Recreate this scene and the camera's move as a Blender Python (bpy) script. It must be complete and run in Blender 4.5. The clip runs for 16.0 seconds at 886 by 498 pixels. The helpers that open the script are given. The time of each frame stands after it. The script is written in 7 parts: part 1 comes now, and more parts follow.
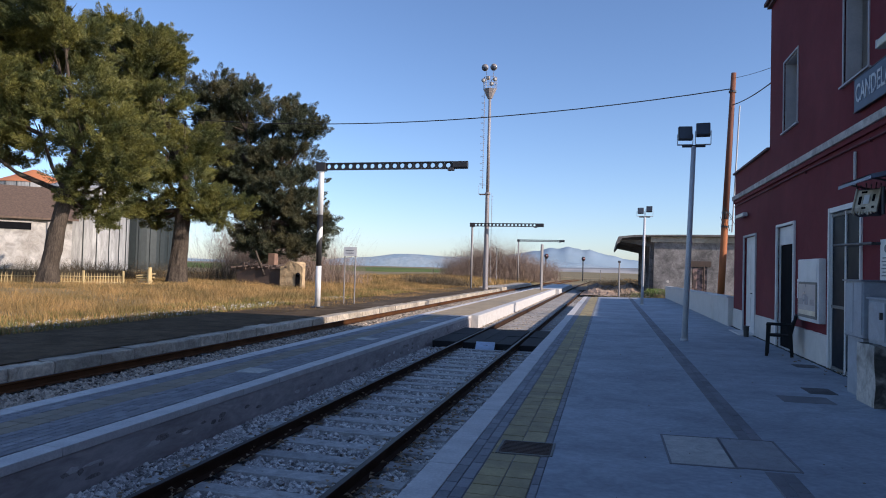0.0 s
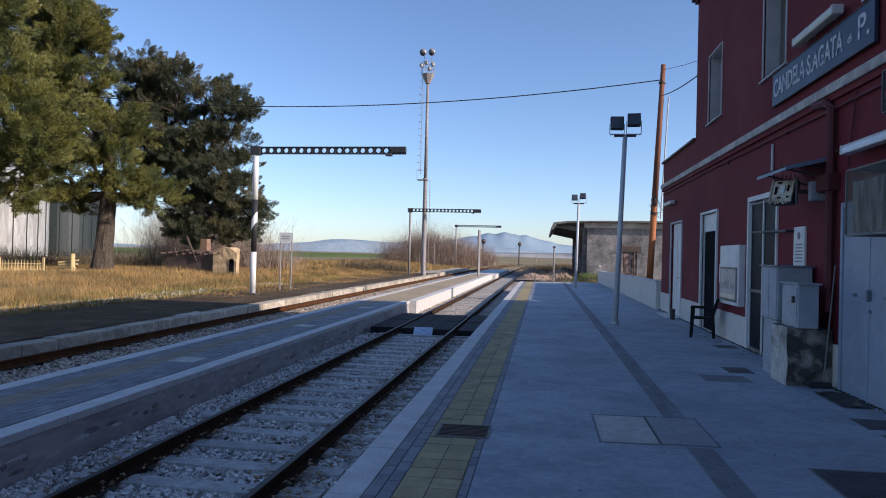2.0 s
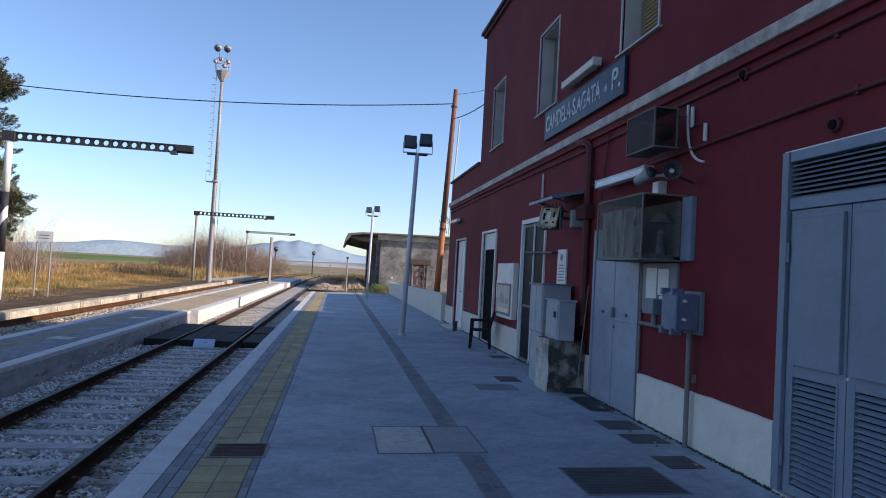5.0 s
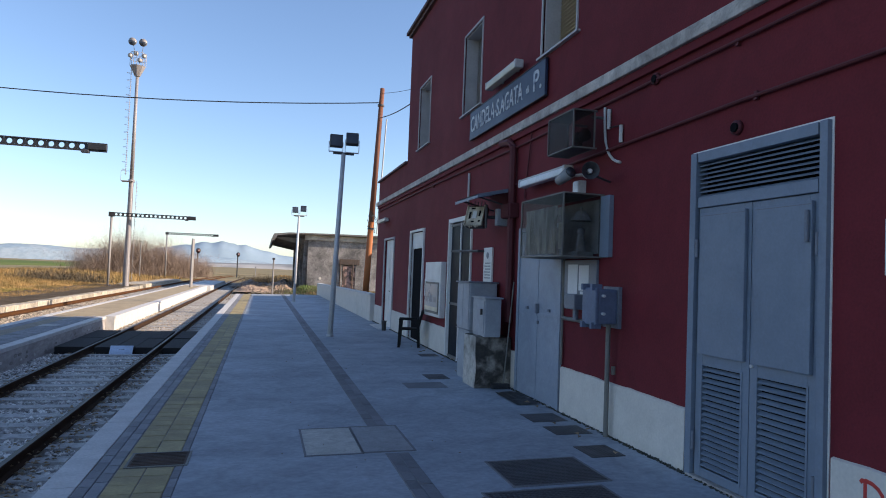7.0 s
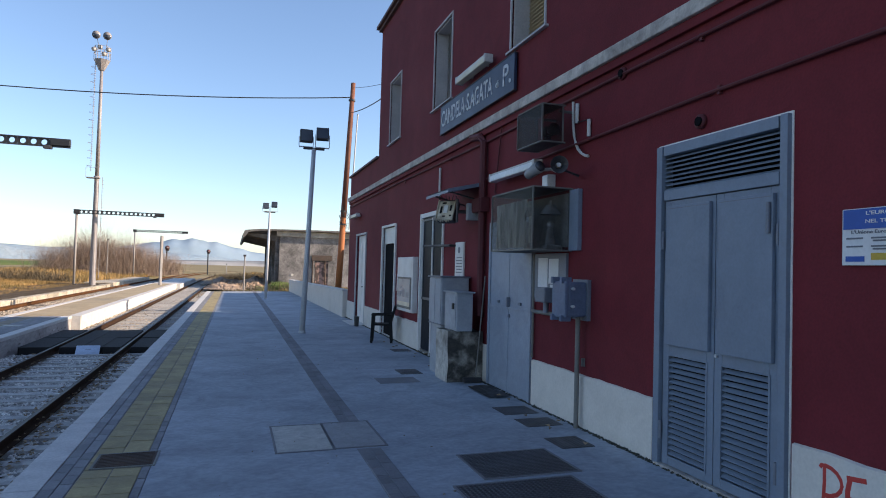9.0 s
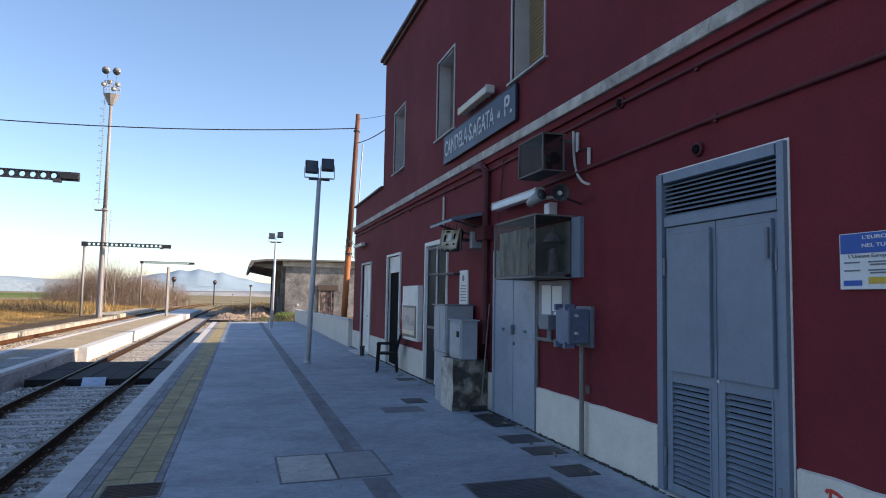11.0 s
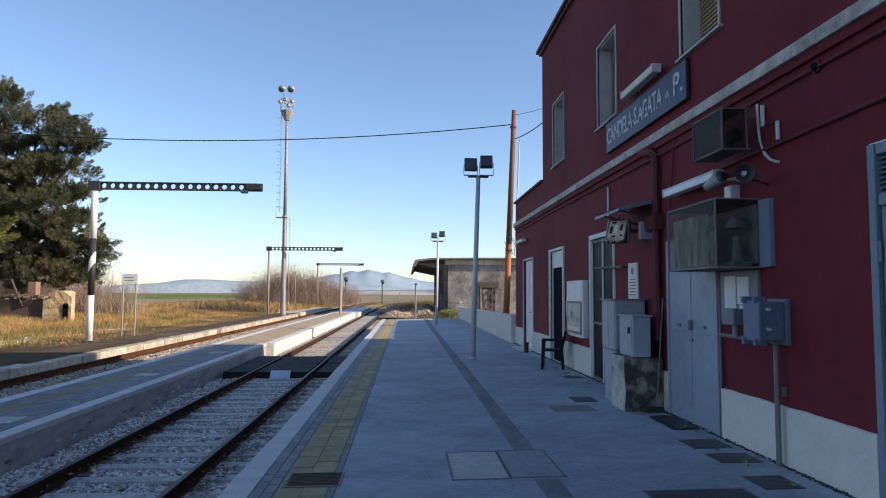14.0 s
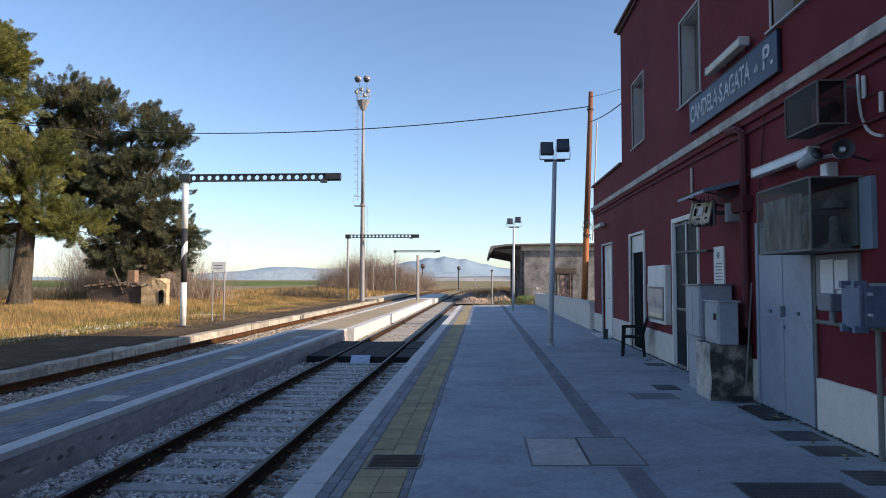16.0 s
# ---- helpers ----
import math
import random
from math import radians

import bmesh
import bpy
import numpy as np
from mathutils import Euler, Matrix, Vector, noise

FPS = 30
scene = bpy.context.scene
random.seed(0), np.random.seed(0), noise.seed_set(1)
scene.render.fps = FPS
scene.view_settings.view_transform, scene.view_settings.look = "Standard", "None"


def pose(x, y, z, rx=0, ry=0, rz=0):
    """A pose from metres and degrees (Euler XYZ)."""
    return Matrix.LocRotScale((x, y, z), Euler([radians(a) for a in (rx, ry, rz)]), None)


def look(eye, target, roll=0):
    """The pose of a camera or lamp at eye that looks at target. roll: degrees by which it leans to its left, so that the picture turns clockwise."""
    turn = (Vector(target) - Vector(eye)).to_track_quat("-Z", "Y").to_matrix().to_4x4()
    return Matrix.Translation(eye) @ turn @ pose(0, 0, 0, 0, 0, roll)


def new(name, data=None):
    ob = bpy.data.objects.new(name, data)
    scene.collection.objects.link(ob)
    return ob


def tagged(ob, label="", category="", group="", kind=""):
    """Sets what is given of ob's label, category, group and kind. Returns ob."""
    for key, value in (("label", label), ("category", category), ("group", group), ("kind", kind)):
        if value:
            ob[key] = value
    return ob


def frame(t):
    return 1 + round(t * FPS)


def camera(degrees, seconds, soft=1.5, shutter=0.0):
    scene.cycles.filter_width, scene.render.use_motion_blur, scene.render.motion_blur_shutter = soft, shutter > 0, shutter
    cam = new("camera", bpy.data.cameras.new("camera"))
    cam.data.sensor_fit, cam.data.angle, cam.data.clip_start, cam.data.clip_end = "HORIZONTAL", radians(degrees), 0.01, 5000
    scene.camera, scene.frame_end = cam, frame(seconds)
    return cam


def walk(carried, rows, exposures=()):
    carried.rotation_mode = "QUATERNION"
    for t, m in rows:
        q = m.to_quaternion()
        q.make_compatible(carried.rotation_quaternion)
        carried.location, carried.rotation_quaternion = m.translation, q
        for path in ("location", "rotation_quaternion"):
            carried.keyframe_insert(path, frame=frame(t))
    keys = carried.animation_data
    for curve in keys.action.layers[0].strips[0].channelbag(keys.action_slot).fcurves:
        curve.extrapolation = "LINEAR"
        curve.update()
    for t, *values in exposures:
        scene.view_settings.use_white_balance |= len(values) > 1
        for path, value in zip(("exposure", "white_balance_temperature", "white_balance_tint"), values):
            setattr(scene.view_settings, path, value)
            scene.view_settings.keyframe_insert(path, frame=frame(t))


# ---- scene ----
cam = camera(67.95, 16.0, soft=1.0)
# seconds, eye x y z, yaw to the left, pitch up, lean
rows = [
    (0, -0.065, 0.069, 1.500, 14.07, 1.58, 1.50),
    (0.5, -0.048, 0.011, 1.515, 13.12, 0.95, 1.10),
    (1, -0.058, 0.007, 1.516, 10.98, 0.60, 1.40),
    (1.5, -0.060, 0.059, 1.511, 9.79, 0.43, 1.20),
    (2, -0.060, 0.005, 1.520, 8.63, 0.43, 1.40),
    (2.5, -0.062, 0.007, 1.526, 6.46, 0.54, 1.70),
    (3, -0.064, 0.001, 1.529, 4.62, 0.69, 2.10),
    (3.5, -0.036, -0.020, 1.545, 2.27, 1.08, 2.12),
    (4, -0.021, -0.048, 1.539, -1.82, 1.49, 2.94),
    (4.5, -0.018, -0.042, 1.545, -6.58, 2.08, 3.48),
    (4.7, -0.003, -0.032, 1.564, -7.70, 2.06, 3.35),
    (6.8, 0.028, -0.077, 1.569, -14.69, 2.14, 2.31),
    (7, 0.028, -0.077, 1.569, -15.24, 2.19, 2.20),
    (7.5, -0.002, -0.110, 1.527, -17.27, 2.16, 2.54),
    (8, 0.044, -0.089, 1.540, -17.62, 1.62, 2.10),
    (8.5, 0.052, -0.085, 1.548, -17.53, 1.46, 1.77),
    (9, 0.056, -0.086, 1.565, -17.57, 1.84, 1.60),
    (11.3, 0.061, -0.151, 1.561, -16.74, 4.39, 0.97),
    (11.5, 0.056, -0.107, 1.560, -15.62, 4.20, 0.80),
    (12, 0.061, -0.067, 1.554, -12.27, 3.87, 0.61),
    (12.5, 0.061, -0.043, 1.554, -9.71, 4.06, 0.36),
    (13, 0.057, -0.019, 1.552, -7.20, 4.30, 0.44),
    (13.5, 0.049, -0.009, 1.547, -4.88, 4.17, 0.30),
    (14, 0.044, 0.031, 1.544, -3.19, 3.87, 0.26),
    (14.5, 0.038, 0.050, 1.540, -1.10, 3.51, 0.09),
    (15, 0.039, 0.045, 1.538, 0.85, 3.14, 0.21),
    (15.5, 0.039, 0.051, 1.541, 2.28, 2.94, 0.15),
    (16, 0.037, 0.041, 1.536, 3.41, 2.67, 0.04),
]


def aim(x, y, z, yaw, pitch, lean):
    a, b = radians(yaw), radians(pitch)
    way = Vector((-math.sin(a) * math.cos(b), math.cos(a) * math.cos(b), math.sin(b)))
    return look((x, y, z), Vector((x, y, z)) + way * 2, lean)


walk(cam, [(r[0], aim(*r[1:])) for r in rows],
     exposures=[(0, 0.24, 5650, 17), (3.5, 0.37, 5700, 17), (7, 0.70, 6200, 14), (9, 0.78, 6350, 14), (11.5, 0.86, 6350, 14), (13, 0.66, 6250, 13), (16, 0.56, 6150, 13)])

# ---- daylight: low winter sun from behind the station building ----
SUN_WAY = Vector((-1.0, 0.28, -0.449))
world = bpy.data.worlds.new("sky")
scene.world = world
world.use_nodes = True
wn = world.node_tree.nodes
sky = wn.new("ShaderNodeTexSky")
sky.sky_type = "NISHITA"
sky.sun_disc = False
sky.sun_elevation = radians(23.4)
sky.sun_rotation = radians(105.6)
sky.air_density, sky.dust_density, sky.ozone_density = 0.9, 0.5, 2.0
wn["Background"].inputs[1].default_value = 0.136
world.node_tree.links.new(sky.outputs[0], wn["Background"].inputs[0])
sun = new("sun", bpy.data.lights.new("sun", "SUN"))
sun.data.energy, sun.data.angle, sun.data.color = 5.0, radians(0.5), (1.0, 0.82, 0.6)
sun.matrix_world = look((30, -8, 14), Vector((30, -8, 14)) + SUN_WAY)


# ---- materials ----
def mat(name, col, col2=None, rough=0.75, metal=0.0, scale=3.0, fine=45.0, mix=0.5, bump=0.25, dist=0.01,
        contrast=(0.35, 0.65), grain=0.09, object_random=0.0, island_random=0.0, spec=0.5, stretch=(1, 1, 1), stain=None):
    m = bpy.data.materials.new(name)
    m.use_nodes = True
    n, l = m.node_tree.nodes, m.node_tree.links
    p = n["Principled BSDF"]
    p.inputs["Metallic"].default_value = metal
    p.inputs["Specular IOR Level"].default_value = spec
    geo = n.new("ShaderNodeNewGeometry")
    mp = n.new("ShaderNodeMapping")
    mp.inputs["Scale"].default_value = stretch
    l.new(geo.outputs["Position"], mp.inputs["Vector"])
    a, b = n.new("ShaderNodeTexNoise"), n.new("ShaderNodeTexNoise")
    a.inputs["Scale"].default_value, a.inputs["Detail"].default_value = scale, 6
    b.inputs["Scale"].default_value, b.inputs["Detail"].default_value = fine, 4
    for q in (a, b):
        l.new(mp.outputs[0], q.inputs["Vector"])
    ra = n.new("ShaderNodeMapRange")
    ra.inputs[1].default_value, ra.inputs[2].default_value = contrast
    l.new(a.outputs["Fac"], ra.inputs[0])
    col2 = col2 or tuple(c * 0.6 for c in col)
    mx = n.new("ShaderNodeMix")
    mx.data_type = "RGBA"
    mx.inputs[6].default_value = (*col, 1)
    mx.inputs[7].default_value = (*col2, 1)
    sc = n.new("ShaderNodeMath")
    sc.operation = "MULTIPLY"
    sc.inputs[1].default_value = mix
    l.new(ra.outputs[0], sc.inputs[0])
    l.new(sc.outputs[0], mx.inputs[0])
    rb = n.new("ShaderNodeMapRange")
    rb.inputs[1].default_value, rb.inputs[2].default_value = 0.3, 0.7
    rb.inputs[3].default_value, rb.inputs[4].default_value = 1 - grain, 1 + grain
    l.new(b.outputs["Fac"], rb.inputs[0])
    value = rb.outputs[0]
    if object_random or island_random:
        src = n.new("ShaderNodeObjectInfo").outputs["Random"] if object_random else geo.outputs["Random Per Island"]
        k = object_random or island_random
        rr = n.new("ShaderNodeMapRange")
        rr.inputs[3].default_value, rr.inputs[4].default_value = 1 - k, 1 + k
        l.new(src, rr.inputs[0])
        mm = n.new("ShaderNodeMath")
        mm.operation = "MULTIPLY"
        l.new(rr.outputs[0], mm.inputs[0])
        l.new(value, mm.inputs[1])
        value = mm.outputs[0]
    if stain:
        tn = n.new("ShaderNodeTexNoise")
        tn.inputs["Scale"].default_value, tn.inputs["Detail"].default_value = stain[0], 9
        tn.inputs["Roughness"].default_value, tn.inputs["Distortion"].default_value = 0.68, 0.8
        l.new(mp.outputs[0], tn.inputs["Vector"])
        tr = n.new("ShaderNodeMapRange")
        tr.inputs[1].default_value, tr.inputs[2].default_value = 0.36, 0.66
        tr.inputs[3].default_value, tr.inputs[4].default_value = 1 - stain[1], 1 + stain[1] * 0.5
        l.new(tn.outputs["Fac"], tr.inputs[0])
        sm = n.new("ShaderNodeMath")
        sm.operation = "MULTIPLY"
        l.new(tr.outputs[0], sm.inputs[0])
        l.new(value, sm.inputs[1])
        value = sm.outputs[0]
    vs = n.new("ShaderNodeVectorMath")
    vs.operation = "SCALE"
    l.new(mx.outputs[2], vs.inputs[0])
    l.new(value, vs.inputs["Scale"])
    l.new(vs.outputs[0], p.inputs["Base Color"])
    rg = n.new("ShaderNodeMapRange")
    rg.inputs[3].default_value, rg.inputs[4].default_value = max(0.04, rough - 0.12), min(1, rough + 0.12)
    l.new(a.outputs["Fac"], rg.inputs[0])
    l.new(rg.outputs[0], p.inputs["Roughness"])
    if bump:
        bp = n.new("ShaderNodeBump")
        bp.inputs["Strength"].default_value, bp.inputs["Distance"].default_value = bump, dist
        l.new(b.outputs["Fac"], bp.inputs["Height"])
        l.new(bp.outputs[0], p.inputs["Normal"])
    return m


def glass(name, tint, rough=0.05, alpha=0.35, spec=0.25):
    m = bpy.data.materials.new(name)
    m.use_nodes = True
    n, l = m.node_tree.nodes, m.node_tree.links
    p = n["Principled BSDF"]
    p.inputs["Base Color"].default_value = (*tint, 1)
    p.inputs["Roughness"].default_value = rough
    p.inputs["Alpha"].default_value = alpha
    p.inputs["Specular IOR Level"].default_value = spec
    nt = n.new("ShaderNodeTexNoise")
    nt.inputs["Scale"].default_value = 5
    geo = n.new("ShaderNodeNewGeometry")
    l.new(geo.outputs["Position"], nt.inputs["Vector"])
    r = n.new("ShaderNodeMapRange")
    r.inputs[3].default_value, r.inputs[4].default_value = rough, rough + 0.2
    l.new(nt.outputs["Fac"], r.inputs[0])
    l.new(r.outputs[0], p.inputs["Roughness"])
    return m


def chequer_plate():
    m = mat("chequered_iron", (0.075, 0.075, 0.083), (0.045, 0.043, 0.042), rough=0.55, metal=0.2, fine=80, bump=0, stain=(5, 0.25))
    n, l = m.node_tree.nodes, m.node_tree.links
    geo = n.new("ShaderNodeNewGeometry")
    w1, w2 = n.new("ShaderNodeTexWave"), n.new("ShaderNodeTexWave")
    w1.bands_direction, w2.bands_direction = "X", "Y"
    mul = n.new("ShaderNodeMath")
    mul.operation = "MULTIPLY"
    for k, w in enumerate((w1, w2)):
        w.inputs["Scale"].default_value = 9.0
        l.new(geo.outputs["Position"], w.inputs["Vector"])
        l.new(w.outputs["Fac"], mul.inputs[k])
    bp = n.new("ShaderNodeBump")
    bp.inputs["Strength"].default_value, bp.inputs["Distance"].default_value = 1.0, 0.008
    l.new(mul.outputs[0], bp.inputs["Height"])
    l.new(bp.outputs[0], n["Principled BSDF"].inputs["Normal"])
    return m


M = {
    "concrete": mat("platform_concrete", (0.355, 0.39, 0.435), (0.25, 0.275, 0.305), rough=0.72, scale=0.8, fine=25, mix=0.75, bump=0.2, grain=0.12, stretch=(0.85, 1.0, 1), stain=(3.4, 0.20)),
    "coping": mat("coping_stone", (0.62, 0.60, 0.575), (0.43, 0.42, 0.405), rough=0.75, scale=4, bump=0.15, grain=0.1),
    "dark_paver": mat("dark_paver", (0.20, 0.20, 0.215), (0.13, 0.13, 0.14), scale=2, object_random=0.16, bump=0.3),
    "dark_paver_far": mat("dark_paver_field", (0.20, 0.20, 0.215), (0.13, 0.13, 0.14), scale=2, island_random=0.16, bump=0.3),
    "paver": mat("grey_paver", (0.25, 0.25, 0.262), (0.16, 0.16, 0.17), scale=2, object_random=0.18, bump=0.3),
    "paver_far": mat("grey_paver_field", (0.25, 0.25, 0.262), (0.16, 0.16, 0.17), scale=2, island_random=0.18, bump=0.3),
    "yellow": mat("yellow_tactile_tile", (0.41, 0.325, 0.15), (0.25, 0.215, 0.15), scale=1.5, object_random=0.14, bump=0.3, stain=(4, 0.2)),
    "yellow_far": mat("yellow_tactile_field", (0.41, 0.325, 0.15), (0.25, 0.215, 0.15), scale=1.5, island_random=0.14, bump=0.3, stain=(4, 0.2)),
    "worn_tile": mat("dirty_tactile_tile", (0.27, 0.225, 0.16), (0.19, 0.175, 0.15), scale=1.5, object_random=0.12, bump=0.3),
    "worn_tile_far": mat("dirty_tactile_field", (0.27, 0.225, 0.16), (0.19, 0.175, 0.15), scale=1.5, island_random=0.12, bump=0.3),
    "dead_leaf": mat("dead_leaf", (0.34, 0.24, 0.14), (0.19, 0.13, 0.075), rough=0.8, scale=3, island_random=0.4, bump=0),
    "asphalt": mat("asphalt_patch", (0.20, 0.20, 0.21), (0.14, 0.14, 0.15), rough=0.85, fine=120, bump=0.4),
    "chequer": chequer_plate(),
    "spall": mat("spalled_render", (0.27, 0.245, 0.23), (0.13, 0.115, 0.11), scale=6, fine=40, mix=0.8, bump=0.8, dist=0.02, grain=0.25),
    "cabinet_back": mat("dusty_backboard", (0.25, 0.245, 0.24), (0.15, 0.15, 0.15), rough=0.8, scale=4, bump=0.05, stain=(9, 0.3)),
    "streaked_sheet": mat("streaked_sheet", (0.34, 0.325, 0.29), (0.14, 0.135, 0.125), rough=0.85, scale=5, fine=40, mix=0.9, contrast=(0.4, 0.6), bump=0.2, stretch=(3, 3, 0.35), stain=(9, 0.3)),
    "cream": mat("yellowed_reflector", (0.56, 0.49, 0.36), (0.28, 0.23, 0.16), rough=0.45, scale=9, mix=0.85, contrast=(0.42, 0.62), bump=0.3),
    "iron": mat("cast_iron_cover", (0.075, 0.075, 0.083), (0.06, 0.055, 0.05), rough=0.6, metal=0.3, fine=80, bump=0.5),
    "rust": mat("rusty_grate", (0.10, 0.068, 0.05), (0.035, 0.033, 0.035), rough=0.85, fine=50, bump=0.4),
    "plate_light": mat("galvanised_plate", (0.49, 0.475, 0.43), (0.36, 0.35, 0.33), rough=0.6, fine=60, bump=0.4, stain=(6, 0.3)),
    "plate_grey": mat("painted_plate", (0.31, 0.315, 0.325), (0.22, 0.23, 0.245), rough=0.6, fine=60, bump=0.3, stain=(6, 0.2)),
    "ballast": mat("ballast_stone", (0.57, 0.545, 0.51), (0.28, 0.255, 0.23), scale=1.5, fine=30, island_random=0.6, bump=0.2, grain=0.25),
    "dusty_stone": mat("dusty_ballast", (0.40, 0.335, 0.26), (0.22, 0.18, 0.14), scale=1.5, fine=30, island_random=0.5, bump=0.2),
    "post_grey": mat("weathered_post", (0.29, 0.27, 0.26), (0.20, 0.185, 0.175), rough=0.7, scale=8, bump=0.1),
    "green_field": mat("young_crop", (0.10, 0.145, 0.04), (0.19, 0.19, 0.075), rough=0.95, scale=0.02, fine=0.4, bump=0, spec=0.05),
    "yard_stone": mat("yard_gravel", (0.27, 0.225, 0.17), (0.16, 0.13, 0.10), scale=1.5, fine=30, island_random=0.5, bump=0.2),
    # bed coloured dark to give the shade in gaps between stones
    "ballast_bed": mat("ballast_bed", (0.13, 0.12, 0.105), (0.05, 0.045, 0.04), scale=14, fine=35, mix=0.9, bump=1.0, dist=0.03, grain=0.25),
    "sleeper": mat("concrete_sleeper", (0.50, 0.48, 0.45), (0.30, 0.28, 0.26), scale=5, object_random=0.15, bump=0.4, stain=(9, 0.3)),
    "rail": mat("rail_steel", (0.05, 0.027, 0.016), (0.026, 0.015, 0.010), rough=0.85, fine=60, bump=0.3, spec=0.1),
    "rail_head": mat("rail_head", (0.06, 0.048, 0.042), (0.035, 0.025, 0.02), rough=0.55, metal=0.3, bump=0.05, stretch=(1, 0.1, 1)),
    "rail_rust": mat("rail_rust", (0.10, 0.045, 0.019), (0.045, 0.022, 0.012), rough=0.9, fine=60, bump=0.3, spec=0.05),
    "island_face": mat("island_face", (0.46, 0.425, 0.41), (0.31, 0.28, 0.27), scale=1.6, fine=12, mix=0.8, bump=0.2, stretch=(1, 0.6, 1.8), stain=(4, 0.25)),
    "kerb": mat("old_kerb_stone", (0.55, 0.48, 0.37), (0.22, 0.19, 0.16), scale=2.2, object_random=0.2, bump=0.7, dist=0.03, stain=(7, 0.35)),
    "earth": mat("earth_platform", (0.145, 0.105, 0.065), (0.065, 0.049, 0.031), scale=1.2, fine=20, contrast=(0.3, 0.7), mix=0.85, bump=0.6, dist=0.02, stain=(4, 0.35), spec=0.05),
    "rubber": mat("crossing_board", (0.014, 0.013, 0.013), (0.025, 0.022, 0.02), rough=0.9, object_random=0.2, bump=0.4),
    "red": mat("maroon_plaster", (0.158, 0.0178, 0.025), (0.116, 0.0150, 0.022), rough=0.82, scale=0.5, fine=55, mix=0.7, bump=0.25, grain=0.08, stain=(2.4, 0.14), spec=0.3),
    "plinth": mat("plinth_plaster", (0.64, 0.60, 0.54), (0.45, 0.40, 0.31), rough=0.85, scale=0.9, mix=0.55, bump=0.2, grain=0.05, contrast=(0.55, 0.78), stain=(3.5, 0.08)),
    "trim": mat("string_course", (0.56, 0.52, 0.47), (0.28, 0.245, 0.22), scale=3, mix=0.8, bump=0.4, stain=(7, 0.3)),
    "white": mat("white_paint", (0.72, 0.71, 0.68), (0.55, 0.54, 0.51), rough=0.5, scale=3, bump=0.1, grain=0.06),
    "marble": mat("window_surround", (0.45, 0.435, 0.435), (0.33, 0.32, 0.33), rough=0.6, scale=4, bump=0.1, grain=0.08),
    "grey_door": mat("blue_grey_steel", (0.19, 0.235, 0.30), (0.15, 0.185, 0.24), rough=0.5, scale=2, bump=0.06, grain=0.05, stain=(5, 0.08)),
    "steel_blue": mat("blue_sheet_steel", (0.285, 0.33, 0.40), (0.22, 0.26, 0.32), rough=0.5, scale=2, bump=0.06, grain=0.05, stain=(4, 0.14)),
    "pale_steel": mat("pale_grey_steel", (0.345, 0.37, 0.405), (0.26, 0.285, 0.32), rough=0.55, scale=2, bump=0.06, grain=0.05, stain=(5, 0.14)),
    "pale_blue": mat("pale_blue_plate", (0.50, 0.58, 0.70), (0.40, 0.47, 0.58), rough=0.6, bump=0.1, stain=(6, 0.15)),
    "box_blue": mat("cast_box_blue", (0.135, 0.175, 0.265), (0.095, 0.125, 0.19), rough=0.5, scale=3, bump=0.1, stain=(5, 0.15)),
    "grime": mat("wall_foot_grime", (0.055, 0.055, 0.042), (0.03, 0.034, 0.022), rough=0.95, scale=5, island_random=0.4, bump=0),
    "grey_dark": mat("blue_grey_dark", (0.17, 0.19, 0.23), (0.12, 0.13, 0.16), rough=0.5, bump=0.08),
    # near-black: the dark door leaf, and shade drawn solid in openings
    "void": mat("near_black_fill", (0.010, 0.010, 0.012), rough=0.9, bump=0, spec=0.05),
    "cage_bar": mat("tarnished_bar", (0.13, 0.12, 0.11), (0.08, 0.072, 0.065), rough=0.6, bump=0.05),
    "frame_grey": mat("dull_frame", (0.17, 0.165, 0.15), (0.11, 0.105, 0.095), rough=0.6, bump=0.05),
    "rubble": mat("rubble_earth", (0.40, 0.29, 0.21), (0.20, 0.145, 0.105), rough=0.95, scale=1.4, fine=9, mix=0.9, bump=0.9, dist=0.06, grain=0.3, stain=(3, 0.35)),
    "scrub": mat("dark_scrub", (0.12, 0.095, 0.06), (0.055, 0.048, 0.032), rough=0.9, scale=0.4, island_random=0.4, bump=0),
    # island paving with the sunlight painted in as a warm sandy tone
    "island_top": mat("sunlit_sandy_paving", (0.43, 0.335, 0.20), (0.30, 0.24, 0.15), scale=1.5, bump=0.2, stain=(3, 0.2)),
    "block_dark": mat("damp_block_side", (0.055, 0.05, 0.042), (0.36, 0.33, 0.28), scale=4.5, fine=30, mix=0.85, contrast=(0.5, 0.66), bump=0.7, dist=0.02, stain=(12, 0.4)),
    "tower": mat("tower_steel", (0.31, 0.285, 0.28), (0.20, 0.18, 0.18), rough=0.55, metal=0.1, scale=8, bump=0.08),
    "galv": mat("galvanised_steel", (0.58, 0.59, 0.60), (0.47, 0.48, 0.49), rough=0.5, metal=0.1, scale=8, bump=0.08),
    "black": mat("black_metal", (0.025, 0.025, 0.028), (0.04, 0.035, 0.03), rough=0.5, bump=0.1),
    "lamp_face": mat("floodlight_glass", (0.06, 0.07, 0.09), rough=0.15, bump=0),
    "plastic": mat("dark_green_plastic", (0.007, 0.008, 0.009), (0.010, 0.010, 0.011), rough=0.6, bump=0.05, spec=0.2),
    "sign_blue": mat("sign_blue_enamel", (0.011, 0.024, 0.068), (0.022, 0.033, 0.062), rough=0.45, scale=3, mix=0.7, bump=0.1),
    "letter": mat("sign_letter_paint", (0.50, 0.51, 0.52), (0.06, 0.08, 0.15), rough=0.5, scale=9, mix=0.85, contrast=(0.52, 0.66), bump=0),
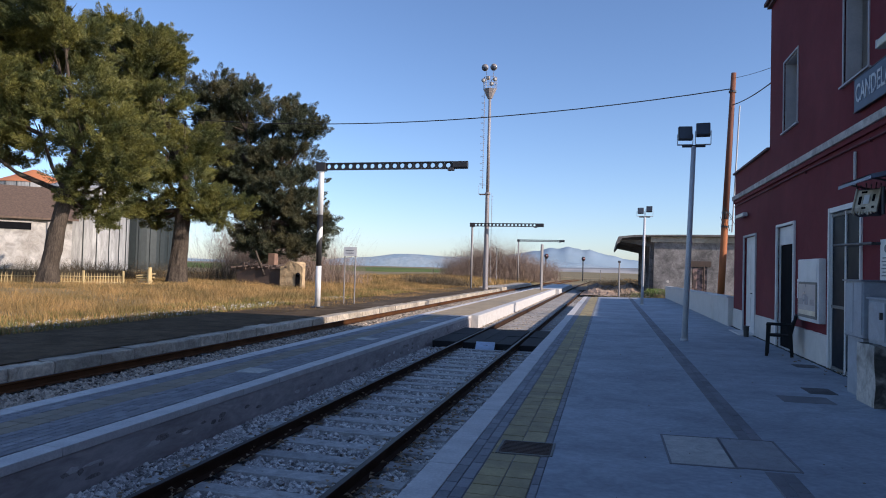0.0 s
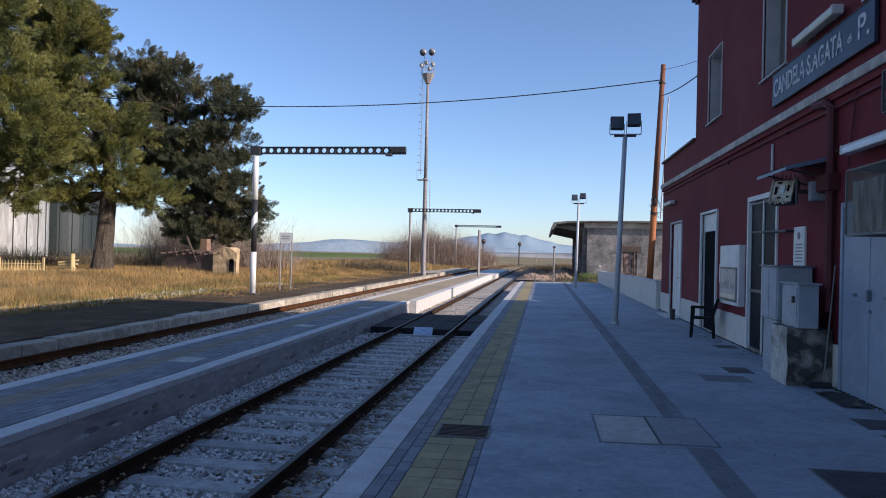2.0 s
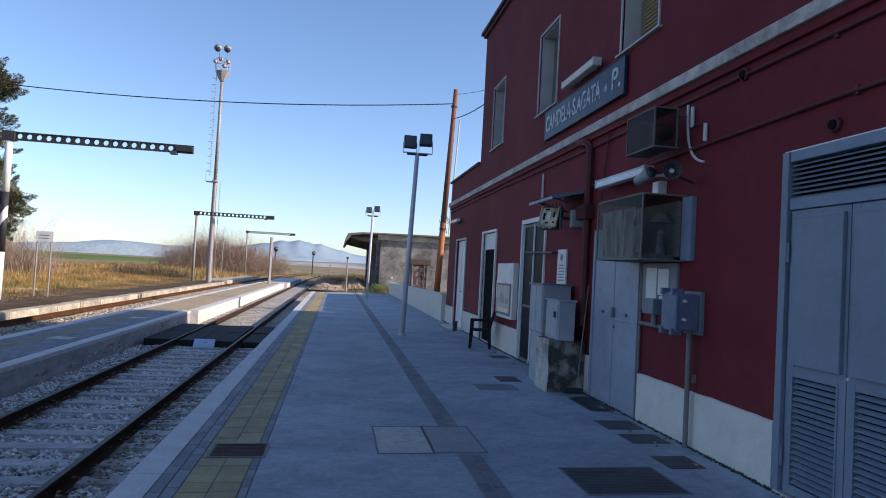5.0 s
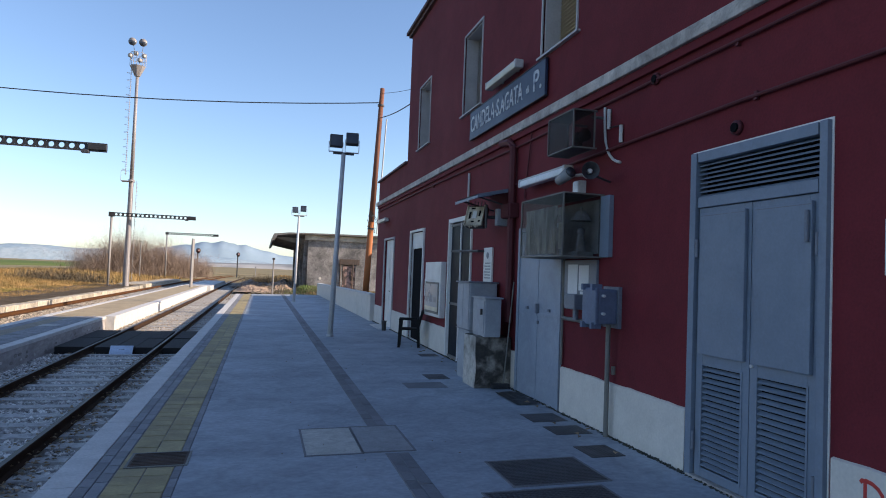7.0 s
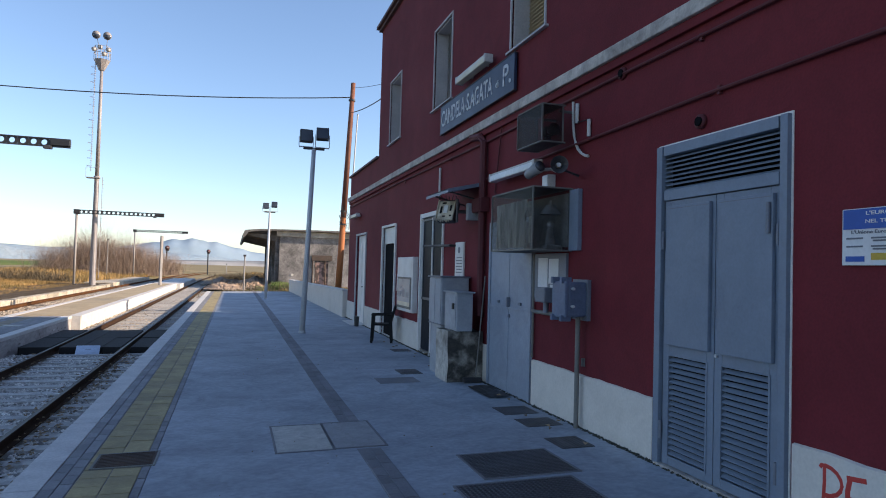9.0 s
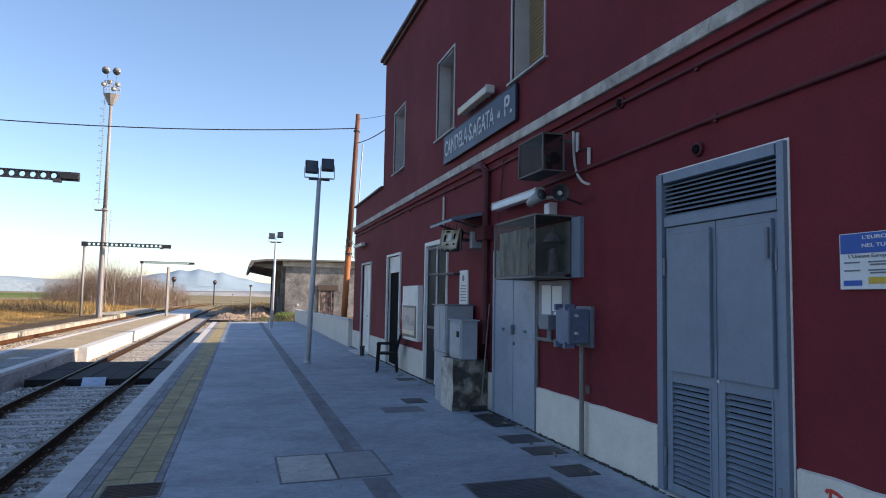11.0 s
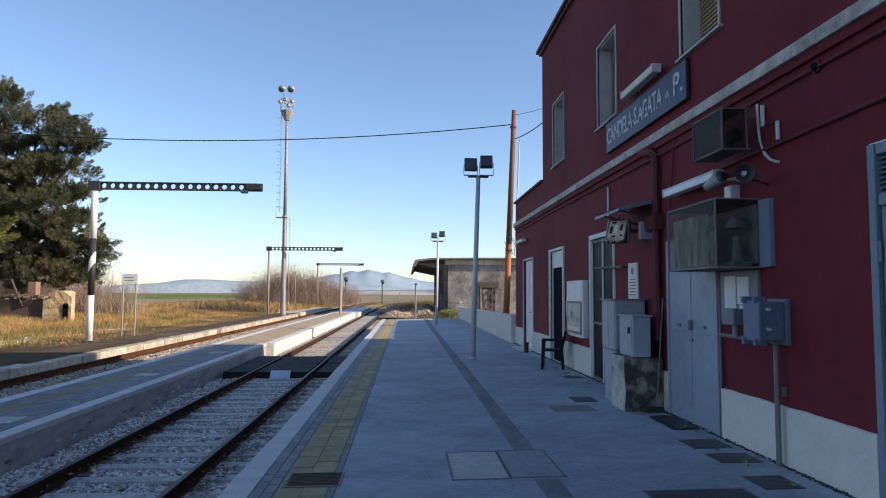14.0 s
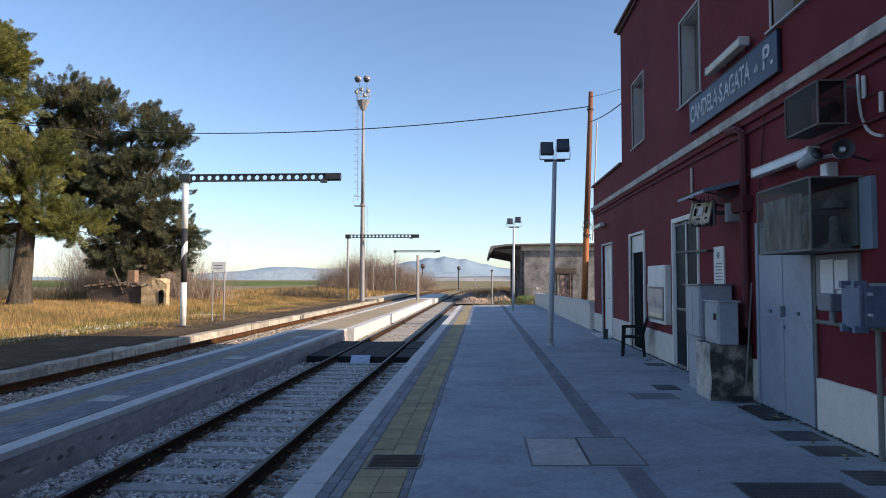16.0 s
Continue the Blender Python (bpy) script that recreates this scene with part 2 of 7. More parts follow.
    "wood_pole": mat("darker_pole_wood", (0.20, 0.074, 0.04), (0.125, 0.052, 0.034), rough=0.8, scale=2, fine=30, stretch=(6, 6, 0.4), bump=0.4),
    # same pole's lower shaft, sunlight painted in as a brighter orange
    "wood_orange": mat("sunlit_orange_wood", (0.42, 0.14, 0.04), (0.29, 0.10, 0.035), rough=0.75, scale=2, fine=30, stretch=(6, 6, 0.4), bump=0.4),
    "cable": mat("cable_sheath", (0.02, 0.02, 0.02), bump=0),
    "shed": mat("shed_plaster", (0.29, 0.27, 0.26), (0.105, 0.10, 0.10), scale=0.55, fine=10, mix=0.85, bump=0.5, grain=0.25, contrast=(0.4, 0.62), stain=(1.6, 0.45)),
    "shed_door": mat("sprayed_door", (0.34, 0.22, 0.19), (0.07, 0.05, 0.045), rough=0.7, scale=2.5, fine=12, mix=0.95, contrast=(0.44, 0.56), bump=0.2),
    "shed_roof": mat("shed_concrete_roof", (0.20, 0.19, 0.18), (0.12, 0.115, 0.11), scale=1, bump=0.4, stain=(2, 0.3)),
    "brick_ruin": mat("ruin_plaster", (0.55, 0.40, 0.22), (0.33, 0.23, 0.13), scale=3, fine=15, mix=0.9, bump=0.8, dist=0.03, grain=0.25),
    "chimney_brick": mat("chimney_brick", (0.26, 0.155, 0.10), (0.14, 0.085, 0.06), scale=5, fine=20, bump=0.6, dist=0.02),
    # dark brown; on the hut's long wall it also stands for shade
    "dark_ruin": mat("ruin_roof", (0.07, 0.05, 0.04), (0.12, 0.08, 0.06), scale=3, fine=15, bump=0.8, dist=0.03),
    "bark": mat("pine_bark", (0.098, 0.078, 0.060), (0.035, 0.028, 0.022), rough=0.95, scale=5, fine=22, stretch=(1, 1, 0.3), bump=1.0, dist=0.05, grain=0.3, spec=0.1),
    "needles": mat("pine_needles", (0.155, 0.15, 0.03), (0.05, 0.066, 0.016), rough=0.6, scale=0.6, contrast=(0.42, 0.6), mix=0.9, island_random=0.32, bump=0, grain=0.2),
    "needles_dark": mat("cypress_needles", (0.048, 0.060, 0.031), (0.105, 0.093, 0.039), rough=0.65, scale=0.5, contrast=(0.45, 0.62), mix=0.9, island_random=0.45, bump=0, grain=0.3),
    "grass": mat("dry_grass", (0.40, 0.245, 0.085), (0.15, 0.11, 0.037), rough=0.8, scale=0.55, contrast=(0.40, 0.60), mix=0.95, island_random=0.3, bump=0, grain=0.2),
    "leaf_green": mat("fresh_weeds", (0.13, 0.19, 0.035), (0.07, 0.10, 0.02), rough=0.7, scale=1.0, island_random=0.35, bump=0),
    "green_grass": mat("green_weeds", (0.15, 0.155, 0.035), (0.22, 0.18, 0.05), rough=0.8, scale=0.6, island_random=0.35, bump=0, grain=0.25),
    "twigs": mat("bare_twigs", (0.29, 0.215, 0.165), (0.17, 0.125, 0.10), rough=0.9, scale=0.3, island_random=0.4, bump=0, grain=0.25),
    "picket": mat("picket_wood", (0.55, 0.42, 0.20), (0.38, 0.28, 0.13), object_random=0.15, bump=0.2),
    "silo": mat("silo_sheet", (0.40, 0.40, 0.385), (0.24, 0.235, 0.22), rough=0.6, metal=0.1, scale=1.0, stretch=(1, 1, 0.15), bump=0.1, stain=(2.5, 0.35)),
    "silo_dark": mat("silo_dark_sheet", (0.035, 0.045, 0.045), (0.022, 0.027, 0.028), rough=0.5, metal=0.3, bump=0.1),
    "silo_orange": mat("silo_orange_roof", (0.55, 0.20, 0.07), (0.38, 0.15, 0.07), scale=2, bump=0.1),
    "barn": mat("barn_wall", (0.52, 0.49, 0.44), (0.33, 0.30, 0.255), scale=0.8, mix=0.8, bump=0.3, stain=(1.5, 0.3)),
    "barn_roof": mat("barn_roof", (0.15, 0.10, 0.068), (0.09, 0.062, 0.045), scale=1.5, stretch=(3, 3, 0.3), bump=0.3, stain=(2, 0.25)),
    # blue-grey of distance haze is mixed into the colours of the far land
    "hill": mat("hazy_hills", (0.30, 0.385, 0.45), (0.40, 0.44, 0.45), rough=1, scale=0.014, fine=0.06, bump=0, spec=0, grain=0.12, contrast=(0.42, 0.58)),
    "mountain": mat("hazy_mountain", (0.28, 0.37, 0.455), (0.33, 0.41, 0.48), rough=1, scale=0.006, fine=0.02, bump=0, spec=0, grain=0.05),
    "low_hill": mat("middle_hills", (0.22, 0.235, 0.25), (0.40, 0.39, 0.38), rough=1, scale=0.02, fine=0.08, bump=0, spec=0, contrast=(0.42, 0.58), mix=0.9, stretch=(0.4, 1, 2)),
    "red_light": mat("red_signal_ring", (0.30, 0.035, 0.05), rough=0.4, bump=0),
    "blue_print": mat("notice_blue", (0.02, 0.10, 0.42), rough=0.4, bump=0, grain=0.03),
    "ink": mat("notice_ink", (0.16, 0.17, 0.20), rough=0.5, bump=0, grain=0.05),
    "gold": mat("notice_yellow", (0.62, 0.42, 0.05), rough=0.4, bump=0),
    "graffiti": mat("red_spray_paint", (0.50, 0.04, 0.03), (0.38, 0.04, 0.03), rough=0.6, bump=0),
    # darker than the wall's maroon, which paints in the pipes' shadow line
    "pipe_red": mat("maroon_pipe", (0.10, 0.015, 0.019), (0.07, 0.012, 0.016), rough=0.7, bump=0.1),
    "spot_grey": mat("grey_lamp_body", (0.30, 0.31, 0.325), (0.22, 0.23, 0.24), rough=0.5, bump=0.05),
    "pvc": mat("grey_pvc", (0.55, 0.54, 0.52), (0.42, 0.41, 0.39), rough=0.5, bump=0.05),
    "tube_old": mat("yellowed_lamp_cover", (0.62, 0.58, 0.44), (0.45, 0.41, 0.30), rough=0.4, bump=0.05),
    "tube": mat("white_lamp_cover", (0.74, 0.76, 0.78), (0.6, 0.62, 0.64), rough=0.35, bump=0),
    "block": mat("stained_block", (0.50, 0.47, 0.42), (0.16, 0.14, 0.115), scale=2.6, fine=25, mix=0.75, bump=0.6, dist=0.02, contrast=(0.5, 0.72), stain=(8, 0.3)),
    "shutter": mat("beige_shutter", (0.48, 0.40, 0.25), (0.38, 0.31, 0.20), rough=0.6, bump=0.1),
    "shutter_grey": mat("grey_shutter", (0.36, 0.35, 0.33), (0.27, 0.26, 0.25), rough=0.6, bump=0.1),
    # poster colour carries the blue-grey reflection of its glass
    "poster_blue": mat("reflection_poster", (0.22, 0.26, 0.31), (0.36, 0.38, 0.38), rough=0.3, scale=2.5, mix=0.8, bump=0),
    "paper": mat("paper_sheet", (0.70, 0.70, 0.70), (0.6, 0.6, 0.6), rough=0.7, bump=0, grain=0.05),
    "glass_dark": glass("door_glass", (0.014, 0.018, 0.026), 0.3, 0.95, 0.03),
    "glass": glass("dusty_pane", (0.035, 0.037, 0.036), 0.25, 0.20),
    "mesh_pane": glass("grimy_pane", (0.022, 0.019, 0.018), 0.4, 0.45),
    "broken": mat("broken_reflector", (0.55, 0.48, 0.34), (0.05, 0.045, 0.04), rough=0.4, scale=10, mix=0.95, contrast=(0.4, 0.55), bump=0.4),
    "roof_tile": mat("eave_metal", (0.10, 0.045, 0.04), (0.07, 0.04, 0.04), bump=0.1),
}


def ground_material():
    m = mat("field_ground", (0.26, 0.19, 0.085), (0.13, 0.115, 0.045), rough=0.95, scale=0.05, fine=6, mix=0.9, bump=0.4, dist=0.03, stretch=(0.35, 1, 1))
    return m


# ---- helpers for meshes ----
def box(bm, x0, y0, z0, x1, y1, z1, bev=0.0):
    x0, x1, y0, y1, z0, z1 = min(x0, x1), max(x0, x1), min(y0, y1), max(y0, y1), min(z0, z1), max(z0, z1)
    r = bmesh.ops.create_cube(bm, size=1, matrix=Matrix.LocRotScale(((x0 + x1) / 2, (y0 + y1) / 2, (z0 + z1) / 2), None, (x1 - x0, y1 - y0, z1 - z0)))
    if bev:
        es = list({e for v in r["verts"] for e in v.link_edges})
        bmesh.ops.bevel(bm, geom=es, offset=bev, segments=2, affect="EDGES", profile=0.6)
    return bm


def rod(bm, p0, p1, r0, r1=None, n=10, cap=True):
    p0, p1 = Vector(p0), Vector(p1)
    d = p1 - p0
    m = Matrix.Translation((p0 + p1) / 2) @ d.to_track_quat("Z", "Y").to_matrix().to_4x4()
    bmesh.ops.create_cone(bm, cap_ends=cap, cap_tris=False, segments=n, radius1=r0, radius2=r0 if r1 is None else r1, depth=d.length, matrix=m)
    return bm


def quad(bm, *pts):
    return bm.faces.new([bm.verts.new(p) for p in pts])


def link(name, me, material, parent=None):
    ob = new(name, me)
    if material and not me.materials:
        me.materials.append(material)
    ob.parent = parent
    return ob


def part(name, bm, material, parent=None, label="", smooth=False):
    me = bpy.data.meshes.new(name)
    bm.normal_update()
    bm.to_mesh(me)
    bm.free()
    if smooth:
        me.shade_smooth()
    ob = link(name, me, material, parent)
    if label:
        ob["label"] = label
    return ob


def bpart(name, dims, material, parent, label="", bev=0.004):
    return part(name, box(bmesh.new(), *dims, bev), material, parent, label)


def rpart(name, p0, p1, r, material, parent, label="", r1=None, n=12):
    return part(name, rod(bmesh.new(), p0, p1, r, r1, n), material, parent, label, smooth=n > 14)


def thing(name, label, category, at=(0, 0, 0), group="", kind=""):
    ob = new(name)
    ob.empty_display_size = 0.1
    ob.location = at
    return tagged(ob, label, category, group, kind)


def structure(name, bm, material, label, category):
    return tagged(part(name, bm, material), label, category, kind="structure")


def soup(name, verts, faces, material, parent=None):
    me = bpy.data.meshes.new(name)
    me.from_pydata(verts, [], faces)
    me.update()
    return link(name, me, material, parent)


def tube(bm, pts, r, n=8):
    pts = [Vector(p_) for p_ in pts]
    rings = []
    for k, p_ in enumerate(pts):
        d = (pts[min(k + 1, len(pts) - 1)] - pts[max(k - 1, 0)]).normalized()
        side = d.cross(Vector((0, 0, 1))) if abs(d.z) < 0.9 else d.cross(Vector((1, 0, 0)))
        side.normalize()
        up = side.cross(d)
        rings.append([bm.verts.new(p_ + (side * math.cos(2 * math.pi * i / n) + up * math.sin(2 * math.pi * i / n)) * r) for i in range(n)])
    for a, b in zip(rings[:-1], rings[1:]):
        for i in range(n):
            bm.faces.new((a[i], a[(i + 1) % n], b[(i + 1) % n], b[i]))
    bm.faces.new(rings[0][::-1])
    bm.faces.new(rings[-1])
    return bm


def text_part(name, body, size, m, material, parent, width=None, depth=0.004, shear=0.0):
    cu = bpy.data.curves.new(name, "FONT")
    cu.body, cu.size, cu.extrude, cu.align_x, cu.align_y = body, size, depth, "CENTER", "CENTER"
    cu.offset = size * 0.011
    tmp = bpy.data.objects.new(name, cu)
    me = bpy.data.meshes.new_from_object(tmp)
    bpy.data.objects.remove(tmp)
    ob = link(name, me, material, parent)
    sx = 1.0
    if width:
        xs = [v.co.x for v in me.vertices]
        sx = width / max(1e-6, max(xs) - min(xs))
    ob.matrix_basis = m @ Matrix.Diagonal((sx, 1, 1, 1))
    return ob


# wall faces the tracks (towards -x): text runs towards -y
WALL_TEXT = Matrix(((0, 0, -1, 0), (-1, 0, 0, 0), (0, 1, 0, 0), (0, 0, 0, 1)))
W = 3.36
EDGE = -1.365


def pz(x):
    return 0.014 * (x - EDGE)

# ---- ground, fields and distance ----
def ground_z(x, y):
    if x > -9.2:
        z = -0.72 if x < 3.0 else -0.72 + 0.72 * min(1, (x - 3.0) / 0.8)
    elif x > -14.5:
        z = -0.72 + 0.28 * min(1, (-9.2 - x) / 1.0)
    else:
        z = -0.30 + 0.42 * min(1, (-14.5 - x) / 10.0)
    if x > 3.8:
        z = 0.0
    if y > 40 and x > -2:
        z = min(z, -0.30) if x < 30 else z
    far = min(1, max(0, (math.hypot(x, y) - 90) / 150))
    if far > 0:
        z = z * (1 - far) + (-0.6 + 1.2 * noise.noise((x * 0.01, y * 0.01, 0))) * far * 0.6
    return z + 0.04 * noise.noise((x * 0.6, y * 0.6, 3))


def build_ground():
    xs = [-3500, -2000, -1200, -700, -400, -250, -160, -110, -80, -60, -50] + [-42 + 2 * i for i in range(14)] + \
         [-14.6 + 0.6 * i for i in range(32)] + [4.4, 6, 9, 14, 22, 35, 60, 110, 200, 400, 900, 2000, 3500]
    ys = [-2500, -1000, -400, -150, -60, -30, -15] + [-8 + 2 * i for i in range(45)] + [84, 92, 100, 110, 125, 145, 170, 200, 250, 330, 450, 650, 1000, 1600, 2500, 3900]
    verts = [(x, y, ground_z(x, y)) for y in ys for x in xs]
    n = len(xs)
    faces = [(j * n + i, j * n + i + 1, (j + 1) * n + i + 1, (j + 1) * n + i) for j in range(len(ys) - 1) for i in range(n - 1)]
    ob = soup("ground", verts, faces, ground_material())
    ob.data.shade_smooth()
    tagged(ob, "dry yellow-brown winter field reaching the horizon", "ground", kind="structure")


def ridge(name, x0, x1, y, top, seed, material, label, base=-20, depth=300):
    n = 90
    verts, faces = [], []
    for i in range(n + 1):
        u = i / n
        x = x0 + (x1 - x0) * u
        h = top(u) * (1 + 0.05 * noise.noise((u * 9, seed, 0)) + 0.05 * noise.noise((u * 31, seed, 2)) + 0.04 * noise.noise((u * 75, seed, 5)))
        verts += [(x, y, base), (x, y + depth * 0.5, h * 0.62), (x, y + depth, h), (x, y + 2 * depth, base)]
    for i in range(n):
        for k in range(3):
            a = i * 4 + k
            faces.append((a, a + 4, a + 5, a + 1))
    ob = soup(name, verts, faces, material)
    ob.data.shade_smooth()
    tagged(ob, label, "hills", kind="structure")


def bell(u, c, w):
    return math.exp(-((u - c) / w) ** 2)


build_ground()
# ridges get their haze from their materials, not from the air
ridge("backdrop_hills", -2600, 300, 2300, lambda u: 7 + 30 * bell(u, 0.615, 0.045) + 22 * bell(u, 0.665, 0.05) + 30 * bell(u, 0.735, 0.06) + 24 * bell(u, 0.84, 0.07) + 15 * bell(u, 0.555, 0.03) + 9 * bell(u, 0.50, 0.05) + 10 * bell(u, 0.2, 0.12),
      1.0, M["hill"], "low hills along the horizon with blue-grey haze in their colour", depth=120)


def mountain_top(u):
    x = -950 + 1650 * u
    knots = ((-1000, 38), (-577, 52), (-460, 80), (-340, 102), (-285, 112), (-240, 113), (-205, 124), (-160, 117), (-125, 107), (-90, 112), (-60, 100), (0, 84), (80, 64), (290, 48), (720, 44))
    for (a, p_), (b, q_) in zip(knots[:-1], knots[1:]):
        if a <= x <= b:
            return p_ + (q_ - p_) * (x - a) / (b - a)
    return 44


ridge("backdrop_mountain", -950, 700, 3300, mountain_top, 4.0, M["mountain"], "mountain with two soft peaks far away, pale blue haze in its colour", depth=100)
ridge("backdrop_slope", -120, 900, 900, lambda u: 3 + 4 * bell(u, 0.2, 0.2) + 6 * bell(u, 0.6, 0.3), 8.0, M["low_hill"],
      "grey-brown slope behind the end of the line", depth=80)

def sheet_over(name, x0, x1, y0, y1, lift, material, label):
    n = 24
    verts = [(x0 + (x1 - x0) * i / n, y0 + (y1 - y0) * j / n, (lift + 0.12 * noise.noise((i * 0.4, j * 0.4, 7))) if 0 < j < n and 0 < i < n else -1.2) for j in range(n + 1) for i in range(n + 1)]
    faces = [(j * (n + 1) + i, j * (n + 1) + i + 1, (j + 1) * (n + 1) + i + 1, (j + 1) * (n + 1) + i) for j in range(n) for i in range(n)]
    tagged(soup(name, verts, faces, M[material]), label, "field", kind="structure")


wt = thing("wind_turbine", "tiny white wind turbine standing far across the plain", "wind turbine", (-596, 1500, -1))
rpart("tower", (0, 0, 0), (0, 0, 26), 0.9, M["white"], wt, r1=0.6, n=10)
rpart("hub", (0, -1.5, 26), (0, 1.5, 26), 1.0, M["white"], wt, n=10)
for k in range(3):
    a = radians(20 + 120 * k)
    rpart("blade", (0, -1.4, 26), (11 * math.sin(a), -1.4, 26 + 11 * math.cos(a)), 0.6, M["white"], wt, r1=0.2, n=6)

sheet_over("green_field", -320, -46, 150, 420, 0.35, "green_field", "strip of young green crop far across the plain")

# ---- tracks ----
TRACKS = (-3.12, -7.95)
RAIL_Z = -0.47


def rail_profile():
    return [(-0.065, -0.15), (-0.065, -0.138), (-0.012, -0.120), (-0.009, -0.045), (-0.034, -0.032), (-0.034, -0.004), (-0.028, 0),
            (0.028, 0), (0.034, -0.004), (0.034, -0.032), (0.009, -0.045), (0.012, -0.120), (0.065, -0.138), (0.065, -0.15)]


def rail(x, side):
    up = RAIL_Z if x > -5 else RAIL_Z + 0.085
    bm = bmesh.new()
    prof = rail_profile()
    stations = [(-14, 0), (60, 0), (90, 0.0), (120, 0.6), (150, 2.4), (200, 8.0)]
    rings = [[bm.verts.new((x + dx + px_, y, up + pz_)) for px_, pz_ in prof] for y, dx in stations]
    for a, b in zip(rings[:-1], rings[1:]):
        for i in range(len(prof)):
            j = (i + 1) % len(prof)
            f = bm.faces.new((a[i], a[j], b[j], b[i]))
            f.material_index = 1 if i == 6 else 0
    bm.faces.new(rings[0])
    bm.faces.new(rings[-1][::-1])
    ob = part("rail", bm, M["rail"] if x > -5 else M["rail_rust"])
    ob.data.materials.append(M["rail_head"])
    return tagged(ob, "worn steel rail on concrete sleepers in ballast" if x > -5 else "rusty brown rail of the second track", "rail", "rails", "structure")


rails_made = {}
for c in TRACKS:
    for sgn in (-1, 1):
        rails_made[(c, sgn)] = rail(c + sgn * 0.7525, sgn)


def sleepers(c, y0, y1):
    bm = bmesh.new()
    prof = [(-0.13, -0.22), (-0.11, 0), (0.11, 0), (0.13, -0.22)]
    xs = [-1.2, -0.5, 0.5, 1.2]
    zs = [-0.02, -0.03, -0.03, -0.02]
    rings = [[bm.verts.new((x, py, pz_ + z)) for py, pz_ in prof] for x, z in zip(xs, zs)]
    for a, b in zip(rings[:-1], rings[1:]):
        for i in range(4):
            j = (i + 1) % 4
            bm.faces.new((a[i], b[i], b[j], a[j]))
    bm.faces.new(rings[0])
    bm.faces.new(rings[-1][::-1])
    first = part("sleeper", bm, M["sleeper"], bed[c])
    y = y0
    k = 0
    while y < y1:
        ob = first if k == 0 else link("sleeper", first.data, None, bed[c])
        ob.location = (c + random.uniform(-0.02, 0.02), y, RAIL_Z - 0.122 + (0.03 if c < -5 else 0) + random.uniform(-0.008, 0.006))
        ob.rotation_euler[2] = random.uniform(-0.012, 0.012)
        y += 0.6
        k += 1


bed = {}
for c, lab in zip(TRACKS, ("grey crushed stone ballast under the near track", "dusty ballast under the second track")):
    bm = bmesh.new()
    w0, w1 = 1.62, 1.75
    ys = [-14 + i * 2 for i in range(60)]
    xs = [-1.7, -1.3, -0.9, -0.6, 0, 0.6, 0.9, 1.3, 1.72]
    grid = [[bm.verts.new((c + x, y, RAIL_Z - 0.235 + (0.08 if c < -5 else 0) + (0.03 if abs(x) > 1.2 else 0) + random.uniform(-0.012, 0.012))) for x in xs] for y in ys]
    for a, b in zip(grid[:-1], grid[1:]):
        for i in range(len(xs) - 1):
            bm.faces.new((a[i], a[i + 1], b[i + 1], b[i]))
    bed[c] = tagged(part("track_bed", bm, M["ballast_bed"]), lab, "track bed", kind="structure")
sleepers(TRACKS[0], -13.0, 17.0)
sleepers(TRACKS[0], 22.2, 75)
sleepers(TRACKS[1], -12.6, 80)


def stones(name, x0, x1, y0, y1, count, size, z, seed, label, material="ballast", mound=0.03, stay_clear=()):
    rng = np.random.default_rng(seed)
    base = np.array([(1, 0, 0), (-1, 0, 0), (0, 1, 0), (0, -1, 0), (0, 0, 1), (0, 0, -1)], float)
    tri = np.array([(0, 2, 4), (2, 1, 4), (1, 3, 4), (3, 0, 4), (2, 0, 5), (1, 2, 5), (3, 1, 5), (0, 3, 5)])
    x = rng.uniform(x0, x1, count)
    y = y0 + (y1 - y0) * rng.uniform(0, 1, count) ** 1.5
    keep = np.ones(count, bool)
    for a, b in stay_clear:
        keep &= ~((x > a) & (x < b))
    x, y = x[keep], y[keep]
    n = len(x)
    s = size * rng.uniform(0.5, 1.35, n)
    v = base[None] * (1 + rng.uniform(-0.45, 0.45, (n, 6, 1))) + rng.uniform(-0.25, 0.25, (n, 6, 3))
    a = rng.uniform(0, 6.28, (n, 2))
    ca, sa = np.cos(a[:, 0]), np.sin(a[:, 0])
    rot = np.zeros((n, 3, 3))
    rot[:, 0, 0], rot[:, 0, 1], rot[:, 1, 0], rot[:, 1, 1], rot[:, 2, 2] = ca, -sa, sa, ca, 1
    v = np.einsum("nij,nkj->nki", rot, v) * s[:, None, None] * np.array([1, 0.8, 0.65])
    v += np.stack([x, y, z + rng.uniform(0, mound, n)], 1)[:, None]
    f = tri[None] + 6 * np.arange(n)[:, None, None]
    ob = soup(name, v.reshape(-1, 3).tolist(), f.reshape(-1, 3).tolist(), M[material])
    return tagged(ob, label, "gravel", kind="stuff")


CLEAR = [(-3.98, -3.76), (-2.48, -2.26)]
stones("ballast_stones", -4.72, -1.42, 3.0, 17.2, 46000, 0.033, RAIL_Z - 0.206, 5, "pale grey crushed stones between and beside the rails", stay_clear=CLEAR)
stones("ballast_stones", -4.72, -1.42, -13.0, 3.0, 14000, 0.045, RAIL_Z - 0.206, 15, "crushed stones of the near track behind the crossing", stay_clear=CLEAR)
stones("ballast_stones", -4.72, -1.42, 21.6, 60, 15000, 0.042, RAIL_Z - 0.206, 6, "sunlit crushed stones of the near track", "dusty_stone", stay_clear=CLEAR)
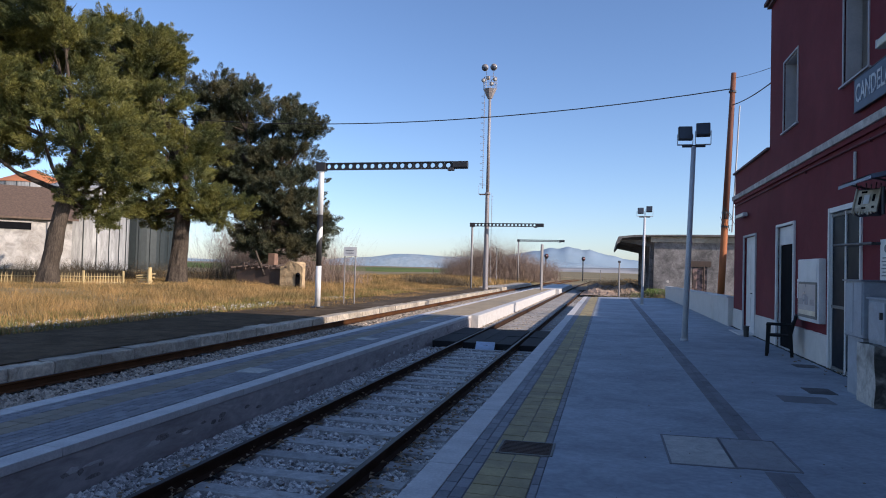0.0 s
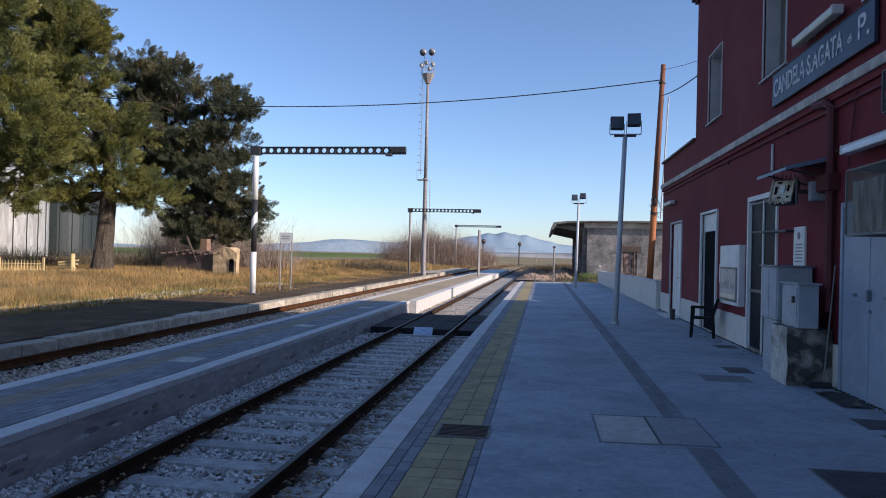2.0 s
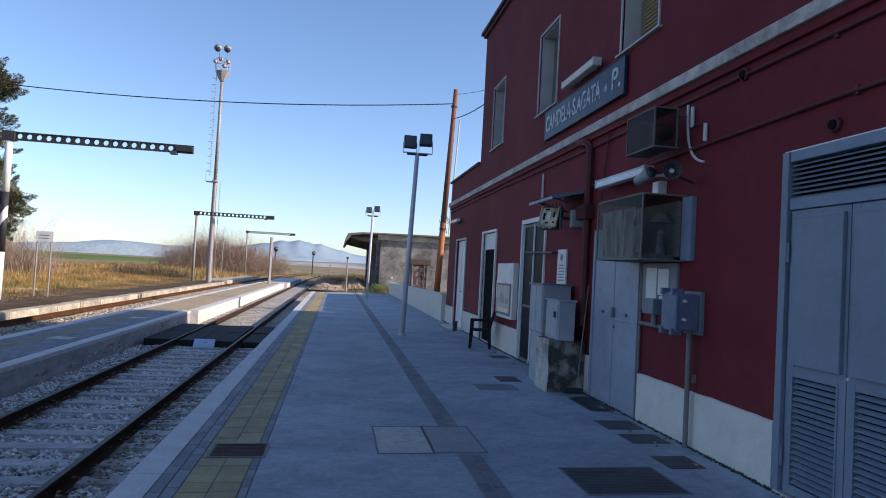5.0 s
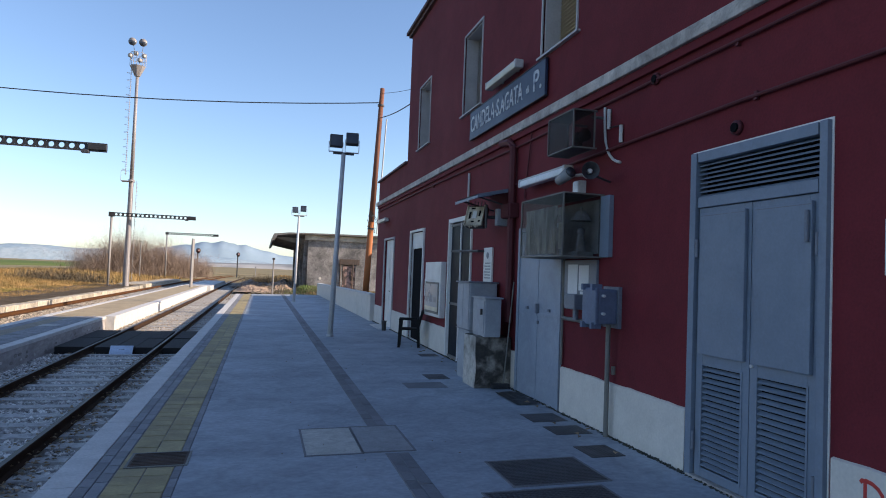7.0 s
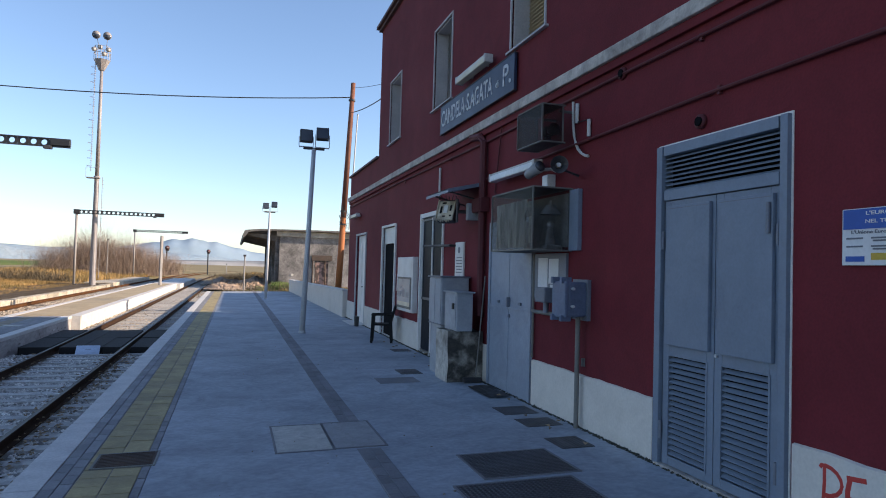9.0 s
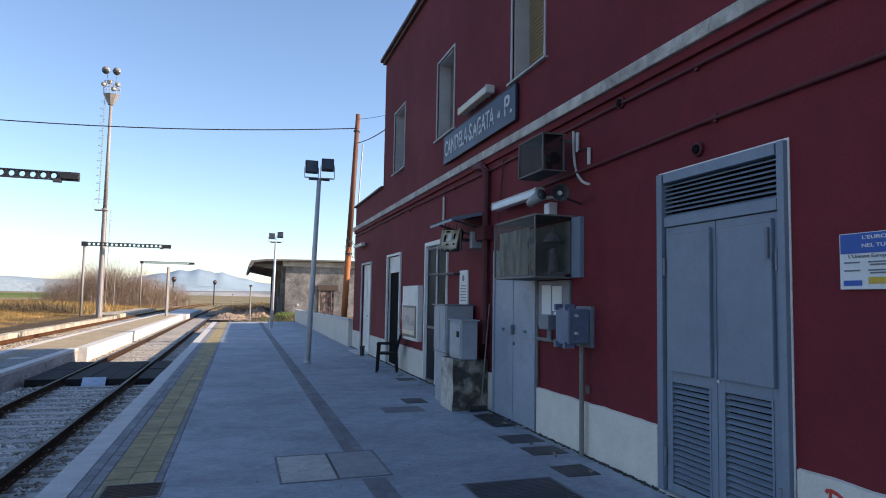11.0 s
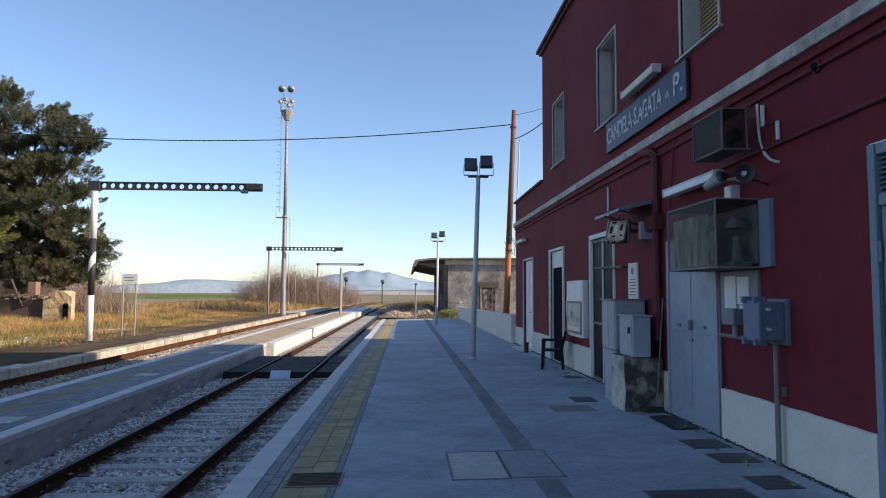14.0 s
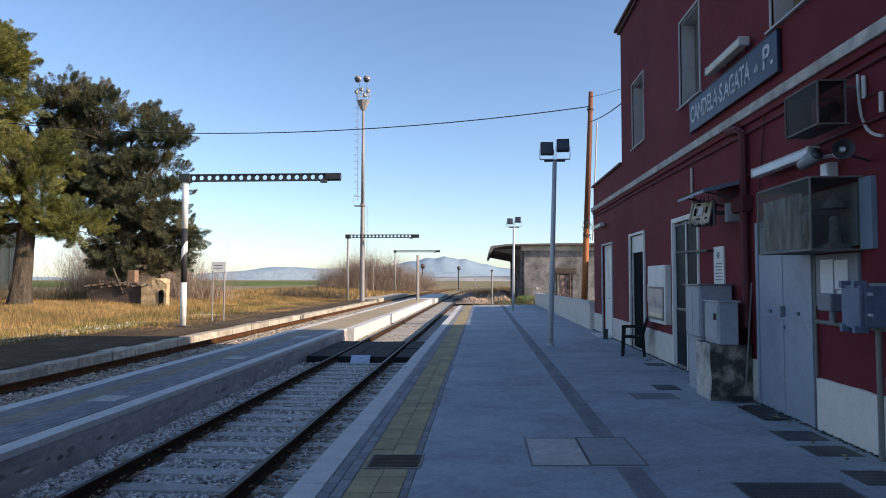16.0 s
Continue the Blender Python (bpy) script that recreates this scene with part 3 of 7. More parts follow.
stones("ballast_stones", -8.62, -6.55, 6.0, 45, 14000, 0.045, RAIL_Z - 0.11, 7, "dusty crushed stones of the second track", "dusty_stone", stay_clear=[(-8.8, -8.6), (-7.3, -7.1)])
stones("ballast_stones", -9.37, -8.76, 5.0, 50, 7000, 0.045, RAIL_Z - 0.115, 10, "crushed stones heaped between the second track and the stone edge", "dusty_stone")
stones("yard_stones", -0.9, 9.0, 40, 75, 4000, 0.045, -0.35, 9, "scattered brown gravel in the yard past the platform", "yard_stone", mound=0.04)
stones("verge_stones", -15.2, -13.6, 8.0, 34, 2200, 0.042, -0.31, 8, "white stone rubble along the edge of the grass", mound=0.05)

def fallen_leaves(name, label, xs, y0, y1, count, z, seed):
    rng = np.random.default_rng(seed)
    x = rng.choice(xs, count) + rng.normal(0, 0.09, count)
    y = y0 + (y1 - y0) * rng.uniform(0, 1, count) ** 1.3
    a = rng.uniform(0, 6.28, count)
    r = rng.uniform(0.02, 0.045, count)
    up = rng.uniform(0.0, 0.05, count)
    v, f = [], []
    for i in range(count):
        c_, s_ = math.cos(a[i]) * r[i], math.sin(a[i]) * r[i]
        k = len(v)
        v += [(x[i] - c_, y[i] - s_, z + up[i]), (x[i] - s_ * 0.6, y[i] + c_ * 0.6, z + up[i] + 0.018), (x[i] + c_, y[i] + s_, z + up[i] + 0.004), (x[i] + s_ * 0.6, y[i] - c_ * 0.6, z + up[i] + 0.02)]
        f += [(k, k + 1, k + 2), (k, k + 2, k + 3)]
    return tagged(soup(name, v, f, M["dead_leaf"]), label, "leaves", kind="stuff")


fallen_leaves("dead_leaves", "dry brown leaves blown against the rails", [-4.0, -3.72, -2.52, -2.2, -2.1, -4.1], 3.2, 16.8, 1400, RAIL_Z - 0.135, 41)
fallen_leaves("dead_leaves", "few dry leaves on the concrete by the wall", [3.2, 3.05], 5.0, 15.0, 26, 0.062, 42)

# level crossing boards
cross = thing("board_crossing", "dark rubber and timber boards laid across the track", "crossing")
for x0, x1 in ((-4.62, -3.96), (-3.78, -3.32), (-3.32, -2.88), (-2.88, -2.46), (-2.26, -1.45)):
    for y0, y1 in ((17.3, 19.4), (19.42, 21.5)):
        bpart("board", (x0 + 0.008, y0, -0.66, x1 - 0.008, y1, RAIL_Z - 0.012 + random.uniform(-0.01, 0.006)), M["rubber"], cross, bev=0.01)
box_ = thing("track_plate", "pale blue-grey plate leaning on the crossing edge between the rails", "plate")
ob = bpart("plate", (-0.25, -0.02, 0, 0.25, 0.02, 0.34), M["pale_blue"], box_, bev=0.006)
ob.matrix_basis = pose(-3.14, 17.05, -0.67, -52, 0, 3)
bpart("stud", (-3.2, 17.2, -0.66, -3.08, 17.29, -0.52), M["iron"], box_)


# ---- main platform ----
def slab(x0, x1, y0, y1, depth=0.12, lift=0.0, bev=0.0):
    bm = bmesh.new()
    box(bm, x0, y0, -depth, x1, y1, 0, bev)
    for v in bm.verts:
        v.co.z += pz(v.co.x) + lift
    return bm


bm = bmesh.new()
box(bm, EDGE + 0.03, -14, -0.8, W + 0.3, 39.4, -0.13)
box(bm, EDGE + 0.012, -14, -0.7, EDGE + 0.2, 39.4, -0.125)
platform = structure("platform", bm, M["island_face"], "raised concrete platform beside the near track", "platform")
cuts = [-14, -6, 0.5, 15.95, 27.6, 39.4]
for a, b in zip(cuts[:-1], cuts[1:]):
    part("slab", slab(-0.49, W, a + 0.014, b - 0.014), M["concrete"], platform)
y = 2.0
part("coping", slab(EDGE, -1.14, -14, y - 0.004, bev=0.006), M["coping"], platform)
while y < 39.4:
    part("coping", slab(EDGE + random.uniform(-0.004, 0.004), -1.14, y + 0.003, min(39.4, y + 1.0) - 0.003, lift=random.uniform(0, 0.004), bev=0.006), M["coping"], platform)
    y += 1.0


def paving(parent, cells, z_of, near, far, y0, y1, limit):
    """cells: rows of (x centre, width, length, kind, phase)."""
    meshes = {}
    rest = {}
    for xc, w, ln, kind, phase in cells:
        key = (round(w, 3), ln, kind)
        if key not in meshes:
            bm = bmesh.new()
            box(bm, -w / 2 + 0.004, -ln / 2 + 0.004, -0.06, w / 2 - 0.004, ln / 2 - 0.004, 0, 0.004)
            me = bpy.data.meshes.new(kind)
            bm.to_mesh(me)
            bm.free()
            me.materials.append(M[near[kind]])
            meshes[key] = me
        y = y0 + phase
        while y < y1:
            lift = random.uniform(-0.002, 0.002)
            if 3.5 < y < limit:
                ob = link("paver" if kind == "paver" else "tactile_tile", meshes[key], None, parent)
                ob.location = (xc, y + ln / 2, z_of(xc) + lift)
            else:
                v, f = rest.setdefault(kind, ([], []))
                k = len(v)
                z = z_of(xc) + lift
                a, b, c, d = xc - w / 2 + 0.005, xc + w / 2 - 0.005, y + 0.005, y + ln - 0.005
                v += [(a, c, z), (b, c, z), (b, d, z), (a, d, z), (a, c, z - 0.03), (b, c, z - 0.03), (b, d, z - 0.03), (a, d, z - 0.03)]
                f += [tuple(k + q for q in r) for r in ((0, 1, 2, 3), (0, 4, 5, 1), (1, 5, 6, 2), (2, 6, 7, 3), (3, 7, 4, 0))]
            y += ln
    for kind, (v, f) in rest.items():
        ob = soup("paving" if kind == "paver" else "tactile_paving", v, f, M[far[kind]], parent)
        ob["kind"] = "stuff"


part("bedding", slab(-1.136, -0.494, -14, 39.4, lift=-0.008, depth=0.09), M["asphalt"], platform, "dark joints under the paving")

# ---- middle platform ----
ISL_Z = -0.2
island = structure("island_platform", box(bmesh.new(), -6.52, -10, -0.85, -4.76, 23.25, ISL_Z - 0.05), M["island_face"], "low narrow platform between the tracks with a worn pale face", "platform")
# far half takes the paler coping colour to look sunlit
bpart("far_section", (-6.52, 23.5, -0.85, -4.5, 59.3, ISL_Z - 0.062), M["coping"], island, "face of the far half with sunlight painted in as a paler colour", bev=0)
bpart("end_section", (-6.5, 59.3, -0.85, -4.2, 82, ISL_Z - 0.02), M["coping"], island, bev=0.01)
part("bedding", box(bmesh.new(), -6.3, -10, ISL_Z - 0.05, -5.02, 23.2, ISL_Z - 0.03), M["asphalt"], island)
y = -10.0
while y < 23.2:
    y2 = min(23.24, y + 1.0)
    for a, b in ((-4.99, -4.75), (-6.53, -6.29)):
        bpart("coping", (a, y + 0.003, ISL_Z - 0.08, b, y2 - 0.003, ISL_Z + random.uniform(0, 0.004)), M["coping"], island, bev=0.006)
    y += 1.0
for a, b in ((-4.82, -4.48), (-6.53, -6.29)):
    y = 23.25
    while y < 59:
        bpart("coping", (a, y + 0.004, ISL_Z - 0.09, b, min(59.3, y + 2.0) - 0.004, ISL_Z + 0.012), M["coping"], island, bev=0.006)
        y += 2.0
bpart("walkway", (-6.28, 23.25, ISL_Z - 0.06, -4.83, 59.3, ISL_Z + 0.004), M["island_top"], island, "paving of the far half with sunlight painted in as a sandy colour")
bpart("end_cap", (-4.757, 23.2, -0.8, -4.5, 23.495, ISL_Z + 0.014), M["coping"], island)



def spalls(parent, x, y0, y1, z0, z1, count, seed):
    """Ragged flakes where the render has come off the platform's face."""
    rng = random.Random(seed)
    for _ in range(count):
        u = rng.random() ** 1.4
        cy, cz = y0 + (y1 - y0) * u, rng.uniform(z0, z1)
        ry, rz = rng.uniform(0.03, 0.12), rng.uniform(0.015, 0.04)
        bm = bmesh.new()
        n = 14
        rim_, lip = [], []
        for i in range(n):
            a = 2 * math.pi * i / n
            k = 1 + 0.45 * noise.noise((math.cos(a) * 1.6 + cy * 7, math.sin(a) * 1.6, cz * 9))
            rim_.append(bm.verts.new((x, cy + ry * k * math.cos(a), cz + rz * k * math.sin(a))))
            lip.append(bm.verts.new((x + 0.004, cy + ry * k * 0.93 * math.cos(a), cz + rz * k * 0.9 * math.sin(a))))
        for i in range(n):
            j = (i + 1) % n
            bm.faces.new((rim_[i], rim_[j], lip[j], lip[i]))
        bm.faces.new(lip)
        part("spalled_patch", bm, M["spall"] if rng.random() < 0.7 else M["coping"], parent)


spalls(island, -4.759, 5.0, 22.5, -0.57, -0.42, 46, 3)

# ---- far platform ----
bm = bmesh.new()
nx, ny = 8, 60
g = [[bm.verts.new((-9.75 - 4.7 * i / nx, -10 + 70 * j / ny, -0.30 + 0.02 * noise.noise((i * 0.8, j * 0.5, 0)) - (0.06 if i == nx else 0))) for i in range(nx + 1)] for j in range(ny + 1)]
for a, b in zip(g[:-1], g[1:]):
    for i in range(nx):
        bm.faces.new((a[i], b[i], b[i + 1], a[i + 1]))
far_platform = structure("far_platform", bm, M["earth"], "bare earth platform with an old stone edge beside the second track", "platform")
y = 4.0
while y < 58:
    ln = random.choice((0.9, 1.1, 1.4))
    dx = random.uniform(-0.02, 0.02)
    bm = box(bmesh.new(), -9.85 + dx, y + 0.01, -0.75, -9.38 + dx, y + ln - 0.01, -0.31 + random.uniform(-0.02, 0.012), 0.025)
    bmesh.ops.subdivide_edges(bm, edges=[e for e in bm.edges if e.calc_length() > 0.3], cuts=5, use_grid_fill=True)
    for v in bm.verts:
        v.co += noise.noise_vector(v.co * 4.5) * 0.022 + noise.noise_vector(v.co * 13) * 0.01
    part("kerb_stone", bm, M["kerb"], far_platform)
    y += ln
bpart("far_walk", (-11.6, 60, -0.6, -9.4, 84, -0.22), M["kerb"], far_platform, bev=0.02)


# ---- station building ----
def wall_sheet(x, xb, y0, y1, z0, z1, holes):
    bm = bmesh.new()
    ys = sorted({y0, y1, *[h[0] for h in holes], *[h[1] for h in holes]})
    zs = sorted({z0, z1, *[h[2] for h in holes], *[h[3] for h in holes]})
    def hole(a, b):
        return any(h[0] < a < h[1] and h[2] < b < h[3] for h in holes)
    for ya, yb in zip(ys[:-1], ys[1:]):
        for za, zb in zip(zs[:-1], zs[1:]):
            if not hole((ya + yb) / 2, (za + zb) / 2):
                quad(bm, (x, ya, za), (x, ya, zb), (x, yb, zb), (x, yb, za))
                quad(bm, (xb, ya, za), (xb, yb, za), (xb, yb, zb), (xb, ya, zb))
    for a, b, c, d in holes:
        quad(bm, (x, a, c), (xb, a, c), (xb, a, d), (x, a, d))
        quad(bm, (x, b, c), (x, b, d), (xb, b, d), (xb, b, c))
        quad(bm, (x, a, c), (x, b, c), (xb, b, c), (xb, a, c))
        quad(bm, (x, a, d), (xb, a, d), (xb, b, d), (x, b, d))
    bmesh.ops.remove_doubles(bm, verts=bm.verts, dist=0.0005)
    return bm


DOORS = {"plant": (3.18, 4.465, 0.0, 2.59), "steel": (6.87, 8.15, 0.0, 2.2), "glazed": (10.32, 11.68, 0.0, 2.56), "dark": (13.72, 14.95, 0.0, 2.5), "white": (17.05, 18.4, 0.0, 2.46)}
WINDOWS = [(13.62, 14.62, 4.40, 5.82), (10.14, 11.12, 4.40, 5.82), (6.70, 7.66, 4.40, 5.82)]
TALL_END, LOW_END, TALL_TOP, LOW_TOP, BACK = 15.8, 19.8, 7.5, 4.28, 12.5
bm = wall_sheet(W, W + 0.35, -14, TALL_END, 0.0, TALL_TOP, list(DOORS.values())[:4] + WINDOWS)
wall_front = structure("wall_front", bm, M["red"], "maroon plastered station wall facing the tracks", "wall")
bm = wall_sheet(W, W + 0.35, TALL_END, LOW_END, 0.0, LOW_TOP, [DOORS["white"]])
structure("wall_front_low", bm, M["red"], "maroon plastered wall of the low end bay", "wall")
bm = bmesh.new()
quad(bm, (W, LOW_END, 0), (W, LOW_END, LOW_TOP), (BACK, LOW_END, LOW_TOP), (BACK, LOW_END, 0))
quad(bm, (W, TALL_END, LOW_TOP - 0.3), (W, TALL_END, TALL_TOP), (BACK, TALL_END, TALL_TOP), (BACK, TALL_END, LOW_TOP - 0.3))
quad(bm, (BACK, -14, 0), (BACK, LOW_END, 0), (BACK, LOW_END, LOW_TOP), (BACK, -14, LOW_TOP))
quad(bm, (BACK, -14, LOW_TOP), (BACK, TALL_END, LOW_TOP), (BACK, TALL_END, TALL_TOP), (BACK, -14, TALL_TOP))
quad(bm, (W, -14, 0), (BACK, -14, 0), (BACK, -14, TALL_TOP), (W, -14, TALL_TOP))
structure("wall_rear", bm, M["red"], "maroon plastered end and rear walls of the station", "wall")
bm = bmesh.new()
box(bm, W - 0.13, -14, TALL_TOP, BACK + 0.1, TALL_END + 0.13, TALL_TOP + 0.07)
box(bm, W - 0.07, -14, TALL_TOP - 0.07, W + 0.1, TALL_END + 0.07, TALL_TOP)
box(bm, W - 0.06, TALL_END, LOW_TOP, BACK, LOW_END + 0.06, LOW_TOP + 0.05)
structure("roof", bm, M["roof_tile"], "flat roof with a thin dark projecting edge", "roof")
bm = bmesh.new()
box(bm, W + 0.35, -13.9, 2.95, BACK - 0.1, LOW_END - 0.1, 3.05)
structure("ceiling", bm, M["plinth"], "plain ceiling slab inside the station", "ceiling")
# unseen wall, black so that the rooms behind the doors look unlit
bm = bmesh.new()
box(bm, W + 0.9, -13.9, 0.0, W + 1.0, LOW_END - 0.1, 2.95)
structure("wall_inner", bm, M["void"], "unseen inner wall painted near-black for the unlit interior", "wall")
bm = bmesh.new()
box(bm, W - 0.075, -14, 3.55, W - 0.001, LOW_END + 0.05, 3.67, 0.012)
structure("trim_course", bm, M["trim"], "pale chipped string course along the facade", "trim")
bm = bmesh.new()
box(bm, W - 0.04, -14, 3.47, W - 0.001, LOW_END, 3.55, 0.008)
structure("trim_moulding", bm, M["red"], "maroon moulding under the string course", "trim")
# plinth between the doors, with a slightly ragged top
edges = [-14] + [v for d in DOORS.values() for v in (d[0] - 0.06, d[1] + 0.06)] + [LOW_END]
for a, b in zip(edges[::2], edges[1::2]):
    bm = bmesh.new()
    n = max(2, int((b - a) / 0.12))
    rows_ = []
    for i in range(n + 1):
        yy = a + (b - a) * i / n
        top = 0.575 + 0.012 * noise.noise((yy * 4, 0, 0)) + 0.006 * noise.noise((yy * 17, 2, 0))
        rows_.append([bm.verts.new(p) for p in ((W - 0.022, yy, 0.0), (W - 0.022, yy, top - 0.008), (W - 0.001, yy, top))])
    for p, q in zip(rows_[:-1], rows_[1:]):
        bm.faces.new((p[0], p[1], q[1], q[0]))
        bm.faces.new((p[1], p[2], q[2], q[1]))
    for p in (rows_[0], rows_[-1]):
        bm.faces.new(p)
    structure("plinth", bm, M["plinth"], "off-white plastered plinth with damp stains", "wall base")

# low wall past the building
def sloped(bm, near_lift):
    for v in bm.verts:
        if v.co.z > 0.3:
            v.co.z += near_lift * (40.2 - v.co.y) / 20.4
    return bm


bm = sloped(box(bmesh.new(), 3.22, LOW_END + 0.06, -0.2, 3.42, 40.2, 0.70, 0.012), 0.15)
structure("wall_low", bm, M["plinth"], "low pale rendered wall along the platform", "wall")
bm = sloped(box(bmesh.new(), 3.19, LOW_END + 0.06, 0.70, 3.45, 40.2, 0.745, 0.01), 0.15)
structure("wall_cap", bm, M["coping"], "thin coping on the low wall", "trim")
# unseen block behind the station, added only to shade the end of the platform
bm = box(bmesh.new(), 7.6, 20.5, 0, 13.0, 35.0, 3.62)
structure("shade_block", bm, M["barn"], "unseen block added behind the station to shade the platform end", "building")

# ---- windows and doors ----
def louvres(parent, y0, y1, z0, z1, x, step, material, name="slat"):
    n = int((z1 - z0) / step)
    me = None
    for i in range(n):
        z = z0 + (i + 0.5) * (z1 - z0) / n
        if me is None:
            bm = bmesh.new()
            h = (z1 - z0) / n
            pts = [(-0.018, -h * 0.40), (-0.021, -h * 0.20), (0.010, h * 0.26), (0.013, h * 0.12)]
            r0 = [bm.verts.new((a, y0, b)) for a, b in pts]
            r1 = [bm.verts.new((a, y1, b)) for a, b in pts]
            for k in range(4):
                j = (k + 1) % 4
                bm.faces.new((r0[k], r0[j], r1[j], r1[k]))
            bm.faces.new(r0[::-1])
            bm.faces.new(r1)
            ob = part(name, bm, material, parent)
            me = ob.data
        else:
            ob = link(name, me, None, parent)
        ob.location = (x, 0, z)


for k, (a, b, c, d) in enumerate(WINDOWS):
    w = thing(f"window_{k + 1}", "upper window with pale stone surround and closed roller shutter", "window", kind="structure")
    for ya, yb in ((a - 0.035, a), (b, b + 0.035)):
        bpart("jamb", (W - 0.018, ya, c, W + 0.02, yb, d + 0.035), M["marble"], w)
    bpart("head", (W - 0.017, a + 0.001, d, W + 0.02, b - 0.001, d + 0.034), M["marble"], w)
    bpart("sill", (W - 0.05, a - 0.09, c - 0.03, W + 0.2, b + 0.09, c - 0.002), M["marble"], w)
    for ya, yb in ((a + 0.001, a + 0.02), (b - 0.02, b - 0.001)):
        bpart("reveal", (W + 0.021, ya, c, W + 0.24, yb, d), M["marble"], w, bev=0)
    bpart("reveal_head", (W + 0.021, a + 0.021, d - 0.02, W + 0.24, b - 0.021, d - 0.001), M["marble"], w, bev=0)
    sh = bpart("shutter", (W + 0.25, a, c, W + 0.27, b, d), M["shutter"] if k == 2 else M["shutter_grey"], w, bev=0)
    louvres(sh, a + 0.03, b - 0.03, c, d, W + 0.238, 0.05, M["shutter"] if k == 2 else M["shutter_grey"])

# plant-room door with louvres
a, b, c, d = DOORS["plant"]
dr = thing("door_1", "tall blue-grey steel double door with ventilation louvres", "door", kind="structure")
G, GD = M["grey_door"], M["grey_dark"]
for ya, yb in ((a - 0.02, a + 0.04), (b - 0.04, b + 0.03)):
    bpart("frame_post", (W - 0.04, ya, 0.06, W + 0.08, yb, d + 0.02), G, dr)
bpart("frame_head", (W - 0.038, a + 0.056, d - 0.06, W + 0.08, b - 0.056, d + 0.018), G, dr)
bpart("frame_rail", (W - 0.03, a + 0.056, 2.17, W + 0.07, b - 0.056, 2.25), G, dr)
for ya, yb in ((a - 0.034, a - 0.021), (b + 0.031, b + 0.044)):
    bpart("plaster_edge", (W - 0.008, ya, 0.06, W + 0.02, yb, d + 0.036), M["white"], dr, "pale plaster edge", bev=0.002)
bpart("plaster_edge", (W - 0.008, a - 0.02, d + 0.021, W + 0.02, b + 0.03, d + 0.036), M["white"], dr, "pale plaster edge", bev=0.002)
bpart("threshold", (W - 0.05, a, 0.02, W + 0.1, b, 0.085), M["trim"], dr)
bpart("backing", (W + 0.06, a + 0.05, 0.08, W + 0.075, b - 0.05, d - 0.05), M["void"], dr, bev=0)
louvres(dr, a + 0.045, b - 0.045, 2.25, 2.53, W + 0.01, 0.032, G)
mid = (a + b) / 2
for ya, yb, hinge in ((a + 0.058, mid - 0.004, "near"), (mid + 0.004, b - 0.058, "far")):
    leaf = bpart("leaf_frame", (W - 0.012, ya, 0.09, W + 0.03, ya + 0.075, 2.165), G, dr)
    bpart("stile", (W - 0.012, yb - 0.075, 0.09, W + 0.03, yb, 2.165), G, leaf)
    for z0, z1 in ((0.09, 0.16), (0.95, 1.07), (2.1, 2.165)):
        bpart("cross_rail", (W - 0.0115, ya + 0.076, z0, W + 0.029, yb - 0.076, z1), G, leaf)
    bpart("panel", (W - 0.045, ya + 0.03, 1.03, W - 0.0125, yb - 0.06, 2.12), G, leaf, bev=0.006)
    for dims in ((ya + 0.062, 0.150, ya + 0.078, 0.955), (yb - 0.078, 0.150, yb - 0.062, 0.955)):
        bpart("louvre_rim", (W - 0.019, dims[0], dims[1], W - 0.0122, dims[2], dims[3]), G, leaf, bev=0.002)
    for z_ in (0.150, 0.942):
        bpart("louvre_rim", (W - 0.0185, ya + 0.079, z_, W - 0.0122, yb - 0.079, z_ + 0.013), G, leaf, bev=0.002)
    bpart("panel_seam", (W - 0.0465, ya + 0.032, 2.095, W - 0.0452, yb - 0.062, 2.101), GD, leaf, bev=0)
    louvres(leaf, ya + 0.08, yb - 0.08, 0.17, 0.94, W + 0.006, 0.042, G)
    for z in (0.35, 1.85):
        rpart("hinge", (W - 0.03, yb if hinge == "far" else ya, z - 0.07), (W - 0.03, yb if hinge == "far" else ya, z + 0.07), 0.012, GD, leaf)
rpart("handle", (W - 0.06, a + 0.11, 1.86), (W - 0.06, a + 0.11, 2.06), 0.014, GD, dr, "dark steel door handle")
rpart("lock", (W - 0.03, mid - 0.03, 1.01), (W - 0.01, mid - 0.03, 1.01), 0.012, M["galv"], dr)

# plain steel double door
a, b, c, d = DOORS["steel"]
dr = thing("door_2", "pale grey painted sheet steel double door", "door", kind="structure")
for ya, yb in ((a - 0.03, a + 0.03), (b - 0.03, b + 0.03)):
    bpart("frame_post", (W - 0.035, ya, 0.03, W + 0.06, yb, d + 0.02), M["steel_blue"], dr)
bpart("frame_head", (W - 0.034, a + 0.031, d - 0.04, W + 0.06, b - 0.031, d + 0.018), M["steel_blue"], dr)
mid = (a + b) / 2
for ya, yb in ((a + 0.033, mid - 0.003), (mid + 0.003, b - 0.033)):
    leaf = bpart("leaf", (W - 0.02, ya, 0.07, W + 0.02, yb, d - 0.045), M["steel_blue"], dr, bev=0.006)
    bpart("cross_rail", (W - 0.03, ya + 0.01, 1.10, W - 0.0205, yb - 0.01, 1.14), M["steel_blue"], leaf)
bpart("handle", (W - 0.07, mid - 0.055, 1.13, W - 0.021, mid - 0.02, 1.25), GD, dr, "dark door handle", bev=0.008)
for y_ in (mid - 0.36, mid + 0.3):
    bpart("latch", (W - 0.045, y_ - 0.03, 1.165, W - 0.021, y_ + 0.03, 1.20), GD, dr, "small dark latch", bev=0.006)
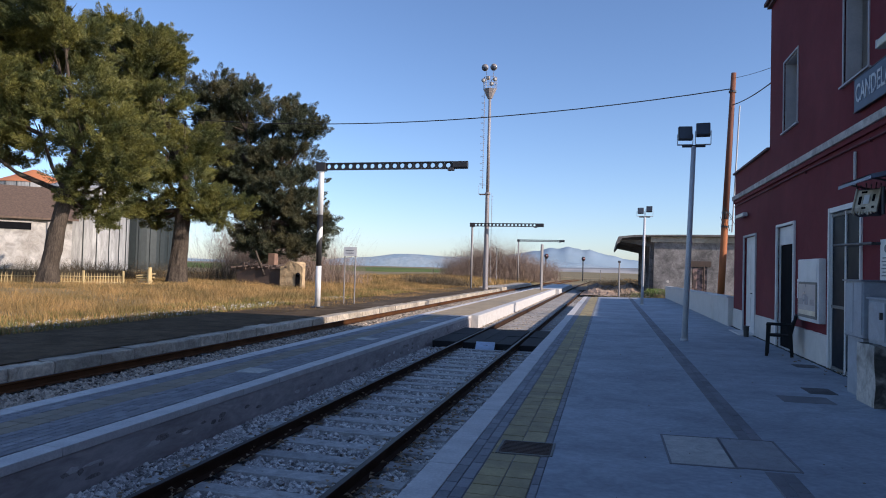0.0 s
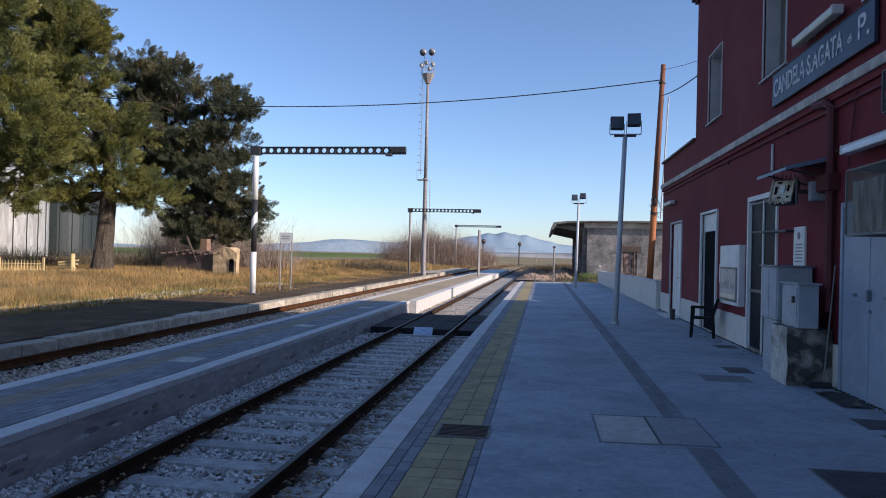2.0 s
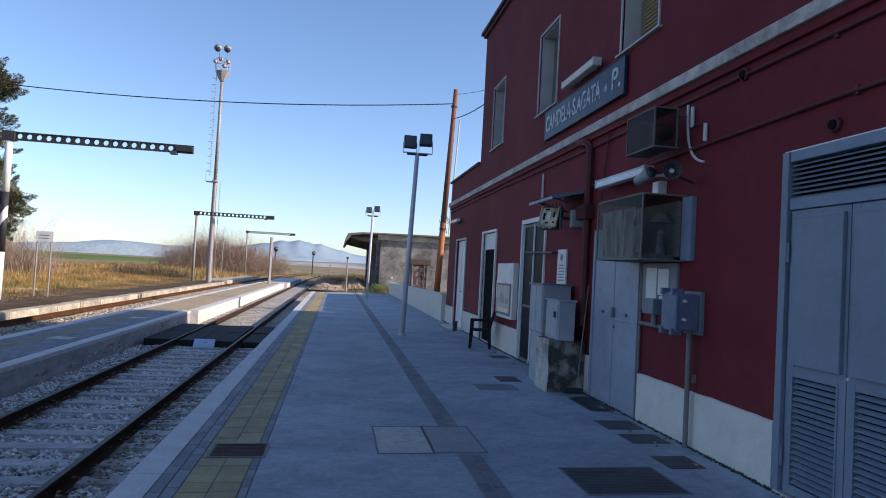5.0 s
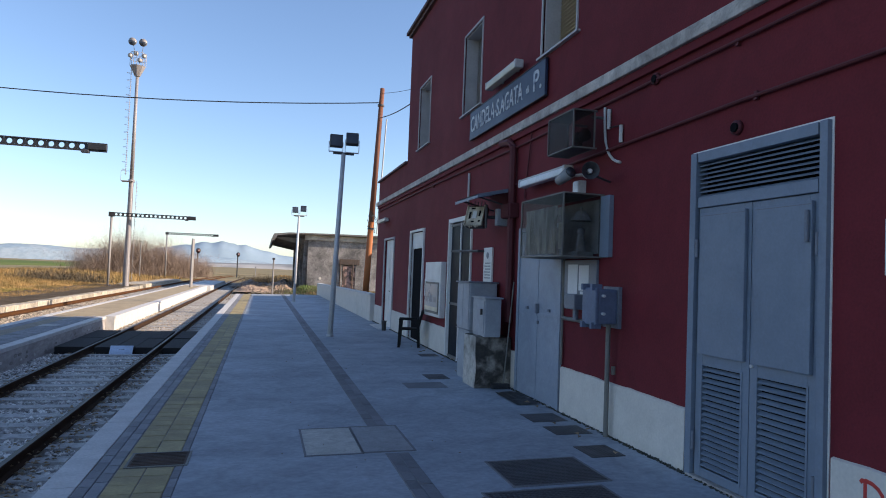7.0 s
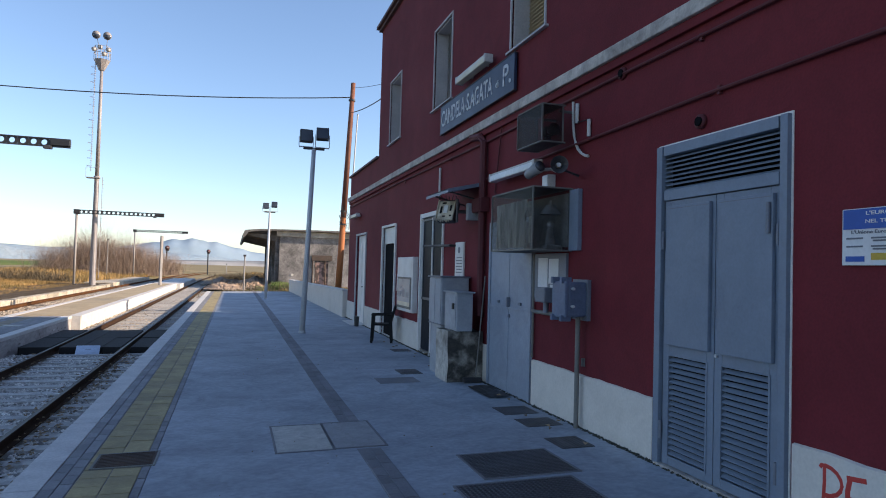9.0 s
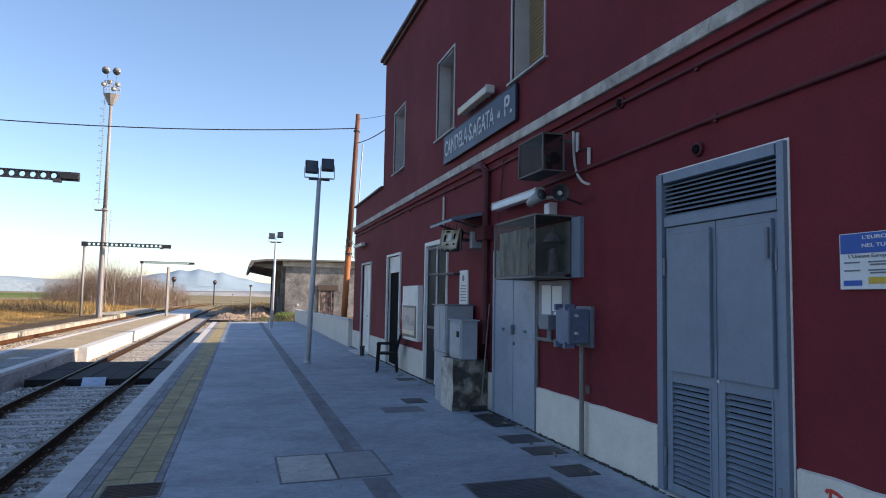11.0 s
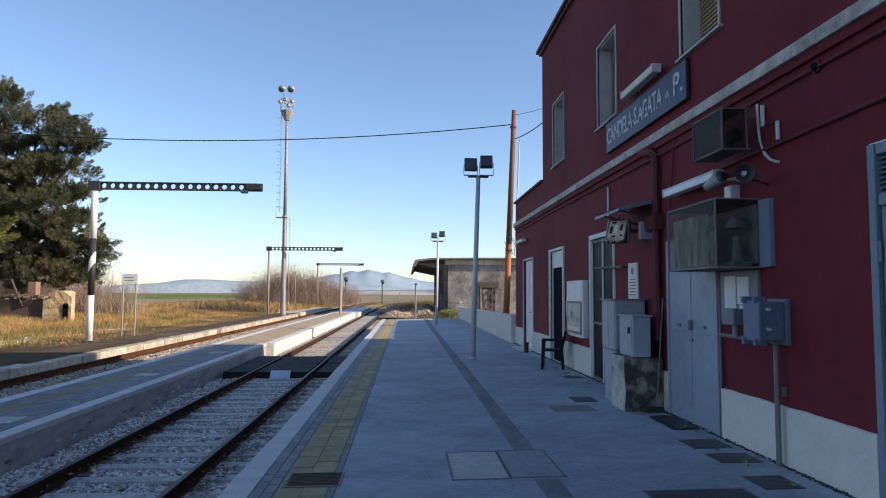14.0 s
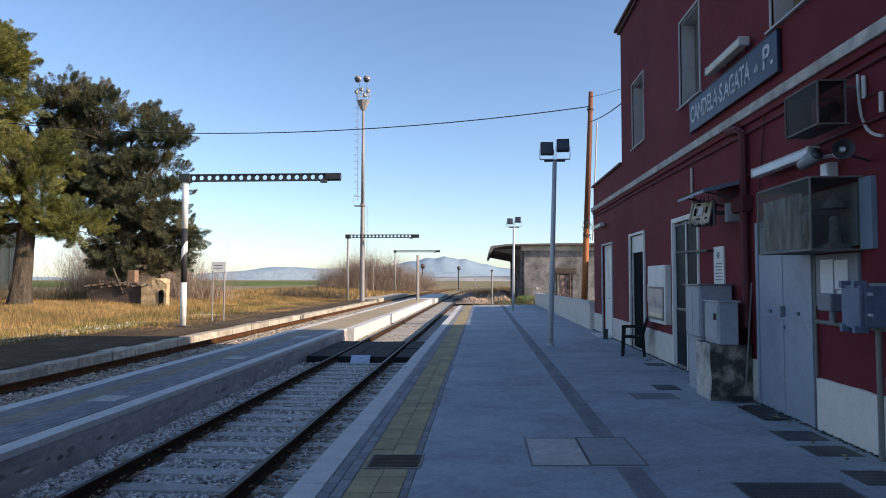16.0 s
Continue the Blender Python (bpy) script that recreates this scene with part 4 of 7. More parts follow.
rpart("lock", (W - 0.04, mid - 0.04, 1.02), (W - 0.021, mid - 0.04, 1.02), 0.022, GD, dr, "round lock")
bpart("meeting_strip", (W - 0.026, mid - 0.014, 0.08, W - 0.0205, mid + 0.010, d - 0.05), M["steel_blue"], dr, bev=0.002)
bpart("threshold", (W - 0.05, a, 0.02, W + 0.1, b, 0.068), M["trim"], dr)

# glazed door
a, b, c, d = DOORS["glazed"]
dr = thing("door_3", "tall glazed double door in a white metal frame", "door", kind="structure")
for ya, yb in ((a - 0.02, a + 0.03), (b - 0.03, b + 0.03)):
    bpart("frame_post", (W - 0.03, ya, 0.05, W + 0.07, yb, d + 0.03), M["white"], dr)
bpart("frame_head", (W - 0.029, a + 0.046, d - 0.05, W + 0.07, b - 0.046, d + 0.028), M["white"], dr)
mid = (a + b) / 2
for ya, yb in ((a + 0.047, mid), (mid, b - 0.047)):
    leaf = bpart("stile", (W + 0.0, ya, 0.07, W + 0.05, ya + 0.022, d - 0.055), M["white"], dr)
    bpart("stile", (W + 0.0, yb - 0.022, 0.07, W + 0.05, yb, d - 0.055), M["white"], leaf)
    for z in (0.07, 1.02, d - 0.115):
        bpart("cross_rail", (W + 0.001, ya + 0.023, z, W + 0.049, yb - 0.023, z + 0.045), M["frame_grey"], leaf)
    bpart("pane", (W + 0.02, ya + 0.022, 0.12, W + 0.026, yb - 0.022, d - 0.11), M["glass_dark"], leaf, bev=0)
bpart("threshold", (W - 0.03, a, 0.03, W + 0.1, b, 0.07), M["white"], dr)

# dark doorway with white surround
a, b, c, d = DOORS["dark"]
dr = thing("door_4", "dark door leaf in a wide white surround with a transom panel", "door", kind="structure")
bpart("jamb", (W - 0.04, a - 0.07, 0.05, W + 0.02, a, d + 0.05), M["white"], dr)
bpart("jamb", (W - 0.04, b, 0.05, W + 0.02, b + 0.07, d + 0.05), M["white"], dr)
bpart("head", (W - 0.039, a + 0.001, d, W + 0.02, b - 0.001, d + 0.05), M["white"], dr)
bpart("reveal", (W + 0.021, b - 0.03, 0.05, W + 0.08, b - 0.002, d - 0.002), M["white"], dr, bev=0)
bpart("transom", (W + 0.03, a + 0.01, 2.13, W + 0.06, b - 0.035, d - 0.01), M["white"], dr)
bpart("leaf", (W + 0.05, a + 0.01, 0.06, W + 0.09, b - 0.035, 2.12), M["void"], dr)
bpart("step", (W - 0.02, a, 0.02, W + 0.3, b, 0.075), M["plinth"], dr)

# white door of the end bay
a, b, c, d = DOORS["white"]
dr = thing("door_5", "white painted panel door with a pale surround", "door", kind="structure")
for ya, yb in ((a - 0.06, a), (b, b + 0.06)):
    bpart("jamb", (W - 0.03, ya, 0.05, W + 0.02, yb, d + 0.05), M["marble"], dr)
bpart("head", (W - 0.029, a + 0.001, d, W + 0.02, b - 0.001, d + 0.05), M["marble"], dr)
for ya, yb in ((a + 0.01, (a + b) / 2 - 0.003), ((a + b) / 2 + 0.003, b - 0.01)):
    leaf = bpart("leaf", (W + 0.05, ya, 0.07, W + 0.09, yb, d - 0.005), M["white"], dr)
    for z0, z1 in ((0.2, 0.95), (1.1, 2.25)):
        bpart("panel", (W + 0.038, ya + 0.1, z0, W + 0.0495, yb - 0.1, z1), M["white"], leaf, bev=0.006)
rpart("handle", (W + 0.01, (a + b) / 2 - 0.06, 1.05), (W + 0.05, (a + b) / 2 - 0.06, 1.05), 0.012, M["black"], dr)
bpart("doorstep", (W - 0.35, a - 0.05, 0.02, W + 0.05, b + 0.05, 0.085), M["coping"], dr, "pale stone doorstep", bev=0.01)

# ---- station name board ----
sg = thing("station_sign", "dark blue enamel station name board with worn white lettering", "sign")
Y0, Y1, Z0, Z1 = 7.42, 10.5, 3.85, 4.31
bpart("board", (W - 0.06, Y0, Z0, W - 0.02, Y1, Z1), M["sign_blue"], sg, bev=0.006)
for z in (Z0 - 0.012, Z1):
    bpart("rim", (W - 0.065, Y0 - 0.01, z, W - 0.015, Y1 + 0.01, z + 0.012), M["black"], sg, bev=0.002)
for y in (Y0 + 0.4, Y1 - 0.4):
    bpart("bracket", (W - 0.02, y, Z0 + 0.05, W, y + 0.05, Z1 - 0.05), M["black"], sg)
text_part("lettering", "CANDELA-S.AGATA", 0.36, Matrix.Translation((W - 0.062, 9.29, 4.075)) @ WALL_TEXT, M["letter"], sg, width=2.28)
text_part("lettering", "di", 0.14, Matrix.Translation((W - 0.062, 7.97, 4.05)) @ WALL_TEXT, M["letter"], sg, width=0.10)
text_part("lettering", "P.", 0.38, Matrix.Translation((W - 0.062, 7.65, 4.085)) @ WALL_TEXT, M["letter"], sg, width=0.26)


def tube_lamp(y0, y1, z, x, material, label, r=0.06):
    t = thing("tube_lamp", label, "lamp")
    part("diffuser", box(bmesh.new(), x - r, y0 + 0.03, z - r * 0.9, x + r, y1 - 0.03, z + r * 0.55, r * 0.35), material, t)
    bpart("housing", (x - r * 0.8, y0 + 0.04, z + r * 0.56, x + r * 1.1, y1 - 0.04, z + r * 0.95), M["pvc"], t, bev=0.006)
    for ya, yb in ((y0, y0 + 0.05), (y1 - 0.05, y1)):
        bpart("end_cap", (x - r - 0.006, ya, z - r * 0.98, x + r + 0.006, yb, z + r * 1.0), M["pvc"], t, bev=r * 0.3)
    for y in (y0 + 0.25 * (y1 - y0), y0 + 0.75 * (y1 - y0)):
        bpart("bracket", (x, y - 0.02, z - 0.02, W, y + 0.02, z + 0.02), M["pvc"], t)
    return t


tube_lamp(8.15, 9.4, 4.46, 3.24, M["tube_old"], "yellowed fluorescent tube lamp above the name board")
tube_lamp(6.5, 7.85, 2.77, 3.22, M["tube"], "white fluorescent tube lamp over the steel door", 0.055)
tube_lamp(17.8, 18.8, 3.02, 3.25, M["tube_old"], "small pale tube lamp on the end bay", 0.05)

# ---- glazed cages ----
def cage(name, label, x0, y0, y1, z0, z1, pane, bar, xb):
    t = thing(name, label, "cage")
    r = 0.008
    ys, zs = (y0, y1), (z0, z1)
    for y in ys:
        for z in zs:
            bpart("frame_bar", (x0, y - r, z - r, xb, y + r, z + r), bar, t, bev=0.003)
    for x in (x0, xb - 0.03):
        for z in zs:
            bpart("frame_bar", (x - r, y0 + r, z - r, x + r, y1 - r, z + r), bar, t, bev=0.003)
        for y in ys:
            bpart("frame_bar", (x - r * 1.02, y - r * 1.02, z0 + r, x + r * 1.02, y + r * 1.02, z1 - r), bar, t, bev=0.003)
    bpart("pane", (x0 - 0.002, y0 + r, z0 + r, x0 + 0.003, y1 - r, z1 - r), pane, t, bev=0)
    bpart("pane", (x0 + r, y0 - 0.002, z0 + r, xb - 0.03, y0 + 0.003, z1 - r), pane, t, bev=0)
    bpart("pane", (x0 + r, y1 - 0.003, z0 + r, xb - 0.03, y1 + 0.002, z1 - r), pane, t, bev=0)
    bpart("floor_panel", (x0 + r, y0 + r, z0 - 0.005, xb - 0.03, y1 - r, z0 + 0.008), M["iron"], t, bev=0)
    bpart("top_panel", (x0 + r, y0 + r, z1 - 0.006, xb - 0.03, y1 - r, z1 + 0.006), M["iron"], t, bev=0)
    if xb < W:
        for y in (y0 + 0.1, y1 - 0.1):
            bpart("wall_arm", (xb - 0.02, y - 0.012, z1 - 0.05, W, y + 0.012, z1 - 0.025), bar, t, bev=0.002)
    return t


cg = cage("glass_cabinet", "large steel and dusty glass cabinet fixed over the steel door", 2.91, 5.96, 7.06, 1.80, 2.44, M["glass"], M["frame_grey"], W)
bpart("side_panel", (W - 0.05, 5.76, 1.80, W, 5.935, 2.42), G, cg, "blue-grey steel side panel")
bpart("backboard", (W - 0.03, 6.0, 1.84, W - 0.008, 7.04, 2.40), M["cabinet_back"], cg)
bpart("paper_strip", (3.22, 6.62, 1.90, 3.228, 6.72, 2.20), M["plate_light"], cg, "yellowed paper strip")
bm = bmesh.new()
cols = [[bm.verts.new((2.96 + 0.014 * math.sin(k * 1.1) + 0.008 * math.sin(k * 2.7 + j), 6.22 + 0.02 * k + (0.05 * math.sin(j * 2.1) if k == 0 else 0), 1.83 + 0.5 * j / 6)) for j in range(7)] for k in range(41)]
for p_, q_ in zip(cols[:-1], cols[1:]):
    for j in range(6):
        bm.faces.new((p_[j], q_[j], q_[j + 1], p_[j + 1]))
part("faded_sheet", bm, M["streaked_sheet"], cg, "torn grey sheet hanging in folds behind the glass", smooth=True)
sp = thing("shrine_figure", "small dusty figure under a little canopy inside the glass cabinet", "figure")
bm = bmesh.new()
box(bm, 3.12, 6.06, 1.81, 3.31, 6.26, 1.86, 0.01)
rod(bm, (3.21, 6.16, 1.86), (3.21, 6.16, 2.04), 0.06, 0.035, 14)
bmesh.ops.create_uvsphere(bm, u_segments=12, v_segments=8, radius=0.045, matrix=Matrix.Translation((3.21, 6.16, 2.07)))
rod(bm, (3.21, 6.16, 2.18), (3.21, 6.16, 2.28), 0.115, 0.05, 16)
rod(bm, (3.21, 6.16, 2.28), (3.21, 6.16, 2.33), 0.02, 0.012, 8)
part("statue", bm, M["cabinet_back"], sp)
cg2 = cage("speaker_cage", "small wire and glass cage holding a dark loudspeaker", 2.95, 5.87, 6.47, 2.89, 3.27, M["mesh_pane"], M["cage_bar"], 3.21)
ls = thing("loudspeaker", "dark round loudspeaker inside the wall cage", "loudspeaker")
rpart("cone", (3.15, 6.0, 3.05), (3.15, 6.1, 3.05), 0.065, M["black"], ls, r1=0.035, n=20)
bpart("body", (3.10, 6.1, 3.0, 3.2, 6.2, 3.10), M["black"], ls, bev=0.02)
bpart("mount", (3.12, 6.12, 2.90, 3.18, 6.18, 3.0), M["iron"], ls)

horn = thing("horn_speaker", "grey horn loudspeaker on a wall arm", "loudspeaker")
bm = bmesh.new()
prof = [(0.018, 0.0), (0.026, 0.07), (0.047, 0.12), (0.081, 0.155), (0.085, 0.16), (0.072, 0.142), (0.043, 0.105), (0.018, 0.07)]
hp, hd = Vector((3.02, 5.66, 2.605)), Vector((-0.35, -0.93, -0.03)).normalized()
q = hd.to_track_quat("Z", "Y").to_matrix()
rings = [[bm.verts.new(hp + q @ Vector((r * math.cos(k * math.pi / 12), r * math.sin(k * math.pi / 12), h))) for k in range(24)] for r, h in prof]
for p_, n_ in zip(rings[:-1], rings[1:]):
    for k in range(24):
        bm.faces.new((p_[k], p_[(k + 1) % 24], n_[(k + 1) % 24], n_[k]))
part("bell", bm, M["iron"], horn, smooth=True)
rpart("driver", hp - hd * 0.09, hp + hd * 0.01, 0.05, M["pvc"], horn, n=16)
rpart("centre_plug", hp + hd * 0.08, hp + hd * 0.13, 0.03, M["pvc"], horn, r1=0.02)
rpart("arm", (W, 5.85, 2.56), hp - hd * 0.06, 0.012, M["iron"], horn)
jb = thing("junction_box", "small pale plastic junction box on the wall", "junction box")
bpart("body", (W - 0.09, 6.35, 2.5, W, 6.49, 2.64), M["pvc"], jb, bev=0.01)
bpart("lid", (W - 0.1, 6.36, 2.51, W - 0.09, 6.48, 2.63), M["tube"], jb, bev=0.004)
ps = thing("wall_spotlight", "grey sensor spotlight hanging below the tube lamp", "lamp")
rpart("hood", (3.10, 6.22, 2.69), (3.06, 6.42, 2.62), 0.068, M["spot_grey"], ps, r1=0.05, n=18)
rpart("lens", (3.104, 6.20, 2.698), (3.10, 6.22, 2.69), 0.055, M["lamp_face"], ps, n=18)
rpart("stem", (W, 6.32, 2.70), (3.08, 6.32, 2.66), 0.018, M["pvc"], ps)

# ---- pipes and conduits on the facade ----
def pipe(name, pts, r, material, label, clips=()):
    t = thing(name, label, "pipe")
    bm = tube(bmesh.new(), pts, r)
    part("run", bm, material, t)
    for c_ in clips:
        bpart("clip", (W - 0.03, c_[0] - 0.015, c_[1] - r - 0.015, W, c_[0] + 0.015, c_[1] + r + 0.015), material, t, bev=0)
    return t


XP = W - 0.025
pipe("wall_conduit", [(XP, -12, 3.36), (XP, 5.06, 3.38), (XP, 8.4, 3.36), (XP, 13.8, 3.40), (XP, 19.7, 3.38)], 0.014, M["pipe_red"], "thin maroon painted conduit under the string course", [(y, 3.37) for y in (2, 4, 5.06, 7, 10, 13)])
pipe("wall_conduit", [(XP, -12, 2.93), (XP, 3.92, 2.92), (XP, 6.05, 2.88), (XP, 8.36, 2.84)], 0.016, M["pipe_red"], "thin maroon conduit running to the downpipe", [(y, 2.92) for y in (2.2, 3.8)])
pipe("downpipe", [(W - 0.06, 8.9, 3.5), (W - 0.06, 8.55, 3.46), (W - 0.06, 8.42, 3.36), (W - 0.06, 8.40, 0.95)], 0.055, M["pipe_red"], "maroon painted downpipe with a junction box")
dj = thing("pipe_box", "maroon painted junction box on the downpipe", "junction box")
bpart("body", (W - 0.14, 8.28, 2.38, W, 8.62, 2.58), M["pipe_red"], dj, bev=0.015)
bpart("lid", (W - 0.15, 8.30, 2.40, W - 0.14, 8.60, 2.56), M["pipe_red"], dj, bev=0.004)
pipe("wall_conduit", [(XP, 7.85, 3.53), (XP, 8.05, 2.62), (XP, 7.9, 2.55)], 0.010, M["pipe_red"], "thin dark cable running down from the string course")
pipe("cable_trunking", [(XP, 10.55, 3.30), (XP, 10.55, 2.8)], 0.02, M["pvc"], "short grey vertical conduit above the lamp hood")
pipe("curved_hose", [(XP, 5.95, 3.34), (XP, 5.945, 3.2), (XP, 5.935, 3.08), (XP, 5.915, 2.98), (XP, 5.88, 2.90), (XP, 5.83, 2.83), (XP, 5.76, 2.775), (XP, 5.68, 2.74), (XP, 5.62, 2.725)], 0.014, M["pvc"], "white flexible conduit curving down the wall")
pipe("cable_trunking", [(XP, 5.86, 3.30), (XP, 5.86, 3.10)], 0.02, M["pvc"], "short white conduit sleeve")
pipe("cable_trunking", [(XP, 5.62, 3.09), (XP, 5.62, 2.92)], 0.02, M["pvc"], "short white conduit sleeve")
pipe("thin_wire", [(XP, 5.86, 3.11), (XP, 5.62, 3.09)], 0.006, M["cable"], "thin cable between two sleeves")
pipe("support_bar", [(W - 0.1, 6.3, 2.48), (W - 0.1, 7.5, 2.49)], 0.010, M["galv"], "thin pale bar above the glass cabinet")
for y, z in ((5.06, 3.39), (4.0, 2.73)):
    kb = thing("round_fitting", "small round maroon painted wall fitting", "fitting")
    rpart("disc", (W - 0.03, y, z), (W, y, z), 0.055, M["pipe_red"], kb, n=16)
    # black cap paints the shade of a recess
    rpart("cap", (W - 0.045, y, z), (W - 0.03, y, z), 0.035, M["void"], kb, "black cap standing for a shaded hollow")

# ---- lamp hood and broken floodlight ----
hood = thing("lamp_hood", "blue-grey sheet metal hood bracketed over an old floodlight", "hood")
bm = bmesh.new()
for z in (0.0, 0.012):
    quad(bm, (2.78, 8.35, 2.66 + z), (2.78, 9.42, 2.66 + z), (W, 9.55, 2.80 + z), (W, 8.45, 2.80 + z))
quad(bm, (2.78, 8.35, 2.66), (2.78, 9.42, 2.66), (2.78, 9.42, 2.62), (2.78, 8.35, 2.62))
quad(bm, (2.78, 8.35, 2.62), (2.78, 8.35, 2.672), (W, 8.45, 2.812), (W, 8.45, 2.76))
part("sheet", bm, G, hood)
for y in (8.6, 9.3):
    rpart("brace", (W, y, 2.55), (2.85, y, 2.67), 0.012, M["iron"], hood)
fl = thing("broken_floodlight", "old wall floodlight with a shattered yellowed reflector", "lamp")
body = part("housing", box(bmesh.new(), -0.05, -0.225, -0.18, 0.10, 0.225, 0.18, 0.03), M["iron"], fl)
body.matrix_basis = pose(2.98, 8.98, 2.42, 0, 20, 42) @ Matrix.Diagonal((0.8, 0.66, 0.92, 1))
bpart("reflector", (-0.062, -0.205, -0.165, -0.051, 0.205, 0.150), M["cream"], body, "cracked cream reflector", bev=0.003)
# thin black plates paint the shade inside the reflector's holes
for dy, dz, hw, hh in ((-0.115, 0.03, 0.022, 0.05), (0.12, 0.0, 0.026, 0.06), (0.03, -0.11, 0.035, 0.012), (-0.13, -0.1, 0.025, 0.014), (0.07, 0.118, 0.05, 0.014)):
    bpart("hole", (-0.066, dy - hw, dz - hh, -0.0625, dy + hw, dz + hh), M["void"], body, "black plate standing for a shaded hole", bev=0)
bpart("shard", (-0.078, -0.05, -0.055, -0.064, 0.05, 0.075), M["white"], body, "broken piece of white reflector")
for dy in (-0.21, 0.21):
    bpart("rim", (-0.085, dy - 0.014, -0.18, -0.0505, dy + 0.014, 0.17), M["cream"], body, bev=0.004)
for k in range(8):
    bpart("tooth", (-0.085, -0.19 + 0.05 * k, -0.19 - 0.012 * (k % 3), -0.055, -0.165 + 0.05 * k, -0.16), M["cream"], body, "snapped edge of the reflector", bev=0.002)
for k in range(6):
    rpart("loose_wire", (-0.07, -0.2 + 0.08 * k, 0.15), (-0.10, -0.22 + 0.09 * k, 0.215 + 0.02 * (k % 2)), 0.009, M["iron"], body, n=6)
bpart("ballast_box", (3.16, 8.60, 2.28, W - 0.02, 8.70, 2.52), M["spot_grey"], fl, bev=0.015)
rpart("arm", (W, 8.9, 2.42), (3.05, 8.95, 2.42), 0.025, M["iron"], fl)
fl2 = rpart("yoke", (3.05, 8.75, 2.25), (3.05, 8.75, 2.58), 0.018, M["iron"], fl)

# ---- meter cabinets and stained block ----
cb = thing("meter_cabinet", "tall blue-grey steel meter cabinet on a narrow base", "cabinet")
bpart("body", (2.90, 8.90, 0.78, W - 0.05, 9.50, 1.46), M["pale_steel"], cb, bev=0.01)
bpart("door", (2.888, 8.92, 0.82, 2.90, 9.19, 1.44), M["pale_steel"], cb)
bpart("door", (2.888, 9.205, 0.82, 2.90, 9.48, 1.44), M["pale_steel"], cb)
bpart("roof", (2.87, 8.88, 1.46, W - 0.03, 9.53, 1.48), GD, cb)
bpart("base", (2.92, 8.95, 0.05, W - 0.1, 9.48, 0.78), M["pale_steel"], cb, bev=0.01)
bpart("seam", (2.886, 8.91, 0.775, W - 0.06, 9.49, 0.79), GD, cb)
cb2 = thing("meter_box", "small blue-grey steel meter box standing on a stained block", "cabinet")
bpart("body", (2.93, 8.30, 0.745, 3.16, 8.82, 1.26), M["pale_steel"], cb2, bev=0.012)
bpart("door", (2.918, 8.33, 0.79, 2.93, 8.79, 1.23), M["pale_steel"], cb2, bev=0.006)
bpart("handle", (2.89, 8.37, 1.04, 2.918, 8.41, 1.12), M["black"], cb2, "black handle")
bpart("roof", (2.91, 8.27, 1.26, 3.18, 8.85, 1.28), M["pale_steel"], cb2)
blk = thing("concrete_block", "rough concrete block blackened by damp under the meter boxes", "block")
bm = bmesh.new()
box(bm, 2.83, 8.34, 0.02, 3.33, 8.87, 0.74)
bmesh.ops.subdivide_edges(bm, edges=bm.edges, cuts=7, use_grid_fill=True)
for v in bm.verts:
    if v.co.z > 0.05:
        v.co += Vector((noise.noise(v.co * 3), noise.noise(v.co * 3 + Vector((9, 0, 0))), noise.noise(v.co * 3 + Vector((0, 9, 0))))) * 0.02
for f in bm.faces:
    f.material_index = 1 if f.normal.y < -0.6 or f.normal.z > 0.8 else 0
mass = part("mass", bm, M["block"], blk)
mass.data.materials.append(M["block_dark"])
br = thing("broom", "broom leaning in the corner beside the steel door", "broom")
rpart("stick", (3.2, 8.24, 0.14), (3.32, 8.28, 1.5), 0.009, M["frame_grey"], br)
bpart("head", (3.02, 8.2, 0.075, 3.28, 8.26, 0.14), M["black"], br, bev=0.01)
mat_ = thing("door_mat", "crumpled dark mat in front of the steel door", "mat")
bm = bmesh.new()
g = [[bm.verts.new((2.98 + 0.3 * i / 6, 7.2 + 0.75 * j / 8, pz(3) + 0.012 + 0.03 * abs(noise.noise((i * 0.9, j * 0.7, 1))))) for i in range(7)] for j in range(9)]
for p_, q_ in zip(g[:-1], g[1:]):
    for i in range(6):
        bm.faces.new((p_[i], p_[i + 1], q_[i + 1], q_[i]))
part("sheet", bm, M["black"], mat_)

# ---- notices and boxes beside the steel door ----
nt = thing("notice_board", "dark wooden board with white paper notices", "notice board")
bpart("board", (W - 0.03, 6.02, 1.28, W, 6.76, 1.78), M["grey_dark"], nt)
for y0, y1, z0, z1 in ((6.18, 6.40, 1.45, 1.72), (6.43, 6.66, 1.36, 1.73), (6.19, 6.36, 1.37, 1.44)):
    bpart("paper_sheet", (W - 0.035, y0, z0, W - 0.031, y1, z1), M["paper"], nt, bev=0)
sb = thing("switch_box", "small dark grey switch box with a conduit", "switch box")
bpart("body", (W - 0.18, 6.2, 1.25, W - 0.02, 6.44, 1.41), GD, sb, bev=0.015)
rpart("stem", (W - 0.1, 6.32, 1.14), (W - 0.1, 6.32, 1.25), 0.03, GD, sb)
mb = thing("terminal_box", "large blue-grey cast terminal box with clamps", "switch box")
bpart("body", (3.12, 5.57, 1.15, W - 0.04, 5.82, 1.485), M["box_blue"], mb, bev=0.02)
bpart("cover", (3.08, 5.56, 1.14, 3.12, 5.83, 1.495), M["box_blue"], mb, bev=0.012)
bpart("back_plate", (W - 0.04, 5.555, 1.11, W, 5.85, 1.51), GD, mb)
for y, z in ((5.60, 1.50), (5.79, 1.50), (5.60, 1.135), (5.79, 1.135)):
    bpart("clamp", (3.05, y - 0.02, z - 0.03, 3.16, y + 0.02, z + 0.03), M["box_blue"], mb, bev=0.006)
